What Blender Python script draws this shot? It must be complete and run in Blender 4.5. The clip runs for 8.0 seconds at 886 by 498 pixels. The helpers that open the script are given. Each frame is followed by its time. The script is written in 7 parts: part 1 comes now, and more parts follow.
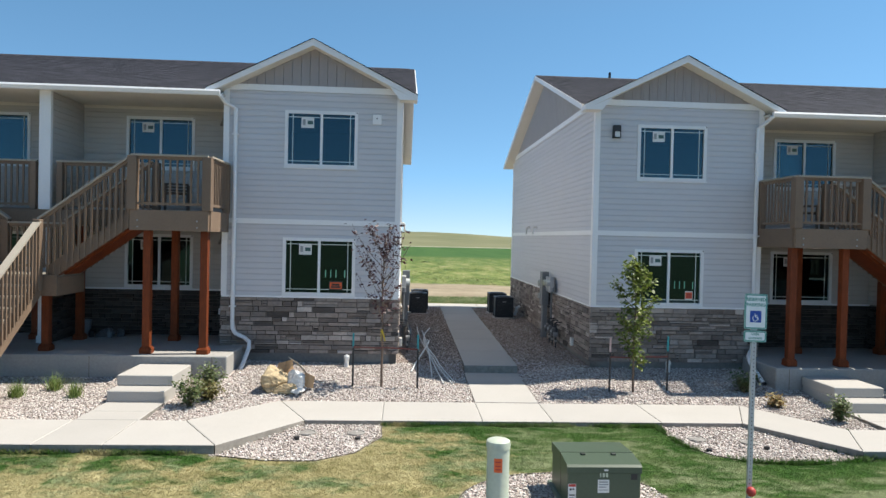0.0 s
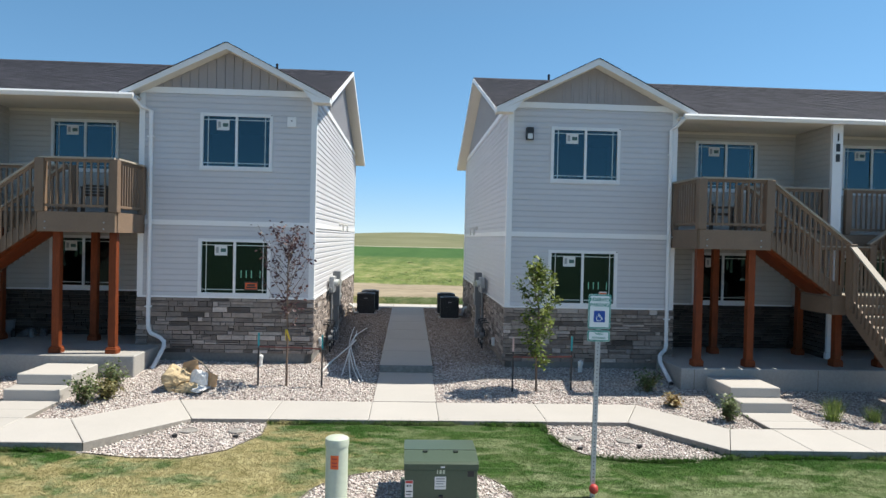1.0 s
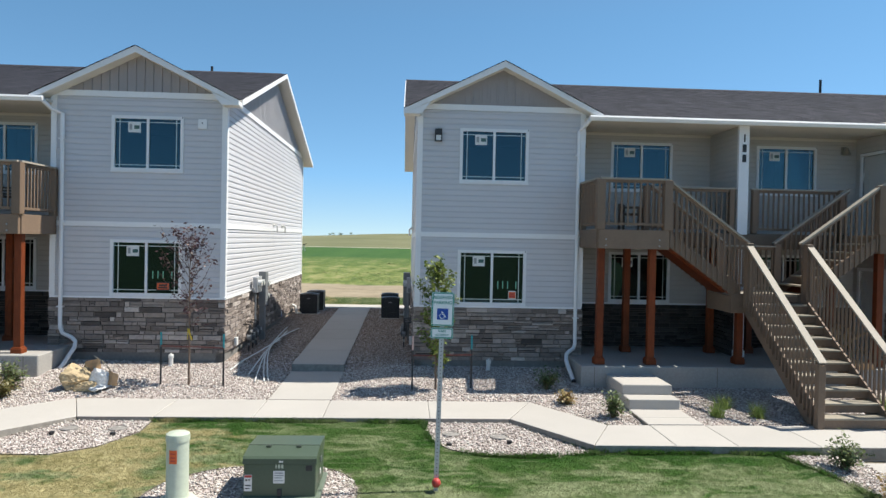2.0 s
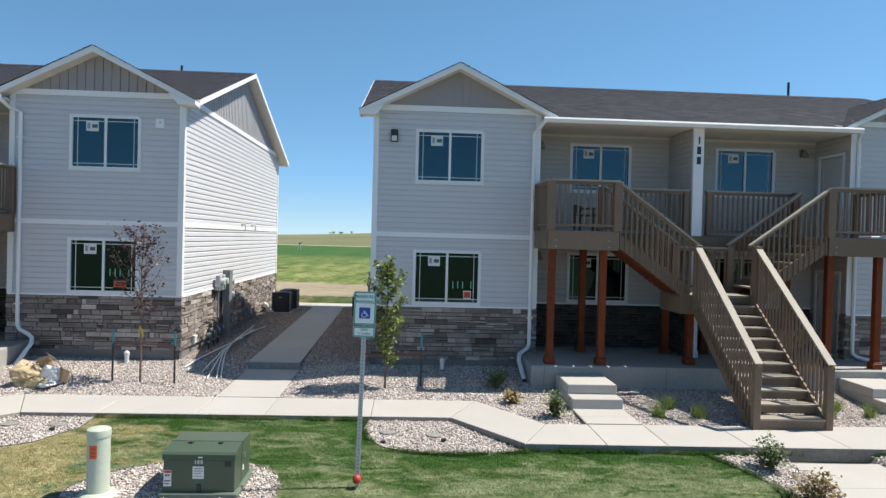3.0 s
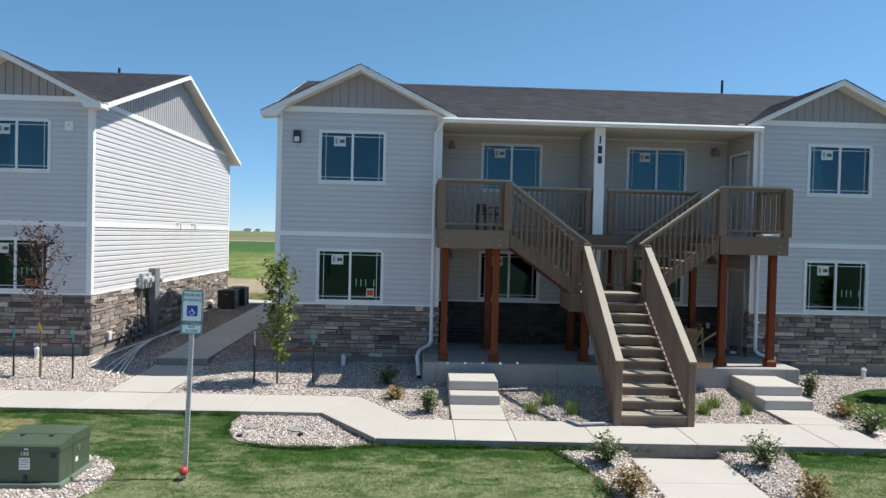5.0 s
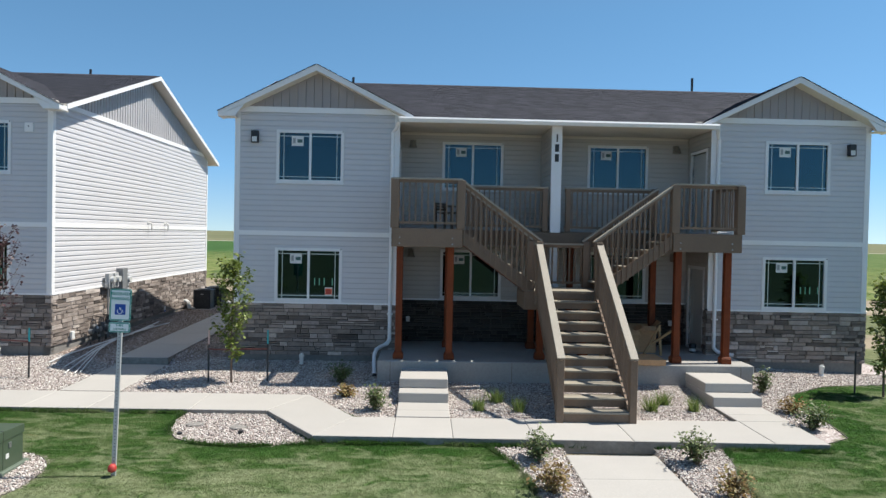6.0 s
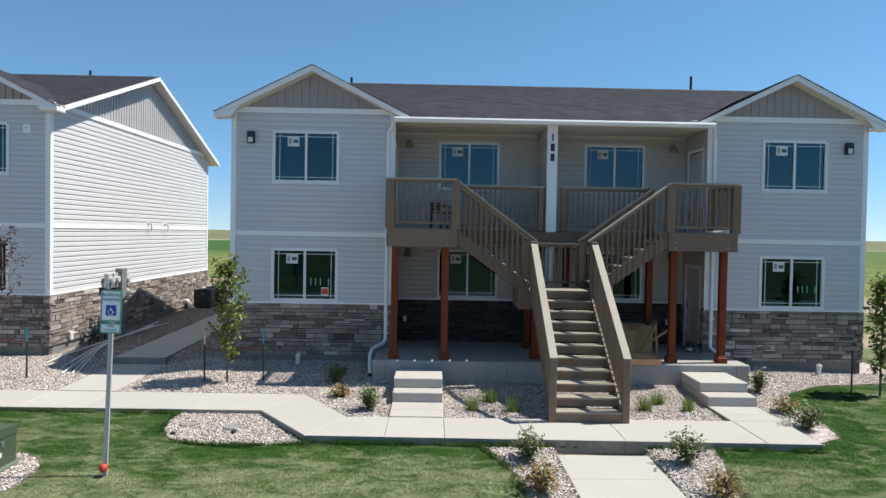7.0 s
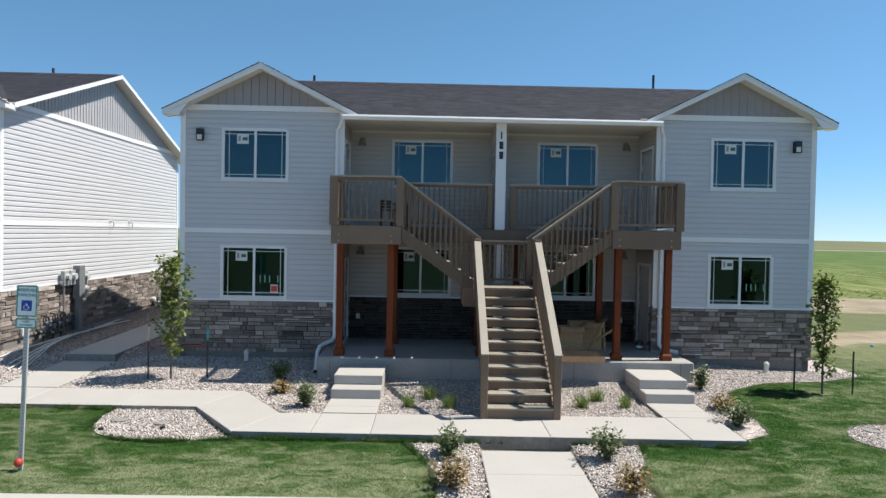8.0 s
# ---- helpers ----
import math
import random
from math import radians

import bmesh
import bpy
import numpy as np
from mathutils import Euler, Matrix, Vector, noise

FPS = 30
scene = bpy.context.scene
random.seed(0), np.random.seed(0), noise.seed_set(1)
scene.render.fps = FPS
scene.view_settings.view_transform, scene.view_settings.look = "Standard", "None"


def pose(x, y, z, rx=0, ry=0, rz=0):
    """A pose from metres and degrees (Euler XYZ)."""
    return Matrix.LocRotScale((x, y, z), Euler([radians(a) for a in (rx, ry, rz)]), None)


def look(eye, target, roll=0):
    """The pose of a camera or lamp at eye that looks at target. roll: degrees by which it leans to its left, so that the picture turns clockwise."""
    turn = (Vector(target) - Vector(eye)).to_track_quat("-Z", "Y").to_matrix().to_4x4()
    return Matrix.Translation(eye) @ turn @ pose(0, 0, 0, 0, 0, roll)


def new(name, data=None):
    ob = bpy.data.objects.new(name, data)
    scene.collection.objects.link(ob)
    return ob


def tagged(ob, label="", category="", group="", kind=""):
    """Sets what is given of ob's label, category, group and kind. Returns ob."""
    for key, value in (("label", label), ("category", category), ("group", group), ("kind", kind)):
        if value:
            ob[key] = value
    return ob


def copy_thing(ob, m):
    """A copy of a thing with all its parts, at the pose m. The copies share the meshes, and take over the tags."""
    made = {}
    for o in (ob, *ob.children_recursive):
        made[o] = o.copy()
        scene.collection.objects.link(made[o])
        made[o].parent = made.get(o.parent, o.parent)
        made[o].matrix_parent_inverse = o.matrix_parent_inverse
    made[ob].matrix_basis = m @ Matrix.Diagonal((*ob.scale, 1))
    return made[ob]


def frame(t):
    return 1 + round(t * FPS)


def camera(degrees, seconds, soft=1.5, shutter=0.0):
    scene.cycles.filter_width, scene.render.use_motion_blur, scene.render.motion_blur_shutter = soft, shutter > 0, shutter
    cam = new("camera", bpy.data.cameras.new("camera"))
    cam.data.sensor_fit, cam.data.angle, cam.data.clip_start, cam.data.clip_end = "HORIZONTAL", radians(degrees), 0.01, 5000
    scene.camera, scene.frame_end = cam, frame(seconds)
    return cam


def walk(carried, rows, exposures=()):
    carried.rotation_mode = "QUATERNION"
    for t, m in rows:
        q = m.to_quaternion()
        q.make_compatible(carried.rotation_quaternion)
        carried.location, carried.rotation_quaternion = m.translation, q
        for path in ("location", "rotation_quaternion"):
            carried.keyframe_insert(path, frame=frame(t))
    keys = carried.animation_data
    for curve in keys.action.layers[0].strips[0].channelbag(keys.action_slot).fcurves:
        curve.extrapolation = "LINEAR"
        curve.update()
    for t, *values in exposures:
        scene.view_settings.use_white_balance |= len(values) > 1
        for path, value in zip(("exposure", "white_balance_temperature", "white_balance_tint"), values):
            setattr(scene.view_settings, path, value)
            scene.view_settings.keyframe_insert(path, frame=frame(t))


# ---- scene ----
cam = camera(65.5, 8.0, 1.45)
PATH = [
    (0, (0.496, 0.593, 3.119), (0.612, 2.59, 3.086), 1.3),
    (0.5, (1.21, 0.472, 3.132), (1.318, 2.469, 3.101), 1.3),
    (1, (2.53, 0.32, 3.17), (2.633, 2.317, 3.139), 1.3),
    (1.5, (3.837, 0.119, 3.207), (3.941, 2.116, 3.174), 1.2),
    (1.7, (4.233, 0.062, 3.19), (4.339, 2.059, 3.161), 1.1),
    (2.8, (5.183, -0.104, 3.193), (5.296, 1.892, 3.167), 1.5),
    (3, (5.614, -0.17, 3.225), (5.719, 1.827, 3.196), 1.5),
    (3.5, (6.731, -0.337, 3.278), (6.793, 1.662, 3.241), 1.4),
    (4, (7.414, -0.405, 3.263), (7.481, 1.594, 3.228), 1.3),
    (4.5, (7.619, -0.484, 3.325), (7.686, 1.515, 3.287), 1.3),
    (5, (8.273, -0.554, 3.336), (8.335, 1.445, 3.297), 1.4),
    (5.2, (8.651, -0.584, 3.35), (8.714, 1.415, 3.308), 1.4),
    (6.5, (9.494, -0.665, 3.337), (9.53, 1.335, 3.297), 1.0),
    (7, (9.646, -0.674, 3.373), (9.677, 1.325, 3.328), 1.0),
    (7.5, (10.12, -0.693, 3.362), (10.153, 1.306, 3.317), 1.0),
    (8, (10.864, -0.735, 3.345), (10.897, 1.264, 3.299), 1.1),
]
walk(cam, [(t, look(eye, target, roll)) for t, eye, target, roll in PATH], [(0.0, 0.72, 6900, 8), (1.5, 0.7, 6880, 8), (3.5, 0.635, 6780, 8), (8.0, 0.575, 6740, 8)])

# ---------------------------------------------------------------- light
SUN = Vector((0.514, 0.072, 0.852)).normalized()      # towards the sun
world = bpy.data.worlds.new("sky")
scene.world = world
world.use_nodes = True
wn = world.node_tree
wn.nodes.clear()
sky = wn.nodes.new("ShaderNodeTexSky")
sky.sky_type = "NISHITA"
sky.sun_disc = False
sky.sun_elevation = math.asin(SUN.z)
sky.sun_rotation = math.atan2(SUN.x, SUN.y)
sky.air_density, sky.dust_density, sky.ozone_density, sky.altitude = 0.75, 0.0, 2.6, 2200
back = wn.nodes.new("ShaderNodeBackground")
back.inputs["Strength"].default_value = 0.15
wout = wn.nodes.new("ShaderNodeOutputWorld")
# thin dry air: the horizon keeps some of its blue
here = wn.nodes.new("ShaderNodeTexCoord")
lift = wn.nodes.new("ShaderNodeVectorMath")
lift.operation = "ADD"
lift.inputs[1].default_value = (0, 0, 0.085)
wn.links.new(here.outputs["Generated"], lift.inputs[0])
wn.links.new(lift.outputs[0], sky.inputs[0])
clear = wn.nodes.new("ShaderNodeMix")
clear.data_type, clear.blend_type = "RGBA", "MULTIPLY"
clear.inputs[0].default_value = 1.0
# pale dust close to the horizon, clean blue above
height = wn.nodes.new("ShaderNodeSeparateXYZ")
wn.links.new(here.outputs["Generated"], height.inputs[0])
tint = wn.nodes.new("ShaderNodeValToRGB")
tint.color_ramp.elements[0].position, tint.color_ramp.elements[0].color = 0.0, (0.98, 0.86, 0.655, 1)
tint.color_ramp.elements[1].position, tint.color_ramp.elements[1].color = 0.3, (0.73, 1.0, 0.955, 1)
for at, tone in ((0.09, (0.735, 0.925, 0.88, 1)), (0.65, (1.0, 0.98, 0.86, 1))):
    tint.color_ramp.elements.new(at).color = tone
wn.links.new(height.outputs["Z"], tint.inputs["Fac"])
wn.links.new(tint.outputs["Color"], clear.inputs[7])
wn.links.new(sky.outputs["Color"], clear.inputs[6])
wn.links.new(clear.outputs[2], back.inputs["Color"])
wn.links.new(back.outputs["Background"], wout.inputs["Surface"])
sun = new("sun", bpy.data.lights.new("sun", "SUN"))
sun.data.energy, sun.data.angle, sun.data.color = 4.4, radians(0.53), (1.0, 0.965, 0.915)
sun.matrix_world = look((0, 0, 60), Vector((0, 0, 60)) - SUN)

# ---------------------------------------------------------------- mesh helpers
class Geo:
    """Vertices and faces of one mesh."""

    def __init__(self):
        self.v, self.f, self.m = [], [], []

    def add(self, verts, faces, slot=0):
        n = len(self.v)
        self.v += [tuple(p) for p in verts]
        self.f += [tuple(i + n for i in f) for f in faces]
        self.m += [slot] * len(faces)
        return self

    def box(self, x0, x1, y0, y1, z0, z1, slot=0):
        return self.add([(x0, y0, z0), (x1, y0, z0), (x1, y1, z0), (x0, y1, z0), (x0, y0, z1), (x1, y0, z1), (x1, y1, z1), (x0, y1, z1)],
                        [(0, 3, 2, 1), (4, 5, 6, 7), (0, 1, 5, 4), (1, 2, 6, 5), (2, 3, 7, 6), (3, 0, 4, 7)], slot)

    def rbox(self, x0, x1, y0, y1, z0, z1, r=0.01, slot=0):
        """A box with chamfered edges."""
        r = min(r, (x1 - x0) / 2.5, (y1 - y0) / 2.5, (z1 - z0) / 2.5)
        v, idx = [], {}
        for ix in (0, 1):
            for iy in (0, 1):
                for iz in (0, 1):
                    px, py, pz = (x0, x1)[ix], (y0, y1)[iy], (z0, z1)[iz]
                    sx, sy, sz = (r, -r)[ix], (r, -r)[iy], (r, -r)[iz]
                    for k, p in enumerate(((px, py + sy, pz + sz), (px + sx, py, pz + sz), (px + sx, py + sy, pz))):
                        idx[ix, iy, iz, k] = len(v)
                        v.append(p)
        f = []
        for s in (0, 1):
            q = [(0, 0), (1, 0), (1, 1), (0, 1)]
            f.append(tuple(idx[s, a, b, 0] for a, b in (q if s else q[::-1])))
            f.append(tuple(idx[a, s, b, 1] for a, b in (q[::-1] if s else q)))
            f.append(tuple(idx[a, b, s, 2] for a, b in (q if s else q[::-1])))
        for a in (0, 1):
            for b in (0, 1):
                f.append((idx[0, a, b, 1], idx[1, a, b, 1], idx[1, a, b, 2], idx[0, a, b, 2]))
                f.append((idx[a, 0, b, 0], idx[a, 1, b, 0], idx[a, 1, b, 2], idx[a, 0, b, 2]))
                f.append((idx[a, b, 0, 0], idx[a, b, 1, 0], idx[a, b, 1, 1], idx[a, b, 0, 1]))
                for c in (0, 1):
                    f.append((idx[a, b, c, 0], idx[a, b, c, 1], idx[a, b, c, 2]))
        return self.add(v, f, slot)

    def prism(self, poly, d0, d1, axis="y", slot=0):
        """A flat outline pushed from d0 to d1 along an axis: (x, z) outlines along y, (y, z) along x, (x, y) along z."""
        put = {"y": lambda a, b, d: (a, d, b), "x": lambda a, b, d: (d, a, b), "z": lambda a, b, d: (a, b, d)}[axis]
        n = len(poly)
        v = [put(a, b, d0) for a, b in poly] + [put(a, b, d1) for a, b in poly]
        f = [tuple(range(n)), tuple(range(2 * n - 1, n - 1, -1))] + [(i, (i + 1) % n, n + (i + 1) % n, n + i) for i in range(n)]
        return self.add(v, f, slot)

    def beam(self, a, b, w, h, up=(0, 0, 1), slot=0):
        """A square bar of width w and height h from a to b."""
        a, b = Vector(a), Vector(b)
        d = (b - a).normalized()
        s = d.cross(Vector(up)).normalized() * (w / 2)
        u = s.cross(d).normalized() * (h / 2)
        v = [p + i * s + j * u for p in (a, b) for i, j in ((-1, -1), (1, -1), (1, 1), (-1, 1))]
        return self.add(v, [(0, 1, 2, 3), (7, 6, 5, 4), (0, 4, 5, 1), (1, 5, 6, 2), (2, 6, 7, 3), (3, 7, 4, 0)], slot)

    def tube(self, pts, r, sides=10, cap=True, slot=0, end=None):
        """A round tube along a line of points; end: the radius at its far end."""
        pts = [Vector(p) for p in pts]
        n, rings, up = len(pts), [], None
        for i, p in enumerate(pts):
            d = (pts[min(i + 1, n - 1)] - pts[max(i - 1, 0)]).normalized()
            if up is None:
                up = d.orthogonal().normalized()
            up = (up - d * up.dot(d)).normalized()
            side = d.cross(up)
            rr = r if end is None else r + (end - r) * i / (n - 1)
            rings += [p + (up * math.cos(t) + side * math.sin(t)) * rr for t in (2 * math.pi * k / sides for k in range(sides))]
        f = [(i * sides + k, i * sides + (k + 1) % sides, (i + 1) * sides + (k + 1) % sides, (i + 1) * sides + k) for i in range(n - 1) for k in range(sides)]
        if cap:
            f += [tuple(range(sides - 1, -1, -1)), tuple((n - 1) * sides + k for k in range(sides))]
        return self.add(rings, f, slot)

    def lathe(self, profile, x=0, y=0, sides=20, slot=0):
        """A turned shape from (radius, height) rows, closed at both ends."""
        v = [(x + r * math.cos(2 * math.pi * k / sides), y + r * math.sin(2 * math.pi * k / sides), z) for r, z in profile for k in range(sides)]
        n = len(profile)
        f = [(i * sides + k, i * sides + (k + 1) % sides, (i + 1) * sides + (k + 1) % sides, (i + 1) * sides + k) for i in range(n - 1) for k in range(sides)]
        f += [tuple(range(sides - 1, -1, -1)), tuple((n - 1) * sides + k for k in range(sides))]
        return self.add(v, f, slot)

    def mesh(self, name, *mats, smooth=False):
        me = bpy.data.meshes.new(name)
        me.from_pydata(self.v, [], self.f)
        for m in mats:
            me.materials.append(m)
        if len(mats) > 1:
            me.polygons.foreach_set("material_index", self.m)
        bm = bmesh.new()
        bm.from_mesh(me)
        bmesh.ops.recalc_face_normals(bm, faces=bm.faces)
        bm.to_mesh(me)
        bm.free()
        if smooth:
            me.polygons.foreach_set("use_smooth", [True] * len(me.polygons))
            me.set_sharp_from_angle(angle=radians(38))
        me.update()
        return me


def part(name, geo, material, parent=None, label="", smooth=False):
    """Links a Geo, or a ready mesh, as one mesh object, under a thing or a part where one is given."""
    mats = material if isinstance(material, (list, tuple)) else [material]
    ob = new(name, geo.mesh(name, *mats, smooth=smooth) if isinstance(geo, Geo) else geo)
    ob.parent = parent
    return tagged(ob, label)


def thing(name, label, category, m=None, group="", kind=""):
    ob = new(name)
    ob.empty_display_size = 0.2
    if m is not None:
        ob.matrix_basis = m
    return tagged(ob, label, category, group, kind)


# ---------------------------------------------------------------- materials
def node_mat(name):
    m = bpy.data.materials.new(name)
    m.use_nodes = True
    nt = m.node_tree
    return m, nt, nt.nodes["Principled BSDF"]


def noise_tex(nt, scale, detail=4.0, rough=0.6, stretch=None, coords="Object"):
    tc = nt.nodes.new("ShaderNodeTexCoord")
    n = nt.nodes.new("ShaderNodeTexNoise")
    n.inputs["Scale"].default_value, n.inputs["Detail"].default_value, n.inputs["Roughness"].default_value = scale, detail, rough
    src = tc.outputs[coords]
    if stretch:
        mp = nt.nodes.new("ShaderNodeMapping")
        mp.inputs["Scale"].default_value = stretch
        nt.links.new(src, mp.inputs["Vector"])
        src = mp.outputs["Vector"]
    nt.links.new(src, n.inputs["Vector"])
    return n


def ramp(nt, src, stops):
    r = nt.nodes.new("ShaderNodeValToRGB")
    while len(r.color_ramp.elements) < len(stops):
        r.color_ramp.elements.new(0.5)
    for e, (p, c) in zip(r.color_ramp.elements, stops):
        e.position, e.color = p, (*c, 1)
    nt.links.new(src, r.inputs["Fac"])
    return r


def mix(nt, kind, fac, a, b):
    x = nt.nodes.new("ShaderNodeMix")
    x.data_type, x.blend_type = "RGBA", kind
    for sock, val in ((x.inputs[0], fac), (x.inputs[6], a), (x.inputs[7], b)):
        if isinstance(val, (int, float)):
            sock.default_value = val
        elif isinstance(val, tuple):
            sock.default_value = (*val, 1)
        else:
            nt.links.new(val, sock)
    return x.outputs[2]


def bump(nt, src, bsdf, strength=0.3, dist=0.01):
    b = nt.nodes.new("ShaderNodeBump")
    b.inputs["Strength"].default_value, b.inputs["Distance"].default_value = strength, dist
    nt.links.new(src, b.inputs["Height"])
    nt.links.new(b.outputs["Normal"], bsdf.inputs["Normal"])


def surface(name, colour, rough=0.6, vary=0.12, fine=60.0, coarse=2.5, relief=0.15, dist=0.004, metal=0.0, stretch=None, each=0.0, island=0.0, spec=0.5):
    """Paint, wood, metal or concrete: a base colour with fine grain, broad stains and a little relief."""
    m, nt, b = node_mat(name)
    a = noise_tex(nt, fine, 5, 0.65, stretch)
    c = noise_tex(nt, coarse, 4, 0.6)
    lo, hi = tuple(max(x * (1 - vary), 0) for x in colour), tuple(min(x * (1 + vary), 1) for x in colour)
    one = ramp(nt, a.outputs["Fac"], [(0.3, lo), (0.7, hi)]).outputs["Color"]
    two = ramp(nt, c.outputs["Fac"], [(0.3, (1 - vary * 0.9,) * 3), (0.7, (1.0,) * 3)]).outputs["Color"]
    col = mix(nt, "MULTIPLY", 1.0, one, two)
    for amount, kind, out in ((each, "ShaderNodeObjectInfo", "Random"), (island, "ShaderNodeNewGeometry", "Random Per Island")):
        if amount:
            r = nt.nodes.new(kind)
            col = mix(nt, "MULTIPLY", 1.0, col, ramp(nt, r.outputs[out], [(0.0, (1 - amount,) * 3), (1.0, (1 + 0.3 * amount,) * 3)]).outputs["Color"])
    nt.links.new(col, b.inputs["Base Color"])
    b.inputs["Roughness"].default_value, b.inputs["Metallic"].default_value = rough, metal
    b.inputs["Specular IOR Level"].default_value = spec
    if relief:
        bump(nt, a.outputs["Fac"], b, relief, dist)
    return m


def stones(name, source, spread):
    """Split stone: every piece takes its own tone from the spread, with a rough face."""
    m, nt, b = node_mat(name)
    r = nt.nodes.new("ShaderNodeObjectInfo" if source == "each" else "ShaderNodeNewGeometry")
    tone = ramp(nt, r.outputs["Random" if source == "each" else "Random Per Island"], spread)
    tone.color_ramp.interpolation = "LINEAR"
    a = noise_tex(nt, 14, 8, 0.75, (1, 1, 2.0))
    c = noise_tex(nt, 5, 3, 0.5)
    col = mix(nt, "MULTIPLY", 1.0, tone.outputs["Color"], ramp(nt, a.outputs["Fac"], [(0.25, (0.6,) * 3), (0.75, (1.25, 1.2, 1.15))]).outputs["Color"])
    col = mix(nt, "MULTIPLY", 0.6, col, ramp(nt, c.outputs["Fac"], [(0.3, (0.75, 0.72, 0.7)), (0.7, (1.15,) * 3)]).outputs["Color"])
    nt.links.new(col, b.inputs["Base Color"])
    b.inputs["Roughness"].default_value = 0.9
    bump(nt, a.outputs["Fac"], b, 0.5, 0.012)
    return m


STONE_TONES = [(0.0, (0.083, 0.071, 0.065)), (0.1, (0.183, 0.156, 0.142)), (0.5, (0.284, 0.246, 0.224)), (0.82, (0.367, 0.323, 0.296)), (0.94, (0.481, 0.432, 0.401)), (1.0, (0.63, 0.579, 0.547))]
M_SIDING = surface("vinyl_siding", (0.608, 0.603, 0.62), 0.5, 0.04, 30, 1.2, 0.08, 0.002, stretch=(0.2, 0.2, 6))
# same siding in the recess, bounced light's warm tone put into its colour
M_SIDING_BOUNCE = surface("bounce_lit_siding", (0.53, 0.504, 0.472), 0.55, 0.04, 30, 1.2, 0.08, 0.002, stretch=(0.2, 0.2, 6))
M_TAUPE = surface("taupe_panel", (0.36, 0.33, 0.325), 0.55, 0.06, 40, 1.5, 0.1, 0.002, stretch=(6, 6, 0.2))
M_GABLE_SIDE = surface("grey_gable_panel", (0.48, 0.47, 0.48), 0.55, 0.05, 40, 1.5, 0.1, 0.002, stretch=(6, 6, 0.2))
M_WHITE = surface("white_trim", (0.85, 0.85, 0.85), 0.45, 0.04, 30, 1.0, 0.05, 0.002)
M_SOFFIT = surface("soffit", (0.72, 0.675, 0.6), 0.6, 0.05, 30, 1.0, 0.1, 0.002)
M_DECK = surface("taupe_deck_stain", (0.22, 0.15, 0.101), 0.7, 0.14, 35, 2.0, 0.25, 0.004, each=0.12)
# rail caps: deck stain lightened, sun on the top face put into the colour
M_CAP_LIT = surface("sunlit_rail_cap", (0.4, 0.355, 0.29), 0.7, 0.12, 30, 2.0, 0.2, 0.003, each=0.08)
# treads and landing: lighter copy of the deck stain that carries their sunlight
M_TREAD_LIT = surface("sunlit_tread", (0.34, 0.3, 0.235), 0.75, 0.16, 30, 2.0, 0.2, 0.003, each=0.1)
M_CEDAR = surface("cedar_post", (0.225, 0.05, 0.014), 0.6, 0.3, 9, 3.0, 0.2, 0.004, stretch=(6, 6, 0.6), each=0.2, spec=0.25)
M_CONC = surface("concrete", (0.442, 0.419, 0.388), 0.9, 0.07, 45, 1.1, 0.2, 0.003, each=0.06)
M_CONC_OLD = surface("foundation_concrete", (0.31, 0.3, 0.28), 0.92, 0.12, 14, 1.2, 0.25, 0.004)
# slab sides and undersides, a darker and browner tone than the tops
M_CAST = surface("darker_cast_edge", (0.29, 0.268, 0.235), 0.92, 0.2, 12, 2.0, 0.25, 0.004)
# foundation concrete, base darkened to hold the shade below the stone ledge
M_FOUND_SHADE = surface("shade_toned_foundation", (0.21, 0.203, 0.192), 0.92, 0.15, 14, 1.2, 0.25, 0.004)
M_PORCH = surface("porch_concrete", (0.37, 0.357, 0.335), 0.9, 0.1, 20, 1.2, 0.2, 0.003)
M_STONE = stones("ledge_stone", "each", STONE_TONES)
# darker ledge stone, with the shade under the balconies worked into its tones
RECESS_SHADE_TONES = [(0.0, (0.028, 0.023, 0.021)), (0.5, (0.053, 0.045, 0.04)), (1.0, (0.095, 0.083, 0.074))]
M_STONE_SHADED = stones("recess_shaded_ledge_stone", "island", RECESS_SHADE_TONES)
M_STONE_FAR = stones("ledge_stone_joined", "island", STONE_TONES)
M_MORTAR = surface("mortar", (0.2, 0.165, 0.14), 0.95, 0.15, 40, 3, 0.3, 0.004)
M_WINDOW = surface("white_vinyl", (0.8, 0.8, 0.8), 0.4, 0.03, 30, 1.0, 0.0)
M_MUNTIN = surface("pale_muntin", (0.56, 0.6, 0.58), 0.45, 0.04, 20, 2, 0)
M_ROOM = surface("room_paint", (0.25, 0.24, 0.22), 0.9, 0.06, 10, 1.0, 0.0)
M_DOOR = surface("door_paint", (0.6, 0.59, 0.56), 0.5, 0.04, 30, 1.0, 0.05, 0.002)
M_BLACK = surface("black_metal", (0.025, 0.025, 0.028), 0.45, 0.1, 40, 3, 0.05, 0.002)
M_GALV = surface("galvanised_steel", (0.42, 0.43, 0.43), 0.45, 0.12, 50, 5, 0.1, 0.002, metal=0.85)
M_GREY = surface("meter_grey", (0.2, 0.21, 0.22), 0.5, 0.08, 30, 3, 0.05, 0.002)
M_PVC = surface("white_plastic", (0.72, 0.72, 0.7), 0.4, 0.06, 30, 3, 0.0)


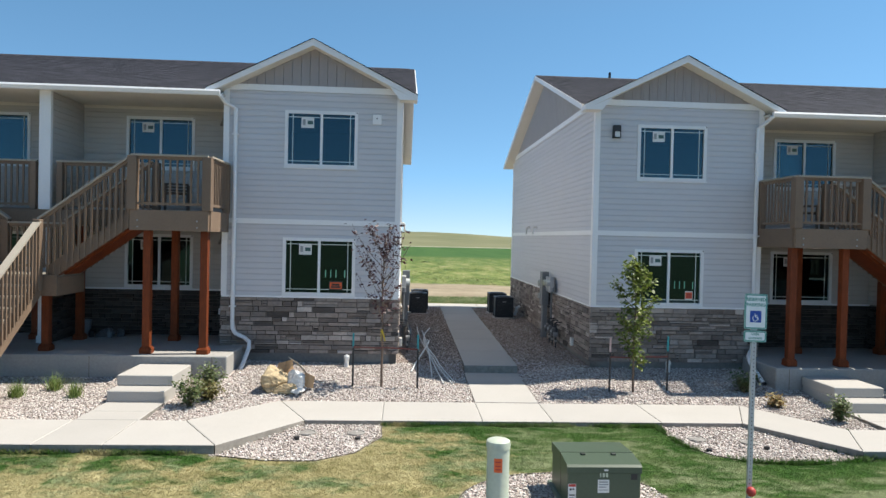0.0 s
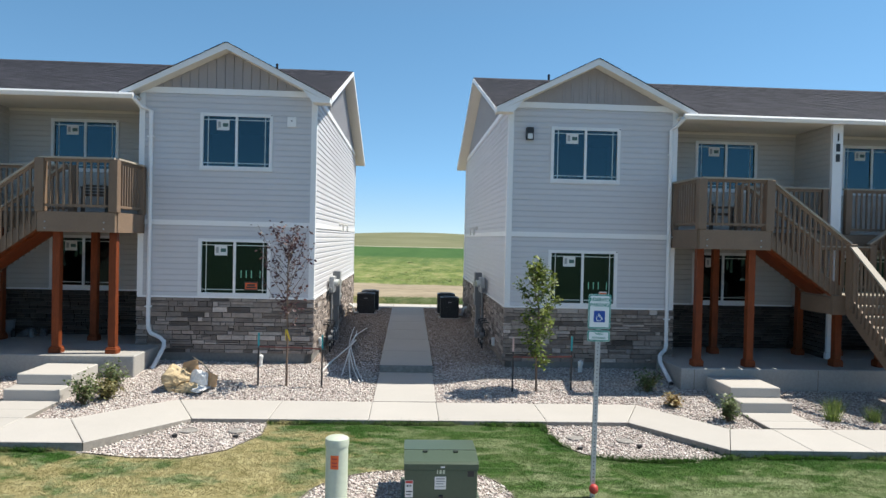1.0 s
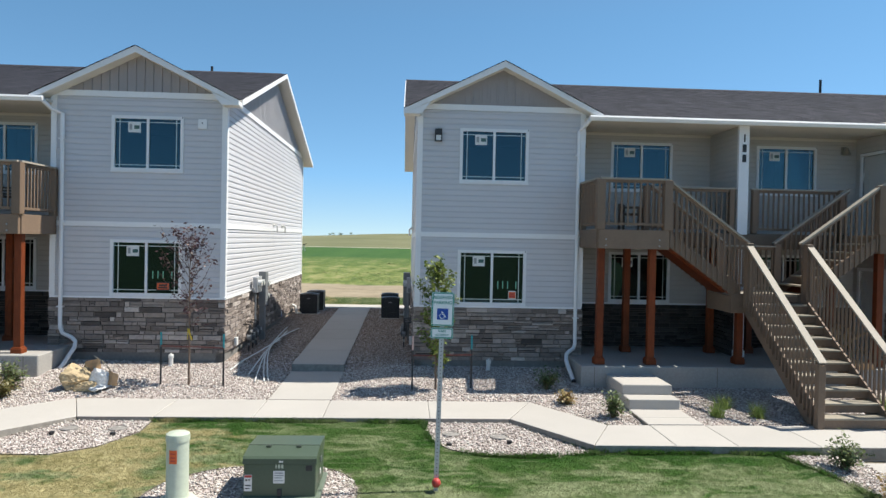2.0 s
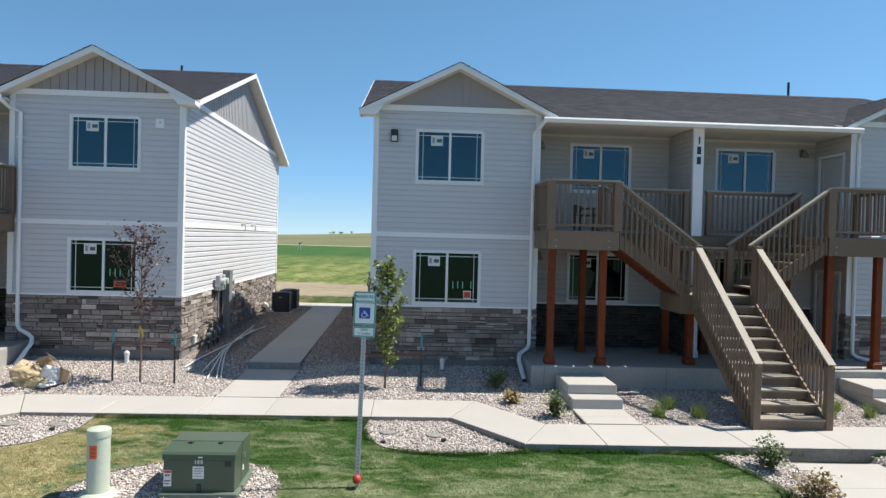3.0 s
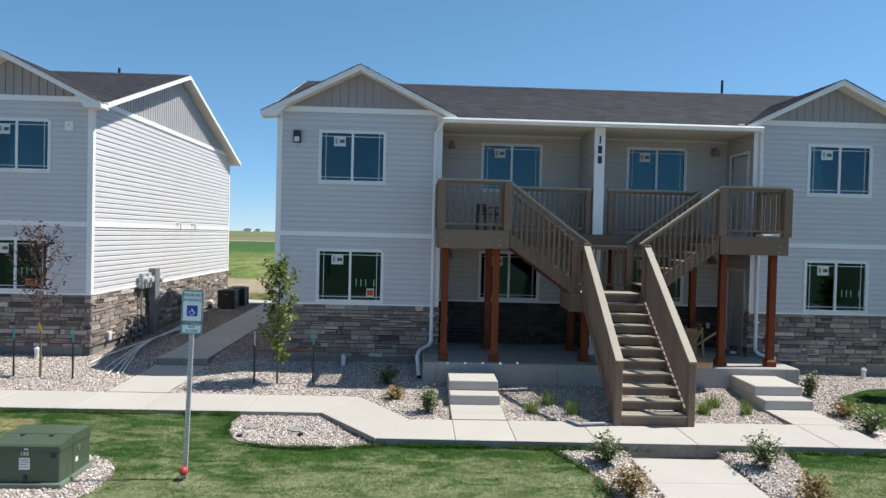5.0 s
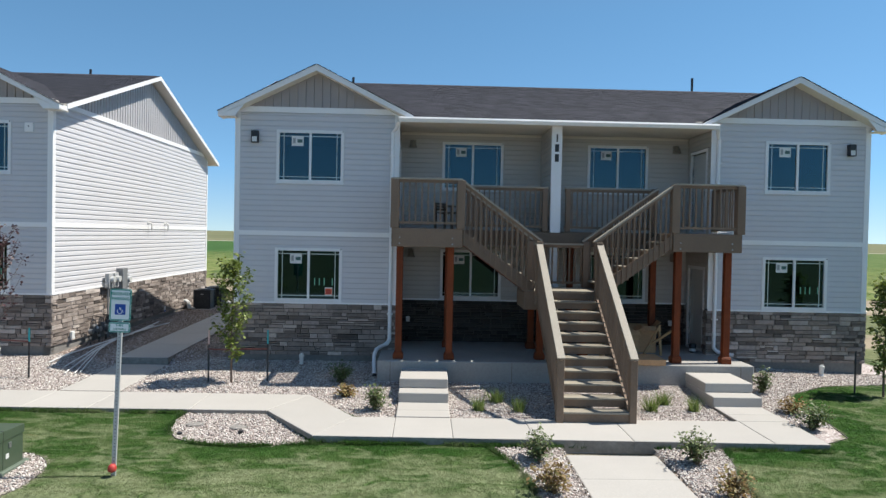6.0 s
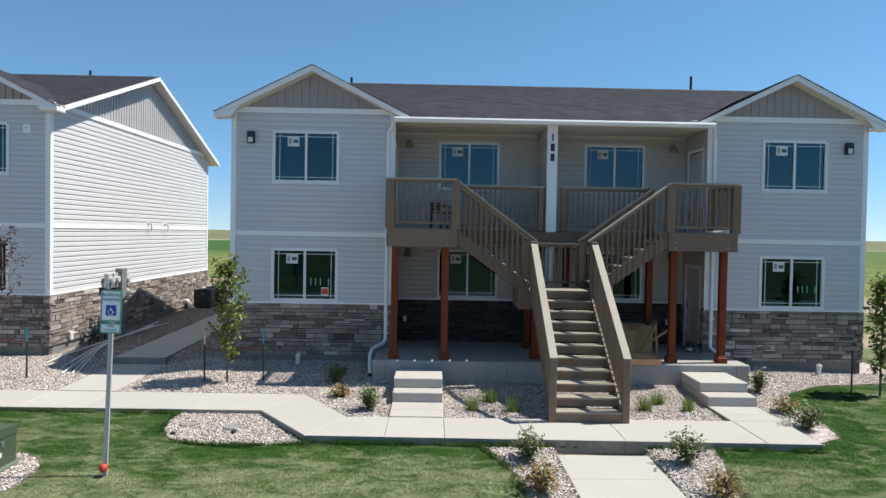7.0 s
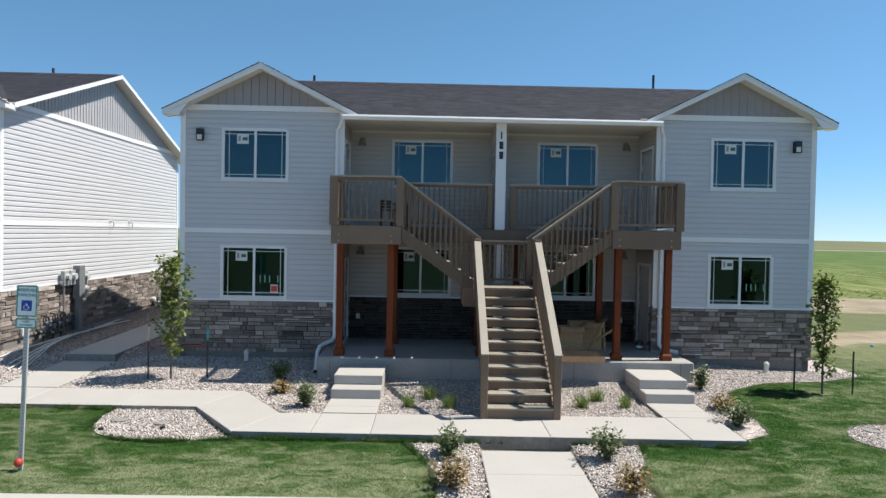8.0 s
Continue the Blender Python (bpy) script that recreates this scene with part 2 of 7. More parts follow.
def glass_material():
    m, nt, b = node_mat("window_glass")
    nt.nodes.remove(b)
    clear = nt.nodes.new("ShaderNodeBsdfTransparent")
    clear.inputs["Color"].default_value = (0.3, 0.35, 0.33, 1)
    gloss = nt.nodes.new("ShaderNodeBsdfGlossy")
    gloss.inputs["Roughness"].default_value = 0.02
    gloss.inputs["Color"].default_value = (0.37, 0.66, 0.79, 1)
    fr = nt.nodes.new("ShaderNodeFresnel")
    fr.inputs["IOR"].default_value = 1.95
    mx = nt.nodes.new("ShaderNodeMixShader")
    nt.links.new(fr.outputs["Fac"], mx.inputs[0])
    nt.links.new(clear.outputs[0], mx.inputs[1])
    nt.links.new(gloss.outputs[0], mx.inputs[2])
    nt.links.new(mx.outputs[0], nt.nodes["Material Output"].inputs["Surface"])
    return m


M_GLASS = glass_material()


def shingle_material():
    m, nt, b = node_mat("asphalt_shingle")
    r = nt.nodes.new("ShaderNodeNewGeometry")
    tone = ramp(nt, r.outputs["Random Per Island"], [(0.0, (0.022, 0.023, 0.03)), (0.35, (0.03, 0.0305, 0.04)), (0.7, (0.037, 0.037, 0.048)), (1.0, (0.05, 0.049, 0.062))])
    a = noise_tex(nt, 38, 5, 0.8)
    c = noise_tex(nt, 0.8, 3, 0.5)
    col = mix(nt, "MULTIPLY", 1.0, tone.outputs["Color"], ramp(nt, a.outputs["Fac"], [(0.3, (0.45,) * 3), (0.7, (1.6,) * 3)]).outputs["Color"])
    col = mix(nt, "MULTIPLY", 1.0, col, ramp(nt, c.outputs["Fac"], [(0.3, (0.9,) * 3), (0.7, (1.1,) * 3)]).outputs["Color"])
    nt.links.new(col, b.inputs["Base Color"])
    b.inputs["Roughness"].default_value = 0.95
    bump(nt, a.outputs["Fac"], b, 0.5, 0.004)
    return m


M_SHINGLE = shingle_material()

# ---------------------------------------------------------------- ground
def lerp(x, xs, ys):
    return np.interp(x, xs, ys)


def ground_z(x, y):
    """Height of the earth: lawn by the street, the bank up to the houses, fields and a low hill behind."""
    x, y = np.asarray(x, float), np.asarray(y, float)
    mid = lerp(y, [-60, 7.6, 8.6, 10.4, 12.2, 13.5, 16.0, 28, 34, 60, 350, 5000], [-0.35, -0.35, -0.2, -0.13, -0.08, -0.03, 0.24, 0.42, 0.42, 0.4, 0.4, 0.4])
    east = lerp(y, [-60, 7.6, 8.6, 10.4, 12.2, 13.5, 16.0, 28, 34, 60, 350, 5000], [-0.35, -0.35, -0.2, -0.17, -0.12, -0.1, 0.08, 0.16, 0.2, 0.4, 0.4, 0.4])
    k = np.clip((x - 17.5) / 3.0, 0, 1)
    z = mid * (1 - k) + east * k
    z = z + 0.085 * np.clip((-0.8 - x) / 1.6, 0, 1) * np.clip((y - 9.6) / 0.9, 0, 1) * np.clip((17 - y) / 2, 0, 1)
    rise = np.clip((y - 13.6) / 2.55, 0, 1) * 0.06 + np.clip((y - 16.2) / 0.5, 0, 1) * 0.16 + np.clip((y - 16.7) / 9.3, 0, 1) * 0.2
    near = np.clip(1.7 - np.abs(x - 2.56) / 1.0, 0, 1) * np.clip((y - 13.4) / 0.4, 0, 1) * np.clip((34 - y) / 6, 0, 1)
    z = z * (1 - near) + (rise - 0.015) * near
    far = np.clip((y - 260) / 1300.0, 0, 1)
    far = far * far * (3 - 2 * far)
    hill = 12 * np.exp(-((x - 30) / 200) ** 2) + 1.5 + 0.8 * np.sin(x / 90.0 + 1)
    z = z + far * hill
    behind = np.clip((-40 - y) / 900.0, 0, 1)
    return z + behind * 6


def poly_mask(x, y, poly):
    """Which of the places lie inside an outline."""
    inside = np.zeros(np.shape(x), bool)
    n = len(poly)
    for i in range(n):
        (x0, y0), (x1, y1) = poly[i], poly[(i + 1) % n]
        if y0 == y1:
            continue
        inside ^= ((y0 > y) != (y1 > y)) & (x < (x1 - x0) * (y - y0) / (y1 - y0) + x0)
    return inside


def smooth_loop(points, steps=6):
    """A closed rounded outline through the corners (Catmull-Rom)."""
    out, n = [], len(points)
    for i in range(n):
        p0, p1, p2, p3 = (Vector((*points[(i + k) % n], 0)) for k in (-1, 0, 1, 2))
        for s in range(steps):
            t = s / steps
            q = 0.5 * ((2 * p1) + (p2 - p0) * t + (2 * p0 - 5 * p1 + 4 * p2 - p3) * t * t + (3 * p1 - p0 - 3 * p2 + p3) * t ** 3)
            out.append((q.x, q.y))
    return out
# outlines of the paving, all on the ground plan
WALK = [(-22, 10.55), (-2.12, 10.55), (-1.1, 12.25), (6.48, 12.24), (7.58, 10.68), (16.15, 10.53), (16.2, 11.92), (8.15, 11.87), (7.06, 13.53), (-1.74, 13.6), (-2.9, 11.85), (-22, 11.85)]
SIDE_PATH = [(1.93, 13.55), (3.15, 13.55), (3.2, 27.2), (1.98, 27.2)]
# rock beds: by the house fronts, the pockets in the lawn, the transformer and the lower walk
BED_FRONT = [(-22, 11.8), (-2.9, 11.8), (-1.7, 13.55), (7.1, 13.5), (8.3, 11.8), (16.25, 11.8), (16.3, 10.9), (16.9, 11.25), (17.05, 12.0), (16.95, 13.2), (17.35, 14.0), (18.5, 14.75), (20.0, 15.1), (21.3, 15.7), (21.4, 17.0), (21.0, 28.2), (4.0, 28.2), (-22, 28.2)]
BED_WEST = [(-2.2, 10.5), (-1.1, 12.3), (0.2, 12.3), (0.22, 11.6), (-0.15, 10.85), (-0.7, 10.5), (-1.4, 10.42)]
BED_EAST = [(4.98, 12.28), (6.5, 12.26), (7.6, 10.62), (6.9, 10.5), (6.2, 10.46), (5.7, 10.55), (5.3, 10.8), (5.05, 11.2), (4.96, 11.7)]
BED_BOX = smooth_loop([(1.35, 8.35), (1.3, 9.3), (2.0, 9.95), (3.2, 10.05), (3.85, 9.6), (3.95, 8.7), (3.5, 8.25), (2.2, 8.2)])
BED_LOWER_W = [(10.5, 10.56), (11.75, 10.56), (11.72, 8.2), (10.95, 8.2), (11.0, 8.9), (10.85, 9.7)]
BED_LOWER_E = [(13.2, 10.56), (14.4, 10.56), (14.2, 9.7), (13.95, 8.9), (14.05, 8.2), (13.18, 8.2)]
BED_CIRCLE = smooth_loop([(18.3, 11.2), (18.75, 11.85), (19.6, 12.0), (20.3, 11.4), (20.2, 10.7), (19.3, 10.3), (18.5, 10.6)])
BEDS = [BED_FRONT, BED_WEST, BED_EAST, BED_BOX, BED_LOWER_W, BED_LOWER_E, BED_CIRCLE]


def bed_mask(x, y):
    m = np.zeros(np.shape(x), bool)
    for b in BEDS:
        m |= poly_mask(x, y, b)
    return m


def lawn_mask(x, y):
    east = (x > 16.2) & (y < 19 - 0.25 * (x - 20) + 0.6 * np.sin(x * 1.3)) & (x < 40)
    front = y < 12.3
    strip = (y > 29.0) & (y < 31.6) & (x < 24)
    ok = ((front | east) & (y > 8.38)) | strip
    return ok & ~bed_mask(x, y) & ~poly_mask(x, y, WALK) & ~((y < 10.6) & (x > 11.7) & (x < 13.24))


def watered(x, y):
    """How lush the lawn is: best along the walks, meagre by the street and the open dirt."""
    dry = 0.55 * np.clip((9.7 - y) / 1.2, 0, 1) + 1.2 * np.clip((y - 14.5) / 3.0, 0, 1) * (x > 20) * (y < 22)
    return (0.6 + 0.55 * np.clip((x - 1.0) / 4.0, 0, 1)) * np.exp(-(edge_distance(x, y, [WALK, BED_EAST, BED_FRONT]) / 0.55) ** 2) - dry + 0.4 * np.clip((x - 13.5) / 2.0, 0, 1) * (y < 14) + 0.1 * np.sin(x * 0.9 + 1) * np.sin(y * 1.1)


def turf_colour(nt, geo, chance):
    """Lush green, grey-green, pale wisps and straw, by place, with some chance from blade to blade."""
    def noise(scale, detail, rough, stretch=(1, 1, 1), swirl=0.0):
        mp = nt.nodes.new("ShaderNodeMapping")
        mp.inputs["Scale"].default_value = stretch
        nt.links.new(geo.outputs["Position"], mp.inputs["Vector"])
        t = nt.nodes.new("ShaderNodeTexNoise")
        t.inputs["Scale"].default_value, t.inputs["Detail"].default_value, t.inputs["Roughness"].default_value = scale, detail, rough
        t.inputs["Distortion"].default_value = swirl
        nt.links.new(mp.outputs["Vector"], t.inputs["Vector"])
        return t.outputs["Fac"]
    wet = nt.nodes.new("ShaderNodeAttribute")
    wet.attribute_name = "lush"

    def less(a, k):
        q = nt.nodes.new("ShaderNodeMath")
        q.operation = "MULTIPLY_ADD"
        q.inputs[1].default_value = -k
        nt.links.new(wet.outputs["Fac"], q.inputs[0])
        nt.links.new(a, q.inputs[2])
        return q.outputs[0]
    col = ramp(nt, less(noise(1.2, 4, 0.58, (0.8, 1.15, 1), 0.7), 0.13), [(0.3, (0.03, 0.088, 0.014)), (0.42, (0.052, 0.115, 0.025)), (0.52, (0.085, 0.142, 0.044)), (0.64, (0.15, 0.195, 0.088))]).outputs["Color"]
    # pale curling wisps where the mown blades lie over
    wisp = ramp(nt, less(noise(2.6, 4, 0.6, (0.6, 1.25, 1), 0.8), 0.1), [(0.42, (0, 0, 0)), (0.52, (0.4, 0.4, 0.4)), (0.62, (0.8, 0.8, 0.8))]).outputs["Color"]
    col = mix(nt, "MIX", wisp, col, (0.27, 0.305, 0.175))
    # straw patches towards the west
    sep = nt.nodes.new("ShaderNodeSeparateXYZ")
    nt.links.new(geo.outputs["Position"], sep.inputs[0])
    west = nt.nodes.new("ShaderNodeMapRange")
    west.inputs["From Min"].default_value, west.inputs["From Max"].default_value, west.inputs["To Min"].default_value, west.inputs["To Max"].default_value = 0.6, 4.6, 0.1, -0.25
    nt.links.new(sep.outputs["X"], west.inputs["Value"])
    add = nt.nodes.new("ShaderNodeMath")
    add.operation = "ADD"
    nt.links.new(noise(1.7, 6, 0.68, (0.8, 1.2, 1), 0.3), add.inputs[0])
    nt.links.new(west.outputs["Result"], add.inputs[1])
    worn = ramp(nt, less(add.outputs[0], 0.1), [(0.5, (0, 0, 0)), (0.63, (0.72, 0.72, 0.72))]).outputs["Color"]
    col = mix(nt, "MIX", worn, col, ramp(nt, noise(5, 4, 0.6), [(0.3, (0.33, 0.275, 0.135)), (0.7, (0.54, 0.455, 0.255))]).outputs["Color"])
    return mix(nt, "MULTIPLY", 1.0, col, ramp(nt, chance, [(0.0, (0.93, 0.94, 0.93)), (1.0, (1.05, 1.04, 1.04))]).outputs["Color"])


def thin_grass(x, y):
    """How far sparse grass covers the dirt east of the houses, 0 to 1."""
    lane = 21.3 + 0.22 * (x - 23)
    far = np.clip((y - lane - 0.6) / 1.2, 0, 1) * np.clip((29.4 - y) / 0.6, 0, 1)
    near = np.clip((lane - 0.4 - y) / 1.4, 0, 1) * np.clip((y - 15) / 2, 0, 1)
    return (0.9 * far + 1.0 * near + np.exp(-((y - 28.6) / 0.45) ** 2)) * np.clip((x - 20.8) / 0.6, 0, 1)


def edge_distance(x, y, loops):
    """Distance to the nearest side of the loops."""
    d = np.full(np.shape(x), 1e9)
    for loop in loops:
        for (ax, ay), (bx, by) in zip(loop, loop[1:] + loop[:1]):
            ex, ey = bx - ax, by - ay
            k = np.clip(((x - ax) * ex + (y - ay) * ey) / (ex * ex + ey * ey + 1e-9), 0, 1)
            d = np.minimum(d, np.hypot(x - ax - k * ex, y - ay - k * ey))
    return d


def ground_sheet():
    def axis(fine0, fine1, step, ends):
        a = list(np.arange(fine0, fine1 + 1e-6, step))
        d, p = step, fine1
        while p < ends[1]:
            d *= 1.3
            p += d
            a.append(p)
        d, p, low = step, fine0, []
        while p > ends[0]:
            d *= 1.3
            p -= d
            low.append(p)
        return np.array(low[::-1] + a)

    xs, ys = axis(-14, 30, 0.14, (-2600, 2600)), axis(7.6, 34, 0.14, (-1500, 3600))
    X, Y = np.meshgrid(xs, ys)
    Z = ground_z(X, Y)
    walk_in = poly_mask(X, Y, WALK) | poly_mask(X, Y, SIDE_PATH)
    Z = Z - 0.03 * walk_in - 0.14 * ((X > 11.75) & (X < 13.18) & (Y < 10.62) & (Y > 5))
    n, m = X.shape
    me = bpy.data.meshes.new("ground")
    idx = np.arange(n * m).reshape(n, m)
    quads = np.stack([idx[:-1, :-1], idx[:-1, 1:], idx[1:, 1:], idx[1:, :-1]], -1).reshape(-1, 4)
    me.vertices.add(n * m)
    me.vertices.foreach_set("co", np.stack([X, Y, Z], -1).ravel())
    me.loops.add(quads.size)
    me.loops.foreach_set("vertex_index", quads.ravel())
    me.polygons.add(len(quads))
    me.polygons.foreach_set("loop_start", np.arange(0, quads.size, 4))
    me.polygons.foreach_set("use_smooth", np.ones(len(quads), bool))
    me.update(calc_edges=True)
    near = (Y > 7.9) & (Y < 34) & (X > -16) & (X < 42)
    for name, mask in (("rock_bed", bed_mask(X, Y) & near), ("lawn", lawn_mask(X, Y) & near), ("thin_grass", thin_grass(X, Y) * near), ("lush", watered(X, Y) * near)):
        at = me.attributes.new(name, "FLOAT", "POINT")
        at.data.foreach_set("value", mask.ravel().astype(np.float32))
    return me


def ground_material():
    m, nt, b = node_mat("ground_cover")
    geo = nt.nodes.new("ShaderNodeNewGeometry")
    sep = nt.nodes.new("ShaderNodeSeparateXYZ")
    nt.links.new(geo.outputs["Position"], sep.inputs[0])

    def noise(scale, detail=5, rough=0.6, stretch=(1, 1, 1)):
        mp = nt.nodes.new("ShaderNodeMapping")
        mp.inputs["Scale"].default_value = stretch
        nt.links.new(geo.outputs["Position"], mp.inputs["Vector"])
        t = nt.nodes.new("ShaderNodeTexNoise")
        t.inputs["Scale"].default_value, t.inputs["Detail"].default_value, t.inputs["Roughness"].default_value = scale, detail, rough
        nt.links.new(mp.outputs["Vector"], t.inputs["Vector"])
        return t.outputs["Fac"]

    def math_node(op, a, c=0.0, d=0.0):
        q = nt.nodes.new("ShaderNodeMath")
        q.operation = op
        for s, val in zip(q.inputs, (a, c, d)):
            if isinstance(val, (int, float)):
                s.default_value = val
            else:
                nt.links.new(val, s)
        return q.outputs[0]

    def beyond(edge, width, wobble, skew=0.0):
        """0 nearer than edge, 1 past edge + width, along y, with an uneven border."""
        y = math_node("ADD", math_node("ADD", sep.outputs["Y"], math_node("MULTIPLY", sep.outputs["X"], skew)), math_node("MULTIPLY", math_node("SUBTRACT", noise(0.35), 0.5), wobble))
        r = nt.nodes.new("ShaderNodeMapRange")
        r.inputs["From Min"].default_value, r.inputs["From Max"].default_value = edge, edge + width
        nt.links.new(y, r.inputs["Value"])
        return r.outputs["Result"]

    dirt = ramp(nt, noise(1.3, 7, 0.68, (0.5, 0.6, 1)), [(0.3, (0.22, 0.175, 0.12)), (0.55, (0.31, 0.26, 0.185)), (0.75, (0.4, 0.345, 0.26))]).outputs["Color"]
    weeds = ramp(nt, noise(0.8, 8, 0.72, (1, 0.25, 1)), [(0.36, (0.075, 0.11, 0.032)), (0.5, (0.15, 0.19, 0.056)), (0.64, (0.28, 0.265, 0.12))]).outputs["Color"]
    crop = ramp(nt, noise(0.2, 6, 0.65, (1, 0.1, 1)), [(0.3, (0.04, 0.094, 0.026)), (0.7, (0.062, 0.125, 0.036))]).outputs["Color"]
    steppe = ramp(nt, noise(0.03, 7, 0.65, (0.4, 0.12, 1)), [(0.3, (0.115, 0.128, 0.062)), (0.5, (0.165, 0.168, 0.092)), (0.7, (0.22, 0.21, 0.125))]).outputs["Color"]
    col = mix(nt, "MIX", beyond(40.5, 1.2, 3.0, 0.15), dirt, weeds)
    col = mix(nt, "MIX", ramp(nt, beyond(55, 40, 25.0), [(0.0, (0, 0, 0)), (1.0, (0.55, 0.55, 0.55))]).outputs["Color"], col, crop)
    field = nt.nodes.new("ShaderNodeMapRange")
    field.inputs["From Min"].default_value, field.inputs["From Max"].default_value, field.inputs["To Min"].default_value, field.inputs["To Max"].default_value = 45, 55, 1, 0
    nt.links.new(sep.outputs["X"], field.inputs["Value"])
    col = mix(nt, "MIX", math_node("MULTIPLY", beyond(92, 10, 10.0), field.outputs["Result"]), col, crop)
    track = ramp(nt, noise(0.4, 3, 0.5), [(0.3, (0.3, 0.275, 0.21)), (0.7, (0.42, 0.39, 0.31))]).outputs["Color"]
    col = mix(nt, "MIX", beyond(196, 2, 1.5), col, track)
    col = mix(nt, "MIX", beyond(205, 4, 3.0), col, steppe)
    # street side, out of view: road kept pale to bounce light onto the fronts; weeds and fields past it
    street = ramp(nt, noise(30, 5, 0.7), [(0.3, (0.175, 0.168, 0.155)), (0.7, (0.225, 0.215, 0.2))]).outputs["Color"]
    street = mix(nt, "MULTIPLY", 1.0, street, ramp(nt, noise(0.5, 6, 0.65, (0.35, 1, 1)), [(0.3, (0.84, 0.84, 0.85)), (0.7, (1.08, 1.08, 1.07))]).outputs["Color"])
    col = mix(nt, "MIX", math_node("LESS_THAN", sep.outputs["Y"], 8.0), col, street)
    scrub = ramp(nt, noise(0.3, 7, 0.7), [(0.3, (0.035, 0.045, 0.02)), (0.7, (0.09, 0.095, 0.045))]).outputs["Color"]
    col = mix(nt, "MIX", math_node("LESS_THAN", sep.outputs["Y"], -9.0), col, scrub)
    rock = nt.nodes.new("ShaderNodeAttribute")
    rock.attribute_name = "rock_bed"
    lawn = nt.nodes.new("ShaderNodeAttribute")
    lawn.attribute_name = "lawn"
    vor = nt.nodes.new("ShaderNodeTexVoronoi")
    vor.inputs["Scale"].default_value = 32
    nt.links.new(geo.outputs["Position"], vor.inputs["Vector"])
    grit = nt.nodes.new("ShaderNodeSeparateColor")
    nt.links.new(vor.outputs["Color"], grit.inputs[0])
    pebbles = ramp(nt, grit.outputs[0], [(0.0, (0.2, 0.16, 0.15)), (0.35, (0.36, 0.3, 0.28)), (0.7, (0.5, 0.44, 0.42)), (1.0, (0.68, 0.63, 0.6))]).outputs["Color"]
    turf = turf_colour(nt, geo, noise(40, 4, 0.7))
    # sparse grass over the dirt
    sparse = nt.nodes.new("ShaderNodeAttribute")
    sparse.attribute_name = "thin_grass"
    cover = math_node("ADD", math_node("MULTIPLY", sparse.outputs["Fac"], 0.8), math_node("MULTIPLY", math_node("SUBTRACT", noise(0.8, 7, 0.7, (0.45, 1, 1)), 0.5), 2.2))
    cover = math_node("MULTIPLY", math_node("GREATER_THAN", sparse.outputs["Fac"], 0.02), cover)
    cover = ramp(nt, cover, [(0.15, (0, 0, 0)), (0.55, (0.85, 0.85, 0.85))]).outputs["Color"]
    meagre = ramp(nt, noise(7, 6, 0.7), [(0.3, (0.07, 0.1, 0.035)), (0.55, (0.12, 0.145, 0.062)), (0.75, (0.2, 0.205, 0.11))]).outputs["Color"]
    col = mix(nt, "MIX", cover, col, meagre)
    col = mix(nt, "MIX", rock.outputs["Fac"], col, pebbles)
    col = mix(nt, "MIX", lawn.outputs["Fac"], col, turf)
    nt.links.new(col, b.inputs["Base Color"])
    b.inputs["Roughness"].default_value = 0.95
    b.inputs["Specular IOR Level"].default_value = 0.1
    bump(nt, noise(3.0, 8, 0.7), b, 0.4, 0.06)
    return m


M_GROUND = ground_material()
ground = tagged(new("ground", ground_sheet()), "open ground running from the lawn and rock beds to fields and a low hill", "ground", kind="structure")
ground.data.materials.append(M_GROUND)


# concrete walk, as slabs between its joints
def cut_band(poly, a, b, axis=0):
    """The part of a convex outline between two lines across an axis."""
    for lim, keep_low in ((a, False), (b, True)):
        out = []
        for i in range(len(poly)):
            p, q = poly[i], poly[(i + 1) % len(poly)]
            pin = (p[axis] <= lim) if keep_low else (p[axis] >= lim)
            qin = (q[axis] <= lim) if keep_low else (q[axis] >= lim)
            if pin:
                out.append(p)
            if pin != qin:
                t = (lim - p[axis]) / (q[axis] - p[axis])
                out.append((p[0] + t * (q[0] - p[0]), p[1] + t * (q[1] - p[1])))
        poly = out
    return poly


pavement = tagged(part("pavement", Geo().prism([(-22, 10.6), (16.1, 10.6), (16.1, 11.8), (-22, 11.8)], -0.3, -0.2, "z"), M_CONC_OLD), "pale broom-finished concrete walk with control joints along the houses", "walkway", kind="structure")


def pave(poly, joints, axis=0, top=0.0, thick=0.2, tilt=None):
    ends = [min(p[axis] for p in poly)] + list(joints) + [max(p[axis] for p in poly)]
    for a, b in zip(ends, ends[1:]):
        piece = cut_band(poly, a + 0.003, b - 0.003, axis)
        if len(piece) < 3:
            continue
        n = len(piece)
        g = Geo()
        hz = [(tilt(p) if tilt else top) for p in piece]
        mid = Vector((sum(p[0] for p in piece) / n, sum(p[1] for p in piece) / n))
        inner = [Vector(p) + (mid - Vector(p)).normalized() * 0.016 for p in piece]
        g.add([(*p, h - thick) for p, h in zip(piece, hz)] + [(*p, h - 0.008) for p, h in zip(piece, hz)] + [(*p, h) for p, h in zip(inner, hz)],
              [tuple(range(2 * n, 3 * n))] + [(n + i, n + (i + 1) % n, 2 * n + (i + 1) % n, 2 * n + i) for i in range(n)])
        m = len(g.f)
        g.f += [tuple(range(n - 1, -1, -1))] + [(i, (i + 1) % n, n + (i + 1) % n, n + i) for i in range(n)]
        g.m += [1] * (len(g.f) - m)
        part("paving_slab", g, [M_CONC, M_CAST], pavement)


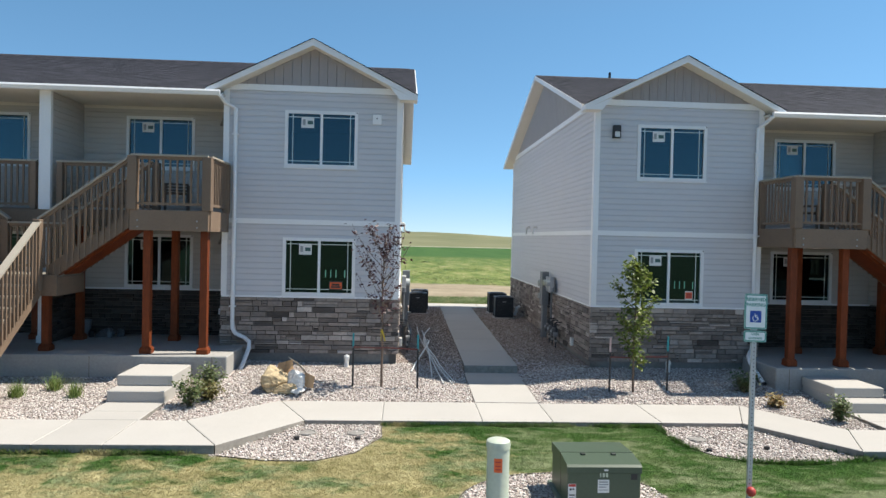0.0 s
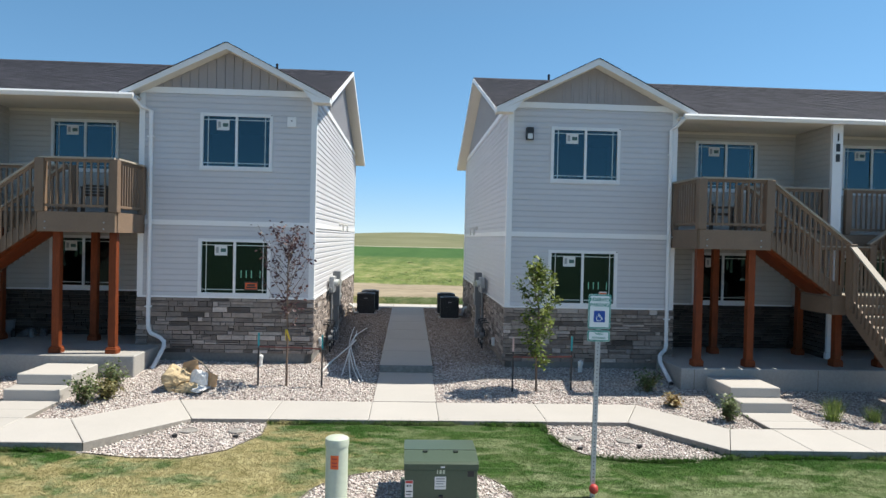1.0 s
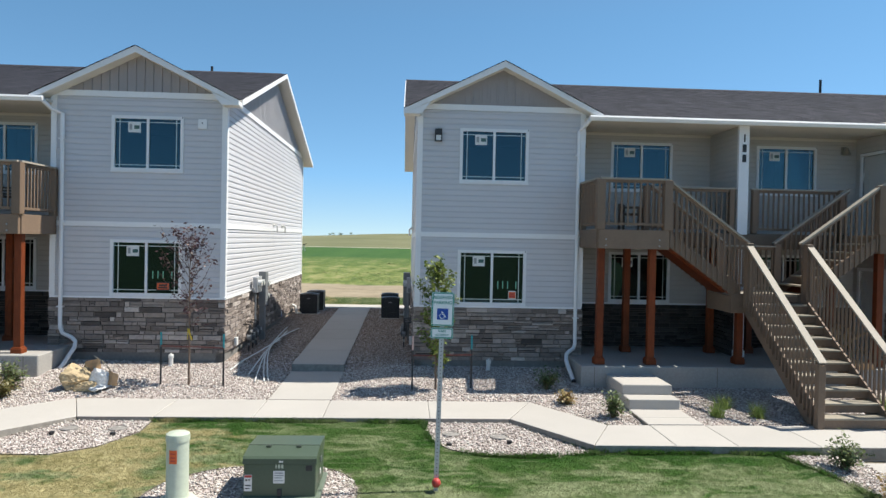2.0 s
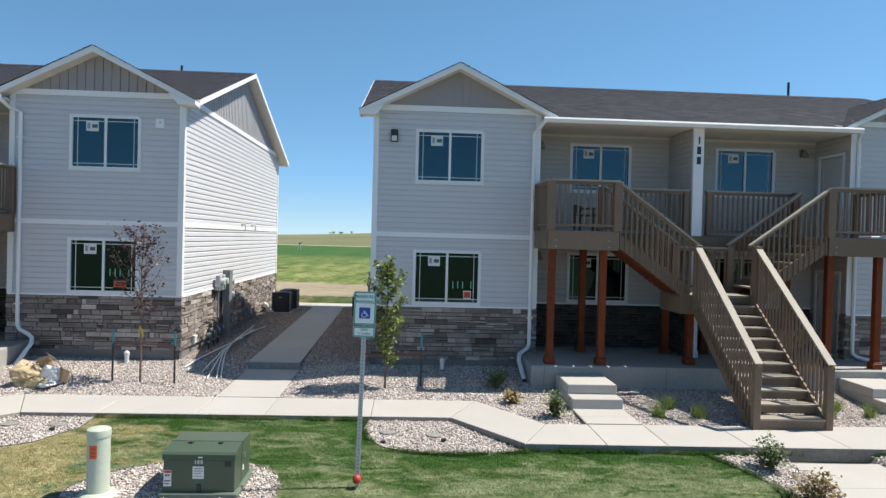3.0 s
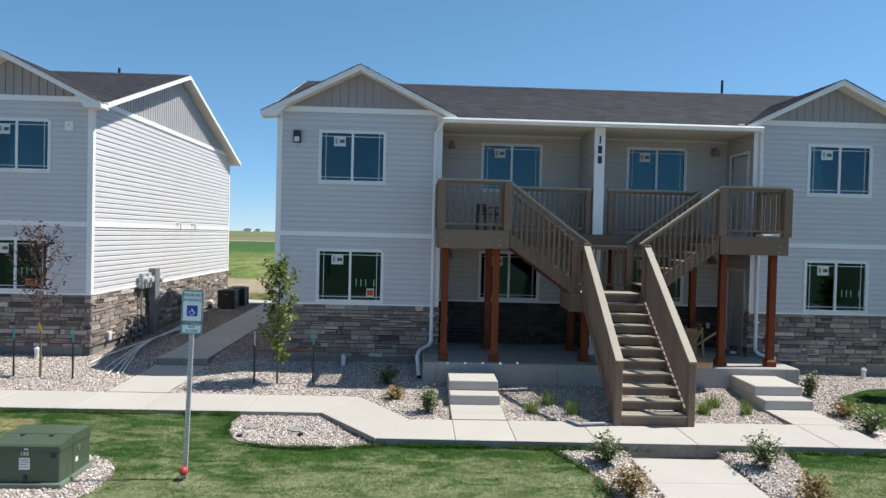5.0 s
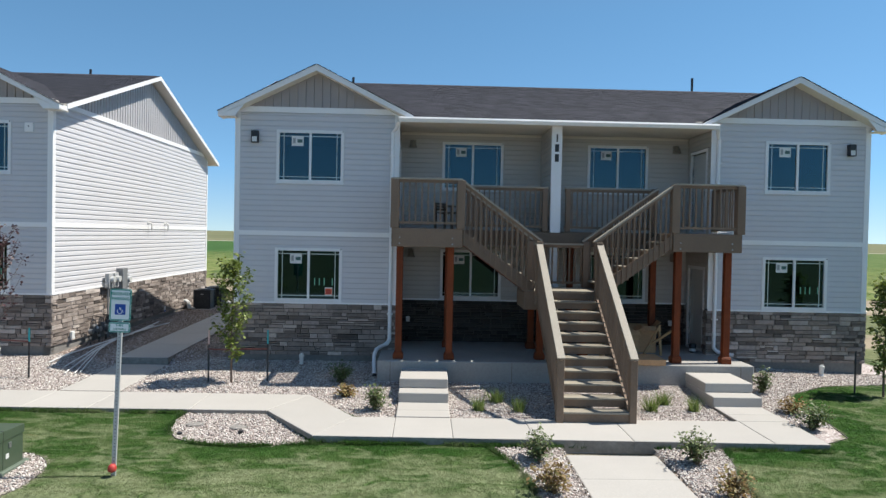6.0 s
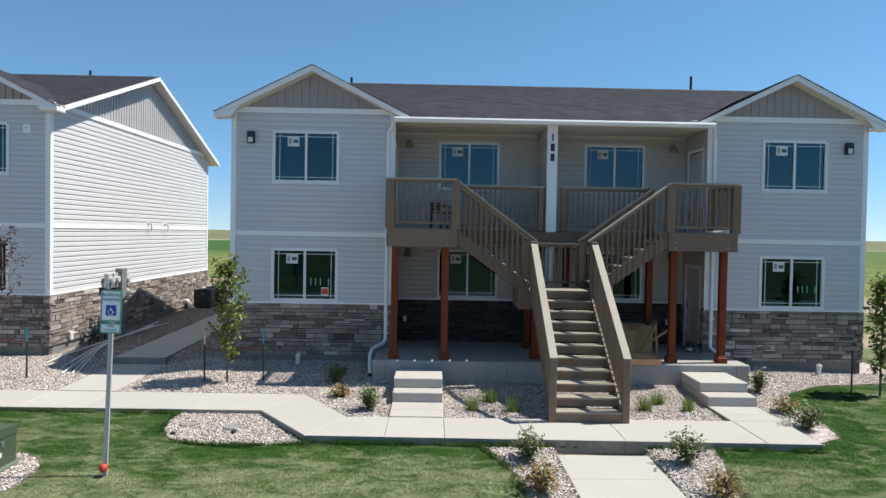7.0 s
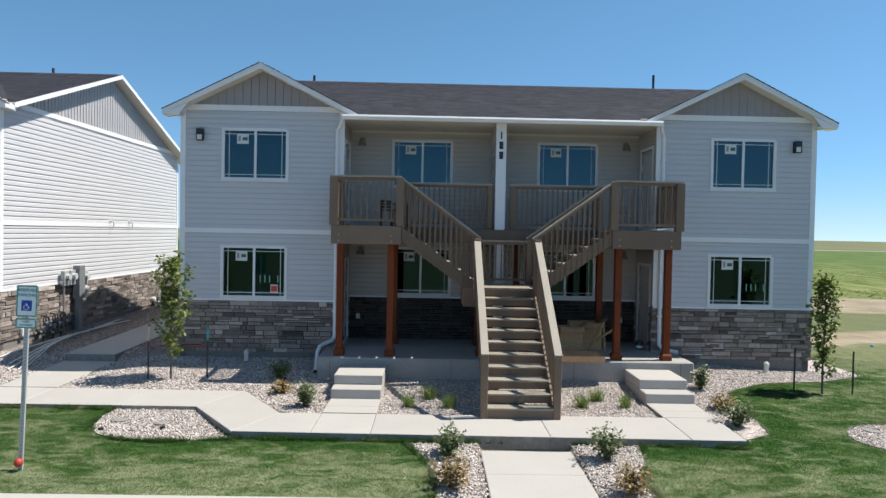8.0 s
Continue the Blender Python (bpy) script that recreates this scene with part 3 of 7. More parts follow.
WEST_Z = 0.085
pave([(-22, 10.55), (-2.13, 10.55), (-2.93, 11.85), (-22, 11.85)], [-20, -18, -16, -14, -12, -10, -8, -6.2, -4.68, -3.7], top=WEST_Z, thick=0.285)
pave([(-2.12, 10.55), (-1.1, 12.25), (-1.74, 13.6), (-2.92, 11.85)], [], tilt=lambda p: WEST_Z * min(max((-1.1 - p[0] - 0.37 * (p[1] - 12.25)) / 1.65, 0), 1), thick=0.285)
pave([(-1.09, 12.25), (6.47, 12.24), (7.05, 13.53), (-1.73, 13.6)], [0.2, 1.92, 3.14, 5.04], 0)
pave([(6.48, 12.24), (7.58, 10.68), (8.14, 11.87), (7.06, 13.53)], [])
pave([(7.59, 10.68), (16.15, 10.53), (16.2, 11.92), (8.15, 11.87)], [8.9, 9.9, 11.25, 12.9, 15.25])
for x0, x1 in ((8.9, 9.9), (15.24, 16.22), (-4.68, -3.68), (-10.9, -9.9)):
    y0 = 11.93 if x0 > 0 else 11.86
    pave([(x0, y0), (x1, y0), (x1, 13.0), (x0, 13.0)], [12.4], 1, top=0.0 if x0 > 0 else WEST_Z)
pave([(11.72, 8.385), (13.2, 8.385), (13.2, 10.36), (11.72, 10.36)], [9.3], 1, tilt=lambda p: -0.17 + 0.012 * (p[1] - 10.5))
# side path between the houses, with one step
pave([(1.93, 13.62), (3.15, 13.62), (3.17, 16.18), (1.95, 16.18)], [], 1, tilt=lambda p: 0.06 * (p[1] - 13.62) / 2.56, thick=0.2)
pave([(1.95, 16.19), (3.17, 16.19), (3.2, 27.2), (1.98, 27.2)], [18.0, 19.8, 21.6, 23.4, 25.2], 1, tilt=lambda p: 0.225 + 0.0185 * (p[1] - 16.2), thick=0.3)
pave([(-22, 27.21), (26, 27.21), (26, 28.6), (-22, 28.6)], [-4, -2.5, -1, 0.5, 2, 3.5, 5, 6.5, 8], 0, 0.43, 0.2)
# kerb walk along the street
kerb = tagged(part("kerb", Geo().rbox(-40, 45, 7.9, 8.38, -0.5, -0.19, 0.03), M_CONC), "pale concrete kerb beside the lawn", "kerb", kind="structure")
# ---------------------------------------------------------------- houses
W, IN, REC, DEEP = 7.69, 3.82, 1.49, 11.6        # half width, wing's inner side, recess depth, house depth
PEAK, RISE, OVER = 5.755, 0.5, 0.34               # wing gable: centre, slope, overhang
RIDGE_V, RIDGE_Z, PITCH = 5.75, 8.17, 0.342
BASE, STONE0, STONE1, BELT0, BELT1, FRIEZE0, FRIEZE1, TOP = -0.2, 0.38, 1.62, 3.255, 3.365, 6.2, 6.33, 6.02
PORCH_Z, FLOOR2 = 0.54, 3.48
LAP = 0.127


def main_z(v):
    return RIDGE_Z - PITCH * abs(v - RIDGE_V)


def wing_z(u):
    return 7.285 - RISE * abs(abs(u) - PEAK)


def free_spans(a, b, blocks):
    """What is left of a..b between the blocked stretches."""
    spans, p = [], a
    for c, d in sorted(blocks):
        if c > p:
            spans.append((p, min(c, b)))
        p = max(p, d)
    if p < b:
        spans.append((p, b))
    return [s for s in spans if s[1] - s[0] > 0.02]


class Face:
    """One flat outer wall of the house: along runs in the wall, out points away from it."""

    def __init__(self, origin, along, out):
        self.o, self.a, self.n = Vector(origin), Vector(along), Vector(out)

    def at(self, s, z, d):
        p = self.o + self.a * s + self.n * d
        return (p.x, p.y, z)

    def block(self, g, s0, s1, z0, z1, d0, d1, slot=0, d1top=None):
        t = d1 if d1top is None else d1top
        v = [self.at(s, z, d) for z, out in ((z0, d1), (z1, t)) for s, d in ((s0, d0), (s1, d0), (s1, out), (s0, out))]
        g.add(v, [(0, 1, 2, 3), (7, 6, 5, 4), (0, 4, 5, 1), (1, 5, 6, 2), (2, 6, 7, 3), (3, 7, 4, 0)], slot)
        return g


def wall_body(face, s0, s1, z0, z1, holes, thick=0.16):
    """The wall behind the cladding, one welded body with its openings."""
    g, index = Geo(), {}
    ss = sorted({s0, s1, *[h[0] for h in holes], *[h[1] for h in holes]})
    zs = sorted({z0, z1, *[h[2] for h in holes], *[h[3] for h in holes]})

    def solid(i, k):
        if not (0 <= i < len(ss) - 1 and 0 <= k < len(zs) - 1):
            return False
        a, b = (ss[i] + ss[i + 1]) / 2, (zs[k] + zs[k + 1]) / 2
        return not any(h[0] < a < h[1] and h[2] < b < h[3] for h in holes)

    def vert(i, k, d):
        if (i, k, d) not in index:
            index[i, k, d] = len(g.v)
            g.v.append(face.at(ss[i], zs[k], -thick if d else 0.0))
        return index[i, k, d]

    for i in range(len(ss) - 1):
        for k in range(len(zs) - 1):
            if not solid(i, k):
                continue
            quads = [[(i, k, d), (i + 1, k, d), (i + 1, k + 1, d), (i, k + 1, d)] for d in (0, 1)]
            for di, dk, (p, q) in ((-1, 0, ((i, k), (i, k + 1))), (1, 0, ((i + 1, k), (i + 1, k + 1))), (0, -1, ((i, k), (i + 1, k))), (0, 1, ((i, k + 1), (i + 1, k + 1)))):
                if not solid(i + di, k + dk):
                    quads.append([(*p, 0), (*q, 0), (*q, 1), (*p, 1)])
            for quad in quads:
                g.f.append(tuple(vert(*c) for c in quad))
                g.m.append(0)
    return g


def siding(parent, face, s0, s1, z0, z1, holes, single=True, material=None):
    """Lap siding course by course."""
    joined = Geo()
    z = z0
    while z < z1 - 0.02:
        ze = min(z + LAP, z1)
        blocks = [(h[0] - 0.01, h[1] + 0.01) for h in holes if h[2] < ze - 0.02 and h[3] > z + 0.02]
        for p, q in free_spans(s0, s1, blocks):
            g = Geo() if single else joined
            h = ze - z
            prof = ((0.001, z), (0.024, z), (0.02, z + h * 0.62), (0.007, z + h * 0.82), (0.005, ze), (0.001, ze))
            v = [face.at(e, k, d) for e in (p, q) for d, k in prof]
            g.add(v, [tuple(range(6)), tuple(range(11, 5, -1))] + [(i, (i + 1) % 6, 6 + (i + 1) % 6, 6 + i) for i in range(6)])
            if single:
                part("siding_board", g, material or M_SIDING, parent)
        z += LAP
    if not single:
        tagged(part("siding_boards", joined, material or M_SIDING, parent), kind="stuff")


def stonework(parent, face, s0, s1, z0, z1, seed, single_to=None, depth=0.045, material=None):
    """Random-ashlar split stone; pieces up to single_to are objects of their own, the rest one joined part."""
    rng = random.Random(seed)
    joined, meshes = Geo(), 0
    z = z0
    while z < z1 - 0.03:
        h = min(rng.choice((0.085, 0.1, 0.11, 0.12)), z1 - z)
        if z1 - z - h < 0.05:
            h = z1 - z
        s = s0 - rng.random() * 0.2
        while s < s1 - 0.01:
            ln = rng.choice((0.12, 0.2, 0.28, 0.34, 0.42, 0.5))
            a, b = max(s, s0), min(s + ln, s1)
            s += ln
            if b - a < 0.04:
                continue
            pieces = [(z, z + h)]
            if h > 0.09 and rng.random() < 0.22:
                k = z + h * rng.uniform(0.4, 0.6)
                pieces = [(z, k), (k, z + h)]
            for za, zb in pieces:
                single = single_to is not None and b <= single_to and meshes < 290
                g = Geo() if single else joined
                d, j = depth + rng.uniform(-0.014, 0.014), 0.002
                v = [face.at(p, q, 0.0) for p, q in ((a + j, za + j), (b - j, za + j), (b - j, zb - j), (a + j, zb - j))]
                e = 0.008
                v += [face.at(p + rng.uniform(-0.004, 0.004), q + rng.uniform(-0.003, 0.003), d + rng.uniform(-0.007, 0.007)) for p, q in ((a + j + e, za + j + e), (b - j - e, za + j + e), (b - j - e, zb - j - e), (a + j + e, zb - j - e))]
                g.add(v, [(4, 5, 6, 7), (0, 1, 5, 4), (1, 2, 6, 5), (2, 3, 7, 6), (3, 0, 4, 7)])
                if single:
                    part("stone", g, M_STONE, parent)
                    meshes += 1
        z += h
    if joined.v:
        tagged(part("stonework", joined, material or M_STONE_FAR, parent), kind="stuff")


def window_unit(house, face, c, z0, z1, w=1.57, sticker=True):
    """A white two-light slider with border muntins, set in a face."""
    s0, s1 = c - w / 2, c + w / 2
    win = part("window", face_ring(face, s0 - 0.02, s1 + 0.02, z0 - 0.018, z1 + 0.018, 0.07, -0.03, 0.042), M_WINDOW, house, "white vinyl sliding window with border muntins")
    part("window_sill", face.block(Geo(), s0 - 0.03, s1 + 0.03, z0 - 0.042, z0 - 0.015, 0.0, 0.055), M_WINDOW, win)
    m = (s0 + s1) / 2
    part("mullion", face.block(Geo(), m - 0.028, m + 0.028, z0 + 0.05, z1 - 0.05, -0.02, 0.024), M_WINDOW, win)
    for k, (a, b, d) in enumerate(((s0 + 0.05, m - 0.02, -0.012), (m + 0.02, s1 - 0.05, -0.006))):
        pane = part("pane", face.block(Geo(), a, b, z0 + 0.05, z1 - 0.05, d - 0.004, d), M_GLASS, win, "low-emissivity glass pane")
        pane.visible_shadow = False
        g = Geo()
        e, t = 0.1, 0.009
        side = a + e if k == 0 else b - e
        face.block(g, side - t, side + t, z0 + 0.05, z1 - 0.05, d + 0.001, d + 0.006)
        for q in (z0 + 0.05 + e * 0.75, z1 - 0.05 - e * 0.75):
            face.block(g, a, b, q - t, q + t, d + 0.001, d + 0.0055)
        part("muntin", g, M_MUNTIN, win, "thin pale border muntins")
    part("head_clip", face.block(Geo(), s1 - 0.015, s1 + 0.008, z1 - 0.02, z1 + 0.004, 0.042, 0.05), M_BLACK, win)
    if sticker:
        g = Geo()
        q = m - 0.36
        face.block(g, q - 0.09, q + 0.19, z1 - 0.36, z1 - 0.12, -0.011, -0.004, 0)
        face.block(g, q - 0.06, q + 0.0, z1 - 0.3, z1 - 0.17, -0.004, -0.0025, 1)
        face.block(g, q + 0.045, q + 0.165, z1 - 0.28, z1 - 0.2, -0.004, -0.0025, 2)
        part("maker_sticker", g, [M_PVC, M_STICK_GREY, M_STICK_GREEN], win, "white paper maker's sticker with grey and green marks")
    return win


def face_ring(face, s0, s1, z0, z1, t, d0, d1):
    g = Geo()
    face.block(g, s0, s1, z1 - t, z1, d0, d1)
    face.block(g, s0, s1, z0, z0 + t, d0, d1)
    face.block(g, s0, s0 + t, z0 + t, z1 - t, d0, d1)
    face.block(g, s1 - t, s1, z0 + t, z1 - t, d0, d1)
    return g


M_STICK_GREY = surface("print_grey", (0.3, 0.32, 0.32), 0.8, 0.05, 20, 2, 0)
M_STICK_GREEN = surface("print_green", (0.05, 0.12, 0.11), 0.8, 0.05, 20, 2, 0)
UPPER, LOWER = (4.545, 5.77), (1.69, 2.945)


def door_unit(house, face, c, z0, hinge=1):
    s0, s1, z1 = c - 0.46, c + 0.46, z0 + 2.06
    d = part("door", face.block(Geo(), s0, s1, z0, z1, -0.09, -0.045), M_DOOR, house, "pale panelled entrance door")
    part("door_frame", face_ring(face, s0 - 0.08, s1 + 0.08, z0 - 0.02, z1 + 0.08, 0.08, -0.12, 0.03), M_WHITE, d)
    for a, b in ((0.2, 0.9), (1.05, 1.9)):
        part("door_panel", face_ring(face, s0 + 0.14, s1 - 0.14, z0 + a, z0 + b, 0.03, -0.046, -0.032), M_DOOR, d)
    k = s0 + 0.08 if hinge > 0 else s1 - 0.08
    part("door_handle", face.block(Geo(), k - 0.03, k + 0.03, z0 + 0.95, z0 + 1.1, -0.045, 0.01), M_GALV, d)
    return d


def shingles(parent, corners_fn, u0, u1, n_rows, seed):
    """Overlapping shingle tabs over one slope. corners_fn(u, r) gives the place at row r."""
    rng = random.Random(seed)
    g = Geo()
    for r in range(n_rows):
        u = u0 - rng.random() * 0.3
        while u < u1:
            ln = rng.choice((0.16, 0.22, 0.28, 0.33))
            a, b = max(u, u0), min(u + ln, u1)
            u += ln
            if b - a < 0.03:
                continue
            span = corners_fn(a, b, r)
            if span:
                g.add(*span)
    tagged(part("shingles", g, M_SHINGLE, parent), kind="stuff")


def slope_tab(g_lo, g_hi, lift, keep=None):
    """Makes the tab of a slope between two lines; lift is the thickness at its lower edge."""
    def tab(a, b, r):
        p = [g_lo(a, r), g_lo(b, r), g_hi(b, r), g_hi(a, r)]
        if keep and not keep((a + b) / 2, r):
            return None
        up = [(x, y, z + l) for (x, y, z), l in zip(p, (lift, lift, 0.004, 0.004))]
        return p[:2] + up, [(2, 3, 4, 5), (0, 1, 3, 2)]
    return tab


def build_house():
    house = thing("apartment_house", "grey-sided two-storey apartment house with stone base and gabled wings", "house", group="apartment houses")
    fr = Face((0, 0, 0), (1, 0, 0), (0, -1, 0))
    rec = Face((0, REC, 0), (1, 0, 0), (0, -1, 0))
    east, west = Face((W, 0, 0), (0, 1, 0), (1, 0, 0)), Face((-W, 0, 0), (0, 1, 0), (-1, 0, 0))
    in_w, in_e = Face((-IN, 0, 0), (0, 1, 0), (1, 0, 0)), Face((IN, 0, 0), (0, 1, 0), (-1, 0, 0))
    rear = Face((0, DEEP, 0), (1, 0, 0), (0, 1, 0))
    wc, rc, ww = 5.93, 1.92, 1.57

    def holes(*cs):
        return [(c - ww / 2, c + ww / 2, *z) for c in cs for z in (UPPER, LOWER)]

    # wings' fronts
    for sgn in (-1, 1):
        s0, s1 = (-W, -IN) if sgn < 0 else (IN, W)
        hs = holes(sgn * wc)
        wall = part("wall", wall_body(fr, s0, s1, BASE, FRIEZE1, hs), M_FOUND_SHADE, house)
        # gable head behind the panels
        c = sgn * PEAK
        top = lambda u: wing_z(u) - 0.128
        half = (top(c) - FRIEZE1) / RISE
        part("gable", Geo().prism([(c - half - 0.3, FRIEZE1 - 0.15), (c + half + 0.3, FRIEZE1 - 0.15), (c, top(c))], 0.0, 0.12), M_TAUPE, wall)
        siding(wall, fr, s0 + 0.09, s1 - 0.09, STONE1 + 0.04, BELT0, hs)
        siding(wall, fr, s0 + 0.09, s1 - 0.09, BELT1, FRIEZE0, hs)
        part("belt_trim", fr.block(Geo(), s0 + 0.09, s1 - 0.09, BELT0, BELT1, 0.0, 0.037), M_WHITE, wall)
        part("frieze_trim", fr.block(Geo(), s0 - 0.02, s1 + 0.02, FRIEZE0, FRIEZE1, 0.0, 0.042), M_WHITE, wall)
        part("starter_trim", fr.block(Geo(), s0 - 0.02, s1 + 0.02, STONE1, STONE1 + 0.042, 0.0, 0.05), M_WHITE, wall)
        for a, b in ((s0 - 0.034, s0 + 0.09), (s1 - 0.09, s1 + 0.034)):
            part("corner_trim", fr.block(Geo(), a, b, STONE1 + 0.042, FRIEZE0, 0.0, 0.035), M_WHITE, wall)
        # vertical panels of the gable, one by one
        n = 17
        for i in range(n):
            p0, p1 = c - half + i * 2 * half / n, c - half + (i + 1) * 2 * half / n
            g = Geo()
            q0, q1 = p0 + 0.004, p1 - 0.004
            g.prism([(q0, FRIEZE1), (q1, FRIEZE1), (q1, max(top(q1), FRIEZE1 + 0.005)), ((q0 + q1) / 2, max(top((q0 + q1) / 2), FRIEZE1 + 0.006)), (q0, max(top(q0), FRIEZE1 + 0.005))], -0.014, -0.001)
            b0, b1 = q1 - 0.05, q1 - 0.004
            if min(top(b0), top(b1)) > FRIEZE1 + 0.02:
                g.prism([(b0, FRIEZE1), (b1, FRIEZE1), (b1, top(b1)), (b0, top(b0))], -0.034, -0.0145)
            part("gable_panel", g, M_TAUPE, wall)
        veneer = part("stone_veneer", fr.block(Geo(), s0, s1, STONE0, STONE1, 0.0, 0.012), M_MORTAR, house, "grey-brown split ledge stone veneer")
        stonework(veneer, fr, s0 - 0.05, s1 + 0.05, STONE0, STONE1, 5 + sgn, s1 + 1)
        window_unit(house, fr, sgn * wc, *UPPER)
        window_unit(house, fr, sgn * wc, *LOWER)
    # recess
    hs = holes(-rc, rc)
    wall = part("wall", wall_body(rec, -IN, IN, BASE, TOP + 0.1, hs), M_FOUND_SHADE, house)
    siding(wall, rec, -IN, IN, STONE1 + 0.04, 3.2, hs, True, M_SIDING_BOUNCE)
    siding(wall, rec, -IN, IN, FLOOR2, TOP, hs, True, M_SIDING_BOUNCE)
    part("crown_trim", rec.block(Geo(), -IN, IN, TOP - 0.07, TOP - 0.003, 0.0, 0.03), M_SOFFIT, wall)
    part("starter_trim", rec.block(Geo(), -IN, IN, STONE1, STONE1 + 0.042, 0.0, 0.05), M_WHITE, wall)
    veneer = part("stone_veneer", rec.block(Geo(), -IN, IN, STONE0, STONE1, 0.0, 0.012), M_MORTAR, house, "ledge stone veneer with recess shade in its dark brown tones")
    stonework(veneer, rec, -IN, IN, STONE0, STONE1, 21, material=M_STONE_SHADED)
    for c in (-rc, rc):
        window_unit(house, rec, c, *UPPER)
        window_unit(house, rec, c, *LOWER)
    for face, hinge in ((in_w, 1), (in_e, 1)):
        doors = [(0.3, 1.22, PORCH_Z, PORCH_Z + 2.06), (0.3, 1.22, FLOOR2, FLOOR2 + 2.06)]
        wall = part("wall", wall_body(face, 0.16, REC, BASE, TOP + 0.1, doors), M_FOUND_SHADE, house)
        siding(wall, face, 0.02, REC, STONE1 + 0.04, 3.2, [(h[0] - 0.08, h[1] + 0.08, h[2], h[3] + 0.08) for h in doors], True, M_SIDING_BOUNCE)
        siding(wall, face, 0.02, REC, FLOOR2, TOP, [(h[0] - 0.08, h[1] + 0.08, h[2], h[3] + 0.08) for h in doors], True, M_SIDING_BOUNCE)
        stonework(wall, face, 1.32, REC, STONE0, STONE1, 31)
        stonework(wall, face, 0.03, 0.22, STONE0, STONE1, 32)
        for z in (PORCH_Z, FLOOR2):
            door_unit(house, face, 0.76, z, hinge)
    # sides, with their gable ends
    for face, seed in ((west, 41), (east, 51)):
        g = Geo()
        sx = -1 if face is west else 1
        g.prism([(0.0, BASE), (DEEP, BASE), (DEEP, main_z(DEEP) - 0.16), (RIDGE_V, RIDGE_Z - 0.16), (0.0, main_z(0) - 0.16)], sx * W - sx * 0.16, sx * W, "x")
        wall = part("wall", g, M_FOUND_SHADE, house)
        siding(wall, face, 0.1, DEEP - 0.1, STONE1 + 0.04, BELT0, [])
        siding(wall, face, 0.1, DEEP - 0.1, BELT1, FRIEZE0, [])
        part("belt_trim", face.block(Geo(), 0.1, DEEP - 0.1, BELT0, BELT1, 0.0, 0.037), M_WHITE, wall)
        part("frieze_trim", face.block(Geo(), 0.4, DEEP - 0.4, FRIEZE0, FRIEZE1, 0.0, 0.042), M_WHITE, wall)
        part("starter_trim", face.block(Geo(), -0.04, DEEP, STONE1, STONE1 + 0.042, 0.0, 0.05), M_WHITE, wall)
        for a, b in ((-0.0, 0.1), (DEEP - 0.1, DEEP + 0.02)):
            part("corner_trim", face.block(Geo(), a, b, STONE1 + 0.042, FRIEZE0, 0.0, 0.035), M_WHITE, wall)
        top = lambda v: main_z(v) - 0.17
        v0, v1, n = 0.5, DEEP - 0.5, 62
        for i in range(n):
            a, b = v0 + (v1 - v0) * i / n + 0.003, v0 + (v1 - v0) * (i + 1) / n - 0.003
            ts = [max(top(q), FRIEZE1 + 0.004) for q in (a, b)]
            p = Geo().prism([(a, FRIEZE1), (b, FRIEZE1), (b, ts[1]), (a, ts[0])], sx * (W + 0.001), sx * (W + 0.016), "x")
            if min(ts) > FRIEZE1 + 0.02:
                p.prism([(a, FRIEZE1), (a + 0.045, FRIEZE1), (a + 0.045, ts[0]), (a, ts[0])], sx * (W + 0.0165), sx * (W + 0.036), "x")
            part("gable_panel", p, M_GABLE_SIDE, wall)
        part("gable", Geo().prism([(0.45, FRIEZE1), (DEEP - 0.45, FRIEZE1), (RIDGE_V, top(RIDGE_V))], sx * W, sx * (W + 0.004), "x"), M_GABLE_SIDE, wall)
        veneer = part("stone_veneer", face.block(Geo(), 0, DEEP, STONE0, STONE1, 0.0, 0.012), M_MORTAR, house)
        stonework(veneer, face, -0.04, DEEP, STONE0, STONE1, seed, 8.0)
    wall = part("wall", wall_body(rear, -W, W, BASE, FRIEZE1, []), M_SIDING, house)
    # dividing wall of the balconies and its white post
    div = part("divider", Geo().box(-0.1, 0.1, 0.0, REC, PORCH_Z, TOP), M_FOUND_SHADE, house)
    for face in (Face((-0.1, 0, 0), (0, 1, 0), (-1, 0, 0)), Face((0.1, 0, 0), (0, 1, 0), (1, 0, 0))):
        siding(div, face, 0.0, REC, FLOOR2, TOP, [], True, M_SIDING_BOUNCE)
        siding(div, face, 0.0, REC, STONE1 + 0.04, 3.1, [], True, M_SIDING_BOUNCE)
        stonework(div, face, 0.0, REC, PORCH_Z, STONE1, 27, material=M_STONE_SHADED)
    part("post", Geo().rbox(-0.125, 0.125, -0.1, 0.0, FLOOR2 - 0.03, TOP + 0.03, 0.008), M_WHITE, div, "white balcony divider post")
    low = Geo().rbox(-0.11, 0.11, -0.085, 0.0, PORCH_Z + 0.004, FLOOR2 - 0.36, 0.008).rbox(-0.135, 0.135, -0.1, 0.0, PORCH_Z + 0.004, PORCH_Z + 0.16, 0.008)
    part("post", low, M_WHITE, div, "white porch divider post")
    part("balcony_beam", Geo().rbox(-2.28, 2.28, -0.12, -0.004, FLOOR2 - 0.36, FLOOR2 - 0.03, 0.006), M_DECK, house, "taupe beam under the balcony floor")
    # upper floor, ceilings and dark rooms
    part("floor", Geo().box(-IN + 0.02, IN - 0.02, 0.0, REC, FLOOR2 - 0.3, FLOOR2), M_DECK, house)
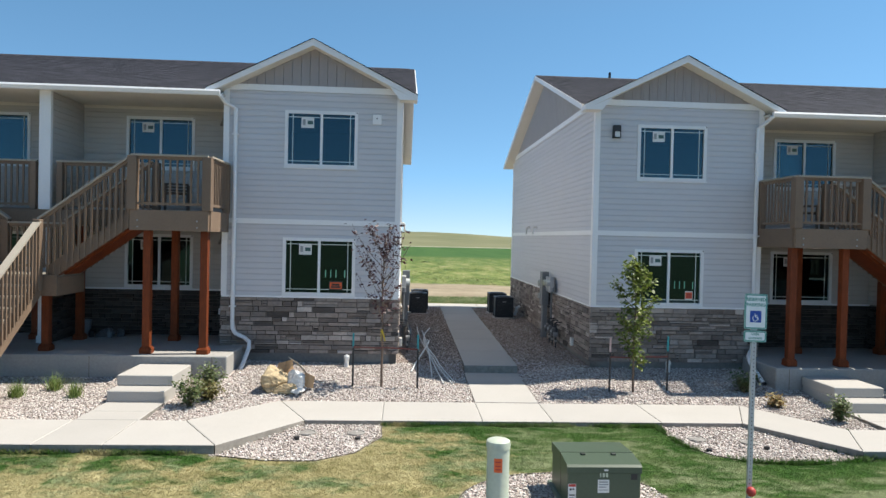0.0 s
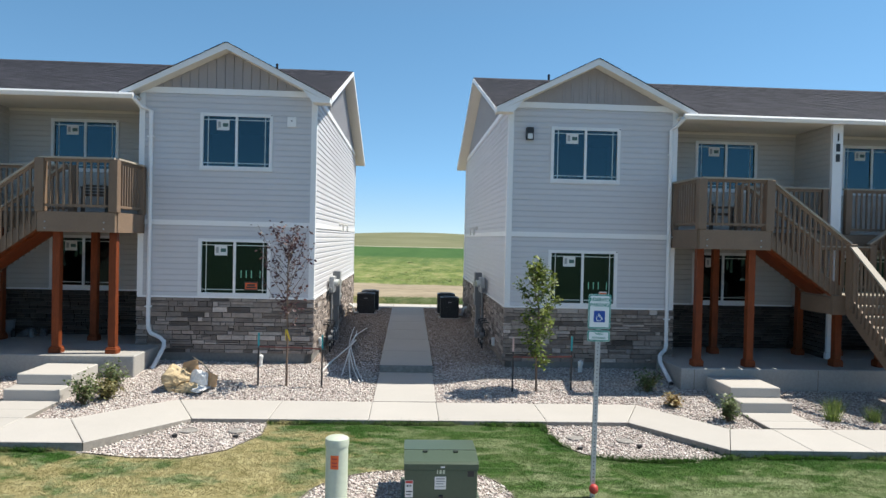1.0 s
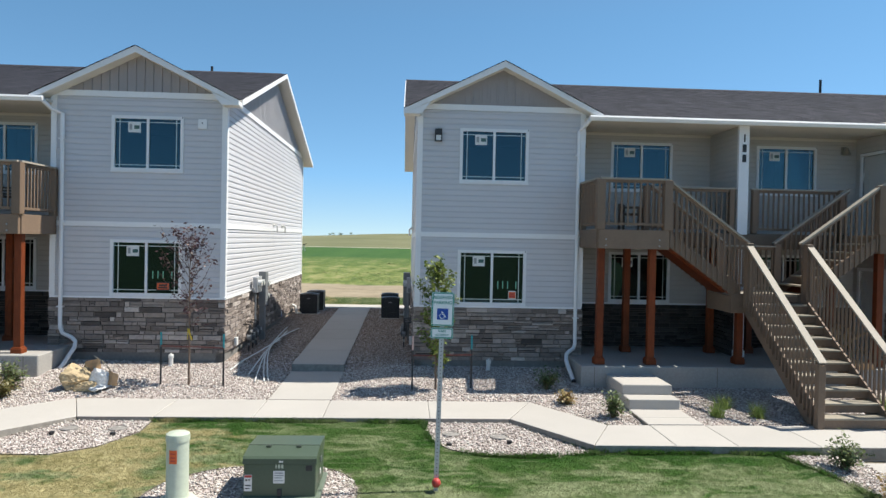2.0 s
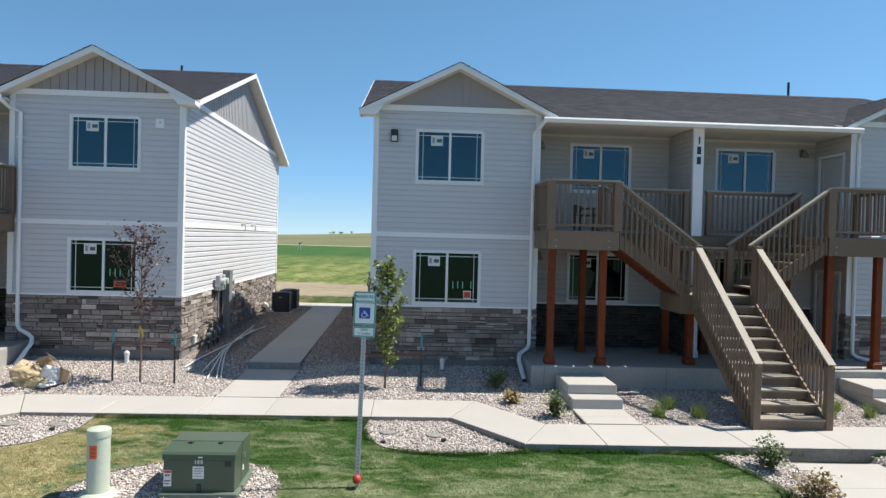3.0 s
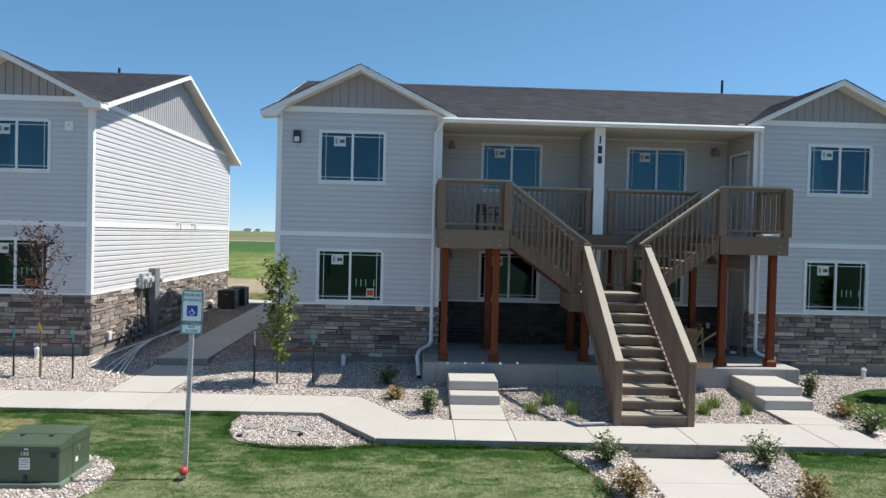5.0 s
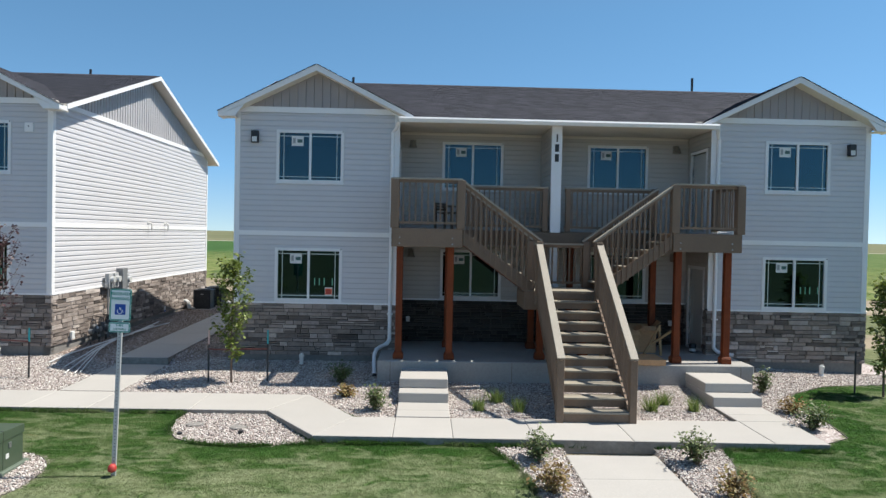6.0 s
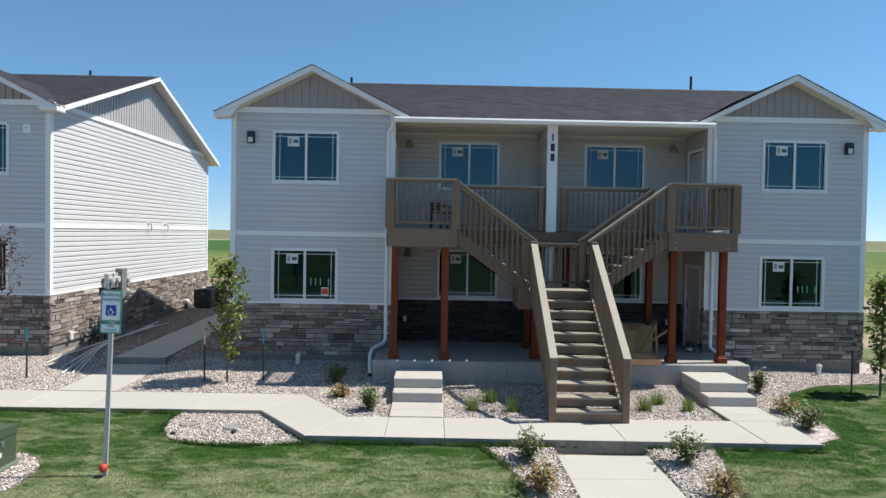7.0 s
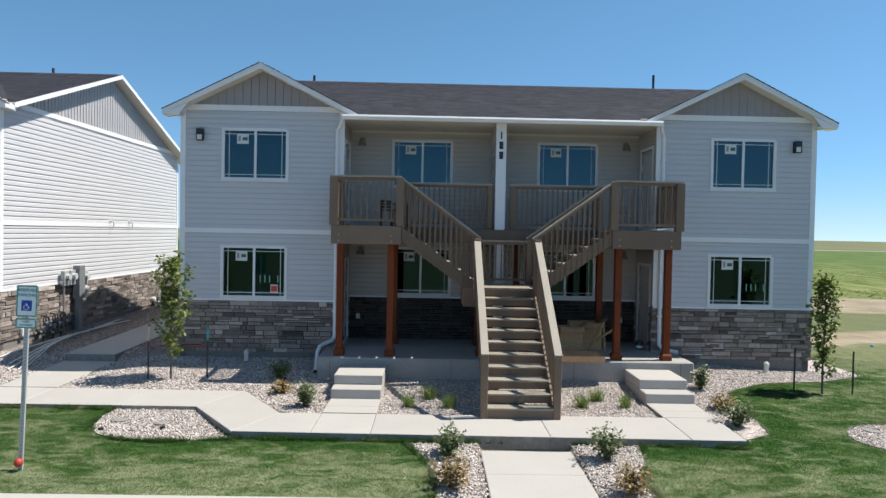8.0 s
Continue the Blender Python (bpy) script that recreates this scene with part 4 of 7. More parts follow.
    part("room_floor", Geo().box(-W + 0.17, W - 0.17, REC + 0.17, DEEP - 0.17, 3.1, 3.3).box(-W + 0.17, -IN - 0.17, 0.17, REC + 0.17, 3.1, 3.3).box(IN + 0.17, W - 0.17, 0.17, REC + 0.17, 3.1, 3.3)
         .box(-W + 0.17, W - 0.17, 0.17, DEEP - 0.17, BASE, PORCH_Z - 0.02), M_ROOM, house)
    part("room_wall", Geo().box(-W + 0.17, W - 0.17, 5.4, 5.5, PORCH_Z, 6.1).box(-0.06, 0.06, REC + 0.17, 5.4, PORCH_Z, 6.1).box(-IN - 0.05, -IN + 0.05, REC + 0.17, 5.4, PORCH_Z, 6.1).box(IN - 0.05, IN + 0.05, REC + 0.17, 5.4, PORCH_Z, 6.1), M_ROOM, house)
    part("soffit", Geo().box(-IN, IN, -0.3, REC, TOP, TOP + 0.05).box(-W + 0.1, W - 0.1, 0.17, DEEP - 0.1, TOP + 0.06, TOP + 0.1), M_SOFFIT, house, "pale recessed balcony ceiling")
    # main roof: shell, boards and shingles
    r0, r1 = -OVER, DEEP + 0.45
    uo = W + OVER
    roof = Geo()
    for a, b, v0 in ((-uo, -3.45, 0.03), (-3.45, 3.45, r0), (3.45, uo, 0.03)):
        roof.prism([(v0, main_z(v0)), (RIDGE_V, RIDGE_Z), (r1, main_z(r1)), (r1, main_z(r1) - 0.1), (RIDGE_V, RIDGE_Z - 0.1), (v0, main_z(v0) - 0.1)], a, b, "x")
    roof = part("roof", roof, M_SOFFIT, house, "charcoal asphalt shingle roof with white fascia")
    for sx in (-1, 1):
        g = Geo().prism([(0.0, main_z(0) + 0.006), (RIDGE_V, RIDGE_Z + 0.006), (r1, main_z(r1) + 0.006), (r1, main_z(r1) - 0.115), (RIDGE_V, RIDGE_Z - 0.115), (0.0, main_z(0) - 0.115)], sx * uo, sx * (uo + 0.022), "x")
        part("rake_board", g, M_WHITE, roof)
    part("fascia", Geo().box(-3.55, 3.55, r0 - 0.02, r0, main_z(r0) - 0.1, main_z(r0)), M_WHITE, roof)
    part("gutter", Geo().prism([(r0 - 0.02, 6.1), (r0 - 0.12, 6.1), (r0 - 0.14, 6.06), (r0 - 0.1, 5.985), (r0 - 0.02, 5.985)], -IN + 0.02, IN - 0.02, "x"), M_WHITE, roof, "white eaves gutter")
    row = 0.145
    n = int((RIDGE_V - r0) / row)

    def lo(u, r):
        v = r0 - 0.02 + r * row
        return (u, v, main_z(v) + 0.006)

    def hi(u, r):
        v = min(r0 + (r + 1) * row + 0.02, RIDGE_V)
        return (u, v, main_z(v) + 0.006)

    def keep(u, r):
        v = r0 + r * row
        return v > 0 and wing_z(u) < main_z(v) + 0.1 if abs(u) > 3.45 else wing_z(u) < main_z(v) + 0.1
    shingles(roof, slope_tab(lo, hi, 0.014, keep), -uo, uo, n + 1, 61)
    part("roof_sheet", Geo().add([(-uo, RIDGE_V, RIDGE_Z + 0.01), (uo, RIDGE_V, RIDGE_Z + 0.01), (uo, r1, main_z(r1) + 0.01), (-uo, r1, main_z(r1) + 0.01)], [(0, 1, 2, 3)]), M_SHINGLE, roof)
    g = Geo()
    for i in range(int(2 * uo / 0.3)):
        a = -uo + i * 0.3
        g.add([(a, RIDGE_V - 0.14, RIDGE_Z - 0.03), (a + 0.3, RIDGE_V - 0.14, RIDGE_Z - 0.03), (a + 0.3, RIDGE_V, RIDGE_Z + 0.03), (a, RIDGE_V, RIDGE_Z + 0.03), (a + 0.3, RIDGE_V + 0.14, RIDGE_Z - 0.03), (a, RIDGE_V + 0.14, RIDGE_Z - 0.03)], [(0, 1, 2, 3), (3, 2, 4, 5)])
    part("ridge_cap", g, M_SHINGLE, roof)
    # wing roofs
    for sgn in (-1, 1):
        c = sgn * PEAK
        half = W + OVER - PEAK
        vb = 3.05
        e0, e1 = c - half, c + half
        gb = Geo()
        for s in (-1, 1):
            stop = W - PEAK if s == sgn else half
            zs = 7.285 - RISE * stop
            gb.prism([(c, 7.285), (c + s * stop, zs), (c + s * stop, zs - 0.13), (c, 7.155)], -OVER, vb, "y")
            if s == sgn:
                gb.prism([(c + s * stop, zs), (c + s * half, 7.285 - RISE * half), (c + s * half, 7.155 - RISE * half), (c + s * stop, zs - 0.13)], -OVER, 0.06, "y")
        wr = part("wing_roof", gb, M_SOFFIT, house)
        zt = wing_z(PEAK + half)
        for s in (-1, 1):
            e = c + s * (half + 0.012)
            ez = zt - 0.006
            part("rake_board", Geo().prism([(c, 7.285 + 0.006), (e, ez + 0.004), (e, ez - 0.1), (c, 7.285 - 0.14)], -OVER - 0.024, -OVER, "y"), M_WHITE, wr)
            part("fascia", Geo().box(min(e, e - s * 0.02), max(e, e - s * 0.02), -OVER, 0.02 if s == sgn else 0.3, zt - 0.1, zt - 0.005), M_WHITE, wr)
            if s == sgn:
                wx = c + s * (half - OVER - 0.03)
                ix = wx - s * 0.22
                part("return_face", Geo().prism([(e, ez - 0.095), (ix, wing_z(ix) - 0.134), (wx, ez - 0.108), (e, ez - 0.108)], -OVER - 0.02, -OVER, "y"), M_WHITE, wr)
                part("return", Geo().box(min(e, wx), max(e, wx), -OVER, 0.0, ez - 0.108, ez - 0.09), M_SOFFIT, wr)
            rows = int(half / 0.13)

            def lo2(v, r, s=s):
                d = half + 0.02 - r * 0.13
                return (c + s * d, v, 7.285 - RISE * d + 0.006)

            def hi2(v, r, s=s):
                d = max(half - (r + 1) * 0.13 - 0.02, 0)
                return (c + s * d, v, 7.285 - RISE * d + 0.006)

            def keep2(v, r, s=s, sgn=sgn):
                d = half - r * 0.13
                if d > W - PEAK:
                    return v < -0.1 or (s != sgn and v < 0.4)
                return v < 0.1 or 7.285 - RISE * d > main_z(v) - 0.1
            shingles(wr, slope_tab(lo2, hi2, 0.018, keep2), -OVER - 0.05, vb, rows + 1, 70 + s + sgn)
    return house


house_east = build_house()
house_east.matrix_basis = pose(12.5, 16.02, 0)
house_west = copy_thing(house_east, pose(-7.3, 16.12, 0.085))
# plumbing vents
for home, vents in ((house_east, ((-5.6, 0.4), (5.61, 0.66))), (house_west, ((-5.6, 0.4), (5.63, 0.38)))):
    for u, h in vents:
        v = RIDGE_V + 0.35
        part("vent_pipe", Geo().tube([(u, v, main_z(v) - 0.1), (u, v, main_z(v) + h)], 0.04, 10), M_BLACK, home)


def downspout(cx, fy, dz, sgn, to_ground, foot=None):
    """A white downspout at a wing's inner corner, ending on the gravel or on the porch."""
    u = sgn * (IN + 0.13)
    pts = [(u - sgn * 0.16, -OVER - 0.05, 6.0), (u - sgn * 0.08, -0.2, 5.86), (u, -0.075, 5.78)]
    if to_ground:
        pts += [(u, -0.075, 0.95), (u, -0.09, 0.8), (u + sgn * 0.05, -0.16, 0.71), (u + sgn * 0.17, -0.3, 0.67), (u + sgn * 0.28, -0.46, 0.62), (u + sgn * 0.32, -0.62, 0.5), (u + sgn * 0.27, -1.15, 0.14)]
    else:
        pts += [(u, -0.075, 0.86), (u, -0.09, 0.72), (u + sgn * 0.06, -0.16, 0.64), (u + sgn * 0.2, -0.24, 0.6), (u + sgn * 0.4, -0.3, 0.585)]
    if foot:
        pts = pts[:2] + [(foot[0][0], -0.075, 5.78)] + foot
    d = thing("downspout", "white metal downspout with elbows at the wing corner", "downspout", pose(cx, fy, dz), "downspouts")
    part("pipe", Geo().tube(pts, 0.046, 8), M_WHITE, d, smooth=True)
    for z in (1.4, 3.3, 5.2):
        part("strap", Geo().box(pts[2][0] - 0.07, pts[2][0] + 0.07, -0.125, -0.02, z, z + 0.03), M_WHITE, d)
    e = Vector(pts[-1])
    if to_ground:
        part("outlet", Geo().tube([e + Vector((0, 0.02, 0.012)), e + Vector((0, -0.015, -0.01))], 0.051, 8), M_BLACK, d)


downspout(12.5, 16.02, 0, -1, True)
downspout(12.5, 16.02, 0, 1, False)
downspout(-7.3, 16.12, 0.085, -1, True)
downspout(-7.3, 16.12, 0.085, 1, True, [(4.06, -0.075, 1.08), (4.07, -0.085, 0.93), (4.14, -0.12, 0.82), (4.36, -0.16, 0.73), (4.46, -0.2, 0.65), (4.48, -0.27, 0.53), (4.42, -0.83, 0.12)])

# porches
def build_porch():
    p = thing("porch", "pale cast concrete porch under the balconies", "porch", group="porches")
    g = Geo().rbox(-4.14, 4.3, -1.46, 0.0, -0.2, PORCH_Z, 0.02)
    part("edge", g, M_PORCH, p)
    part("slab", Geo().box(-IN + 0.03, IN - 0.03, 0.0, REC, 0.3, PORCH_Z - 0.001), M_PORCH, p)
    for u in (-3.85, -1.15, 1.6, 4.0):
        part("joint", Geo().box(u - 0.006, u + 0.006, -1.464, -1.455, 0.0, PORCH_Z - 0.02), M_MORTAR, p)
    return p


porch = build_porch()
porch.matrix_basis = pose(12.5, 16.02, 0)
copy_thing(porch, pose(-7.3, 16.12, 0.085))


def build_steps():
    p = thing("entry_steps", "two pale concrete entry steps", "steps", group="entry steps")
    part("lower_step", Geo().rbox(-0.5, 0.5, 0.0, 1.5, -0.15, 0.19, 0.012), M_CONC, p)
    part("upper_step", Geo().rbox(-0.5, 0.5, 0.43, 1.53, 0.191, 0.385, 0.012), M_CONC, p)
    return p


steps = build_steps()
steps.matrix_basis = pose(9.4, 13.0, 0)
for x, y, z in ((15.73, 13.0, 0), (-4.18, 13.05, 0.085), (-10.5, 13.05, 0.085)):
    copy_thing(steps, pose(x, y, z))


# ---------------------------------------------------------------- balcony stairs
def build_stairs():
    st = thing("exterior_staircase", "taupe-stained wooden stair with landing, upper flights and cedar posts", "staircase", group="balcony stairs")
    DY0, LY0, LY1, LZ = -1.5, -1.72, -0.42, 2.15
    BAL = 0.034

    def rail(name, a, b, n, drop_top=0.03, drop_bot=0.95, out=(0, 0, 0), cap=True, bottom=True):
        """A run of balusters under a flat cap from a to b (its top line)."""
        a, b = Vector(a), Vector(b)
        r = part(name, Geo().beam(a - Vector((0, 0, 0.018)), b - Vector((0, 0, 0.018)), 0.14, 0.036), M_CAP_LIT, st)
        part("rail_beam", Geo().beam(a - Vector((0, 0, 0.07)), b - Vector((0, 0, 0.07)), 0.036, 0.065), M_DECK, r)
        if bottom:
            part("bottom_rail", Geo().beam(a - Vector((0, 0, drop_bot)), b - Vector((0, 0, drop_bot)), 0.036, 0.05), M_DECK, r)
        side = Vector(out)
        for i in range(n):
            p = a.lerp(b, (i + 0.5) / n) + side
            h = drop_bot + (0.36 if not bottom else 0.04)
            part("baluster", Geo().box(p.x - BAL / 2, p.x + BAL / 2, p.y - BAL / 2, p.y + BAL / 2, max(p.z - h, 0.03), p.z - drop_top), M_DECK, r)
        return r

    def newel(u, v, z0, z1, w=0.14):
        part("newel_post", Geo().rbox(u - w / 2, u + w / 2, v - w / 2, v + w / 2, z0, z1, 0.008), M_DECK, st)

    for sgn in (-1, 1):
        # balcony frame
        o, i = sgn * 3.86, sgn * 2.36
        lo_u, hi_u = min(o, i), max(o, i)
        v = DY0 + 0.055
        while v < -0.14:
            part("deck_board", Geo().rbox(lo_u, hi_u, v, v + 0.136, FLOOR2 - 0.038, FLOOR2, 0.005), M_DECK, st)
            v += 0.144
        part("front_rim", Geo().rbox(lo_u - 0.02, hi_u + 0.02, DY0 - 0.04, DY0 + 0.05, 3.07, FLOOR2, 0.006), M_DECK, st)
        part("side_rim", Geo().rbox(o - 0.045, o + 0.045, DY0 + 0.05, -0.03, 3.07, FLOOR2, 0.006), M_DECK, st)
        part("side_rim", Geo().rbox(i - 0.045, i + 0.045, DY0 + 0.05, -0.03, 3.09, FLOOR2 - 0.02, 0.006), M_DECK, st)
        for bu in (lo_u + 0.14, hi_u - 0.2):
            for bz in (3.14, 3.27):
                part("bolt", Geo().tube([(bu, DY0 - 0.041, bz), (bu, DY0 - 0.056, bz)], 0.017, 8), M_GALV, st)
        # balcony guard rails
        rail("guard_rail", (o, DY0, 4.585), (i, DY0, 4.585), 11, drop_bot=0.98)
        rail("guard_rail", (o, DY0, 4.584), (o, -0.08, 4.584), 11, drop_bot=0.98)
        rail("guard_rail", (i + sgn * -0.05, -0.02, 4.55), (sgn * 0.2, -0.02, 4.55), 17, drop_bot=0.96)
        for u, v, w in ((o - sgn * 0.02, DY0 + 0.02, 0.18), (i + sgn * 0.02, DY0 + 0.02, 0.18), (i, -0.1, 0.14), (o, -0.1, 0.14)):
            newel(u, v, FLOOR2, 4.55, w)
        newel(sgn * 0.28, -0.03, FLOOR2, 4.52, 0.12)
        # cedar posts with boxed bases
        for u, v, z1 in ((sgn * 3.72, -1.17, 3.07), (sgn * 2.58, -1.17, 3.07), (sgn * 2.58, 0.55, 3.14), (sgn * 0.5, -0.98, LZ - 0.42), (sgn * 0.48, 0.53, 3.14)):
            pst = part("support_post", Geo().rbox(u - 0.075, u + 0.075, v - 0.075, v + 0.075, PORCH_Z + 0.002, z1, 0.008), M_CEDAR, st, "reddish cedar-stained post")
            part("post_base", Geo().rbox(u - 0.115, u + 0.115, v - 0.115, v + 0.115, PORCH_Z + 0.001, PORCH_Z + 0.13, 0.012).rbox(u - 0.1, u + 0.1, v - 0.1, v + 0.1, PORCH_Z + 0.12, PORCH_Z + 0.16, 0.012), M_CEDAR, pst)
        # upper flight
        n, run0, run1 = 7, i, sgn * 0.72
        rise, step = (FLOOR2 - LZ) / n, (run1 - run0) / (n - 1)
        for k in range(n - 1):
            u0, u1, z = run0 + k * step, run0 + (k + 1) * step, FLOOR2 - (k + 1) * rise
            part("tread", Geo().rbox(min(u0 - sgn * 0.024, u1 - sgn * 0.015), max(u0 - sgn * 0.024, u1 - sgn * 0.015), LY0 + 0.3, LY1 - 0.02, z - 0.038, z, 0.006), M_TREAD_LIT, st)
            part("riser", Geo().box(u0 - 0.01, u0 + 0.01, LY0 + 0.3, LY1 - 0.02, z + 0.024, z + rise - 0.042), M_DECK, st)
        slope = rise / abs(step)
        for v, mt in ((LY0 + 0.27, M_DECK), (LY1, M_DECK)):
            g = Geo().prism([(run0, FLOOR2 - 0.02), (run1, LZ + rise - 0.03), (run1, LZ - 0.16), (run0, FLOOR2 - 0.32)], v - 0.025, v + 0.025)
            part("stringer", g, mt, st)
        for v0, v1 in ((LY0 + 0.298, LY0 + 0.42), (-1.12, LY1 - 0.028)):
            part("carriage", Geo().prism([(run0, FLOOR2 - 0.25), (run1, LZ - 0.09), (run1, LZ - 0.165), (run0, FLOOR2 - 0.325)], v0, v1), M_CEDAR, st, "reddish underside of the stair")
        for v in (LY0 + 0.23, LY1 + 0.03):
            rail("hand_rail", (i, v, 4.57), (sgn * 0.58, v, 3.27), 15, drop_bot=1.05, bottom=False)
    # landing
    part("landing_boards", Geo().box(-0.92, 0.92, LY0 + 0.24, LY1 + 0.05, LZ - 0.04, LZ), M_TREAD_LIT, st)
    part("landing_rim", Geo().rbox(-0.95, -0.55, LY0 + 0.2, LY0 + 0.28, LZ - 0.42, LZ - 0.005, 0.006), M_DECK, st)
    part("landing_rim", Geo().rbox(0.55, 0.95, LY0 + 0.2, LY0 + 0.28, LZ - 0.42, LZ - 0.005, 0.006), M_DECK, st)
    part("landing_rim", Geo().rbox(-0.95, -0.86, LY0 + 0.28, LY1 + 0.02, LZ - 0.42, LZ - 0.045, 0.006), M_DECK, st)
    part("landing_rim", Geo().rbox(0.86, 0.95, LY0 + 0.28, LY1 + 0.02, LZ - 0.42, LZ - 0.045, 0.006), M_DECK, st)
    part("landing_rim", Geo().rbox(-0.95, 0.95, LY1 + 0.02, LY1 + 0.1, LZ - 0.42, LZ - 0.02, 0.006), M_DECK, st)
    rail("guard_rail", (-0.62, LY1 + 0.03, 3.2), (0.62, LY1 + 0.03, 3.2), 9, drop_bot=0.93)
    for sgn in (-1, 1):
        newel(sgn * 0.655, LY0 + 0.05, LZ - 0.3, 3.24)
        newel(sgn * 0.655, LY1 + 0.03, LZ, 3.24)
    # lower flight
    n = 11
    y0, y1 = -4.35, LY0 + 0.22
    rise, step = LZ / n, (y1 + 4.35) / (n - 1)
    for k in range(n - 1):
        z, v = (k + 1) * rise, y0 + k * step
        part("tread", Geo().rbox(-0.6, 0.6, v - 0.025, v + step * 0.47, z - 0.038, z, 0.006).rbox(-0.6, 0.6, v + step * 0.5, v + step + 0.005, z - 0.038, z, 0.006), M_TREAD_LIT, st)
        part("riser", Geo().box(-0.6, 0.6, v, v + 0.02, z - rise + (0.004 if k == 0 else 0.026), z - 0.042), M_DECK, st)
    part("riser", Geo().box(-0.6, 0.6, y1, y1 + 0.02, LZ - rise + 0.026, LZ - 0.044), M_DECK, st)
    for sgn in (-1, 1):
        part("stringer", Geo().prism([(y0 + 0.08, 0.0), (y0 + 0.08, rise * 1.25), (y1, LZ + 0.05), (y1, LZ - 0.42), (y0 + 0.5, 0.0)], sgn * 0.6, sgn * 0.64, "x"), M_DECK, st)
        newel(sgn * 0.665, y0 + 0.03, -0.02, 1.14, 0.13)
        rail("hand_rail", (sgn * 0.665, y0 - 0.04, 1.18), (sgn * 0.665, LY0 + 0.02, 3.21), 22, drop_bot=1.02, bottom=False)
    return st


stairs = build_stairs()
stairs.matrix_basis = pose(12.53, 16.02, 0)
copy_thing(stairs, pose(-7.27, 16.12, 0.06))
# ---------------------------------------------------------------- loose cover: grass, gravel, weeds
def array_mesh(name, verts, faces, material, lush=None):
    """A mesh straight from arrays; faces all have as many corners."""
    me = bpy.data.meshes.new(name)
    k = faces.shape[1]
    me.vertices.add(len(verts))
    me.vertices.foreach_set("co", np.ascontiguousarray(verts, np.float32).ravel())
    me.loops.add(faces.size)
    me.loops.foreach_set("vertex_index", np.ascontiguousarray(faces, np.int32).ravel())
    me.polygons.add(len(faces))
    me.polygons.foreach_set("loop_start", np.arange(0, faces.size, k, dtype=np.int32))
    me.update(calc_edges=True)
    me.materials.append(material)
    if lush is not None:
        me.attributes.new("lush", "FLOAT", "POINT").data.foreach_set("value", np.ascontiguousarray(lush, np.float32))
    return me


def blades(rng, x, y, z, per, low, high, width, lean):
    """Tufts of narrow triangular blades."""
    x, y, z = (np.repeat(a, per) for a in (x, y, z))
    n = len(x)
    a, h, b = rng.uniform(0, 2 * np.pi, n), rng.uniform(low, high, n), rng.uniform(0, 2 * np.pi, n)
    x, y = x + rng.normal(0, 0.012, n), y + rng.normal(0, 0.012, n)
    w = width * rng.uniform(0.6, 1.2, n)
    dx, dy = np.cos(a) * w, np.sin(a) * w
    l = h * rng.uniform(0, lean, n)
    v = np.stack([np.stack([x - dx, y - dy, z - 0.01], -1), np.stack([x + dx, y + dy, z - 0.01], -1), np.stack([x + np.cos(b) * l, y + np.sin(b) * l, z + h], -1)], 1).reshape(-1, 3)
    return v, np.arange(3 * n).reshape(-1, 3)


def lie_over(nt, b):
    """Blades shade as one soft nap that faces up."""
    g = nt.nodes.new("ShaderNodeNewGeometry")
    nap = nt.nodes.new("ShaderNodeVectorMath")
    nap.operation = "MULTIPLY_ADD"
    nap.inputs[1].default_value, nap.inputs[2].default_value = (0.2, 0.2, 0.2), (0, 0, 0.9)
    nt.links.new(g.outputs["Normal"], nap.inputs[0])
    nt.links.new(nap.outputs[0], b.inputs["Normal"])


def turf_material():
    m, nt, b = node_mat("turf_blades")
    g = nt.nodes.new("ShaderNodeNewGeometry")
    col = turf_colour(nt, g, g.outputs["Random Per Island"])
    nt.links.new(col, b.inputs["Base Color"])
    b.inputs["Roughness"].default_value = 0.7
    b.inputs["Specular IOR Level"].default_value = 0.25
    lie_over(nt, b)
    thin = nt.nodes.new("ShaderNodeBsdfTranslucent")
    nt.links.new(col, thin.inputs["Color"])
    mx = nt.nodes.new("ShaderNodeMixShader")
    mx.inputs[0].default_value = 0.45
    nt.links.new(b.outputs[0], mx.inputs[1])
    nt.links.new(thin.outputs[0], mx.inputs[2])
    nt.links.new(mx.outputs[0], nt.nodes["Material Output"].inputs["Surface"])
    return m


M_TURF = turf_material()
rng = np.random.default_rng(11)


def scatter(x0, x1, y0, y1, per_m2, keep):
    n = int((x1 - x0) * (y1 - y0) * per_m2)
    x, y = rng.uniform(x0, x1, n), rng.uniform(y0, y1, n)
    k = keep(x, y)
    return x[k], y[k]


def lawn(name, x0, x1, y0, y1, per, low, high, width, label):
    x, y = scatter(x0, x1, y0, y1, per, lawn_mask)
    v, f = blades(rng, x, y, ground_z(x, y), 3, low, high, width, 3.5)
    tagged(new(name, array_mesh(name, v, f, M_TURF, np.repeat(watered(x, y), 9))), label, "grass", kind="stuff")


lawn("lawn_grass", -8.5, 16.25, 8.0, 12.4, 3000, 0.008, 0.018, 0.009, "mown lawn with straw-coloured worn patches")
lawn("lawn_grass", 16.2, 30, 8.0, 19.5, 1900, 0.008, 0.02, 0.011, "mown green lawn beside the rock beds")
